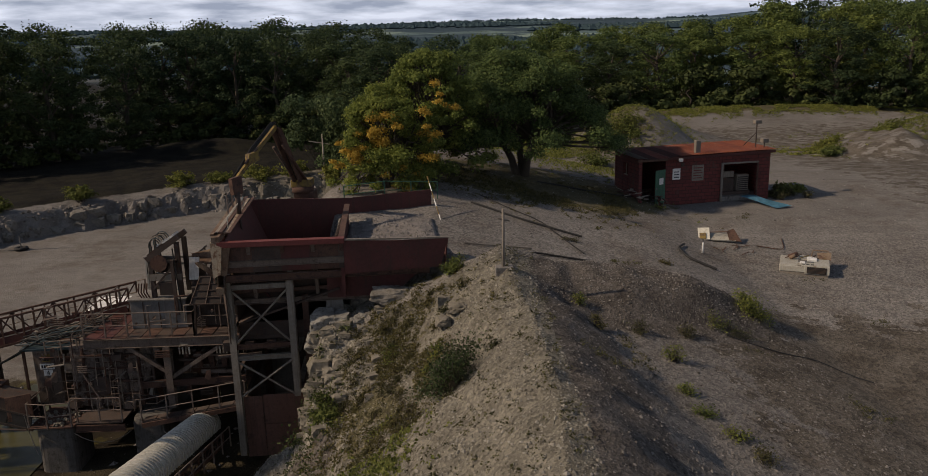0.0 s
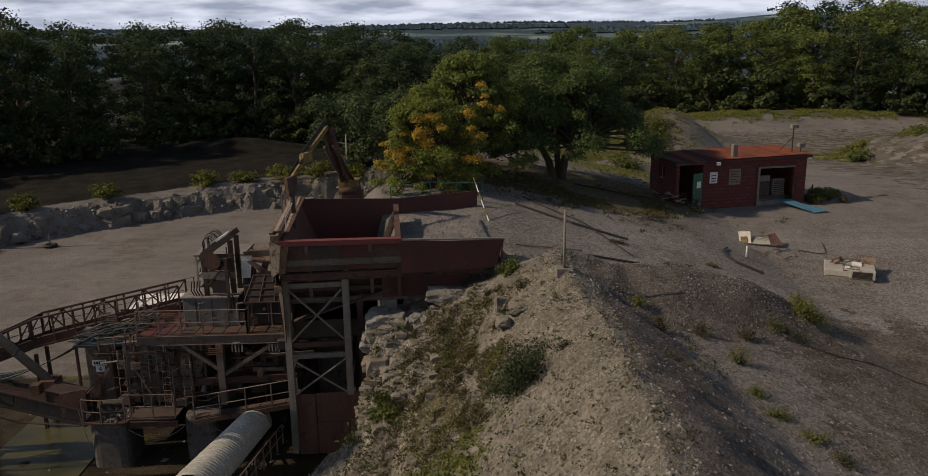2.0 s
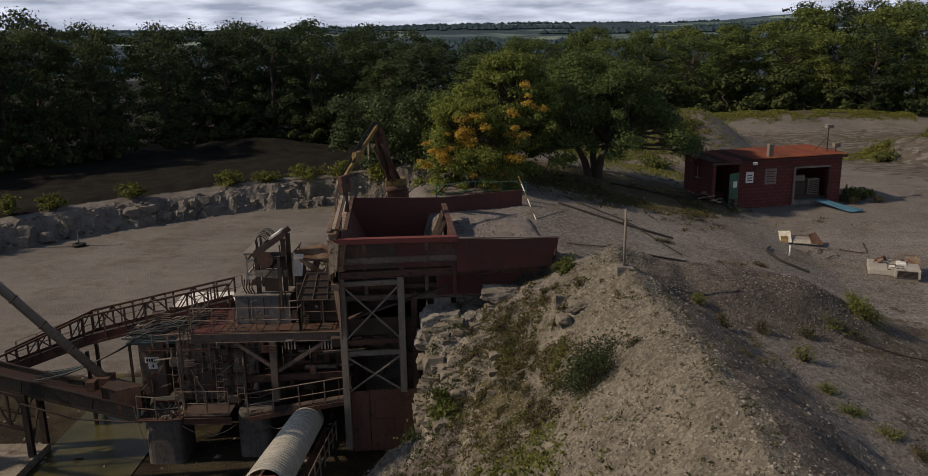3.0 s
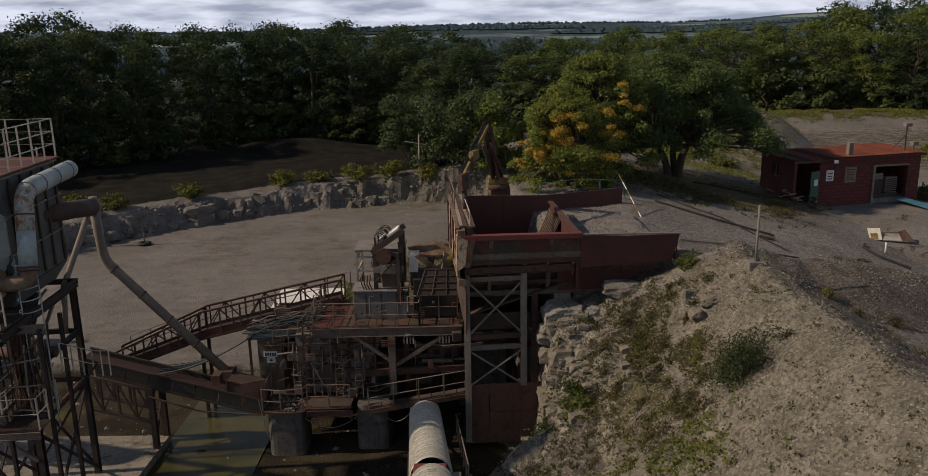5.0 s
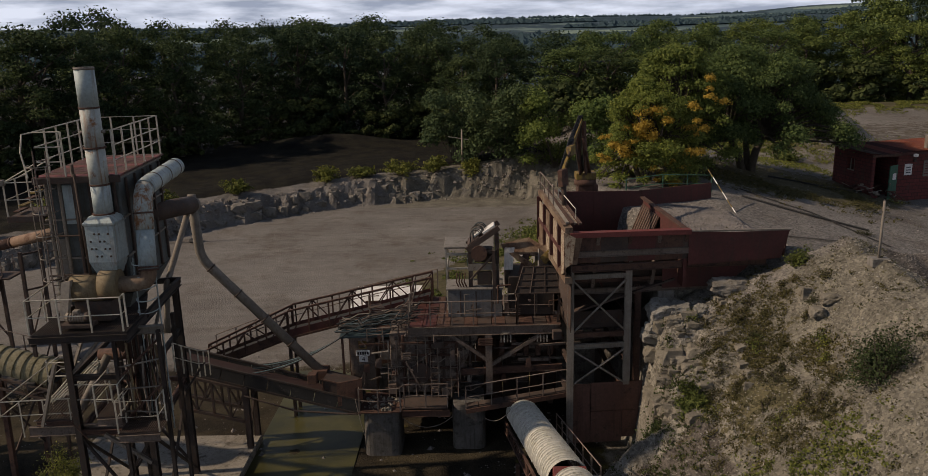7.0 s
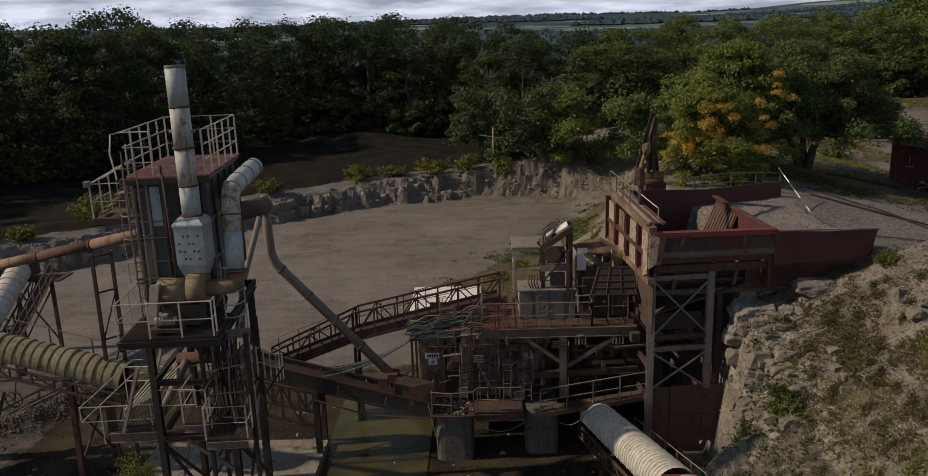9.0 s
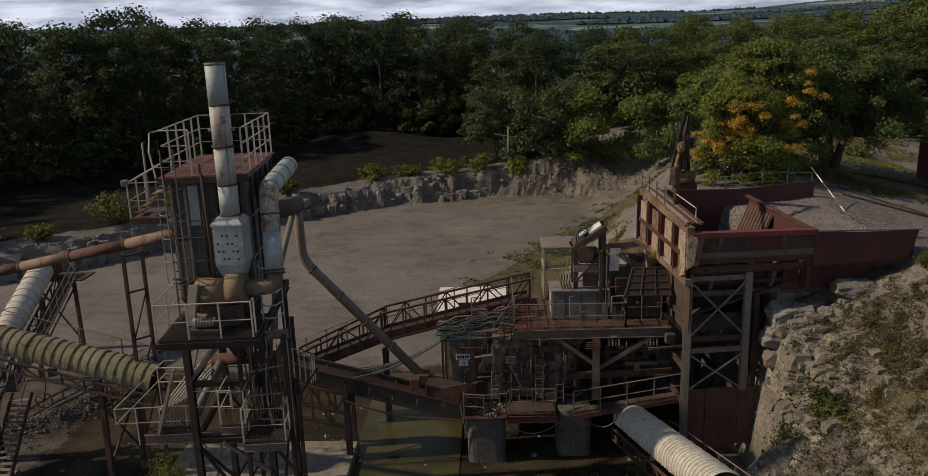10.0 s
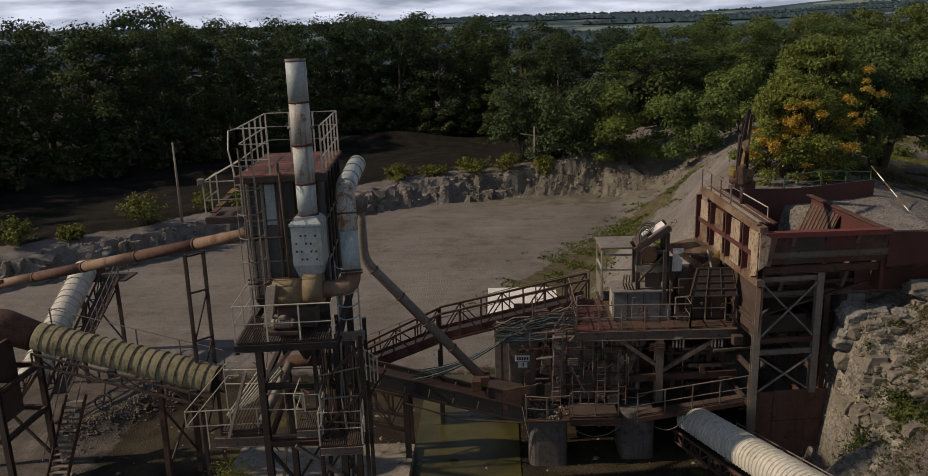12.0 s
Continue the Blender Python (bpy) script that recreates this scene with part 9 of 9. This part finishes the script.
post = thing("marker_post", (7.75, 27.6, gz(7.75, 27.6)), "grey steel marker post set in a stone block on the ridge", "post")
zp = gz(7.75, 27.6)
tube_part("pole", [(7.75, 27.6, zp), (7.75, 27.6, 13.5)], 0.05, GREY_STEEL, post, n=8)
bar_part("cross_piece", (7.55, 27.6, 13.15), (7.98, 27.6, 13.05), 0.05, 0.05, GREY_STEEL, post)
box_part("block", (7.45, 27.4, zp - 0.2), (8.1, 27.85, zp + 0.12), CONCRETE, post)
stub = thing("marker_stub", (18.6, 39.0, gz(18.6, 39)), "short white plastic stub post in the gravel", "post")
tube_part("pole", [(18.6, 39.0, gz(18.6, 39) - 0.1), (18.6, 39.0, gz(18.6, 39) + 0.55)], 0.05, WHITE, stub, n=8)
cone = thing("tyre_stand", (-33.4, 70.4, LOW), "old tyre lying flat with a short pole standing in it", "tyre")
zc = gz(-33.4, 70.4)
bm = bmesh.new()
ring = []
for i in range(20):
    a = 2 * math.pi * i / 20
    ring.append([bm.verts.new((-33.4 + (0.42 + 0.2 * math.cos(b)) * math.cos(a), 70.4 + (0.42 + 0.2 * math.cos(b)) * math.sin(a), zc + 0.16 + 0.16 * math.sin(b))) for b in [2 * math.pi * j / 8 for j in range(8)]])
for i in range(20):
    for j in range(8):
        bm.faces.new((ring[i][j], ring[(i + 1) % 20][j], ring[(i + 1) % 20][(j + 1) % 8], ring[i][(j + 1) % 8]))
part("tyre", bm, BLACK, cone)
tube_part("pole", [(-33.4, 70.4, zc), (-33.4, 70.4, zc + 1.3)], 0.06, GREY_STEEL, cone)

pole = thing("timber_pole", (-41.7, 69.5, gz(-41.7, 69.5)), "old timber pole standing behind the bund", "pole")
tube_part("shaft", [(-41.7, 69.5, gz(-41.7, 69.5)), (-41.7, 69.5, 11.0)], [0.13, 0.09], WOOD, pole)
p2 = thing("timber_pole", (-9.0, 91.5, gz(-9.0, 91.5)), "old timber pole with a cross arm on the bank", "pole")
tube_part("shaft", [(-9.0, 91.5, gz(-9, 91.5)), (-9.0, 91.5, 9.0)], [0.12, 0.08], WOOD, p2)
bar_part("cross_arm", (-10.6, 91.5, 8.2), (-8.2, 91.5, 7.8), 0.08, 0.1, WOOD, p2)

board = thing("fallen_sign", (-4.9, 24.9, gz(-4.9, 24.9)), "white sign board with warning triangle lying on the pit floor", "sign")
zb = gz(-5.6, 26.4)
plate_part("board", [(-6.1, 26.2, zb + 0.05), (-5.1, 26.2, zb + 0.05), (-5.1, 26.7, zb + 0.16), (-6.1, 26.7, zb + 0.16)], 0.03, WHITE, board)
plate_part("triangle", [(-5.95, 26.28, zb + 0.09), (-5.6, 26.28, zb + 0.09), (-5.78, 26.62, zb + 0.165)], 0.02, BLACK, board)

pool = bmesh.new()
box(pool, (-17.2, 28.2, LOW - 0.3), (-12.5, 40.5, LOW + 0.05))
m, n, l, b = node_mat("murky_water")
v = obj_coord(n)
l.new(mixc(n, l, ramp(n, l, noise_node(n, l, v, 0.5, 4), 0.4, 0.6), (0.038, 0.036, 0.011), (0.066, 0.060, 0.019)), b.inputs["Base Color"])
b.inputs["Roughness"].default_value = 0.30
b.inputs["Specular IOR Level"].default_value = 0.15
solid("water_pit", pool, m, "murky yellow-green puddle on the pit floor", "water", kind="structure")
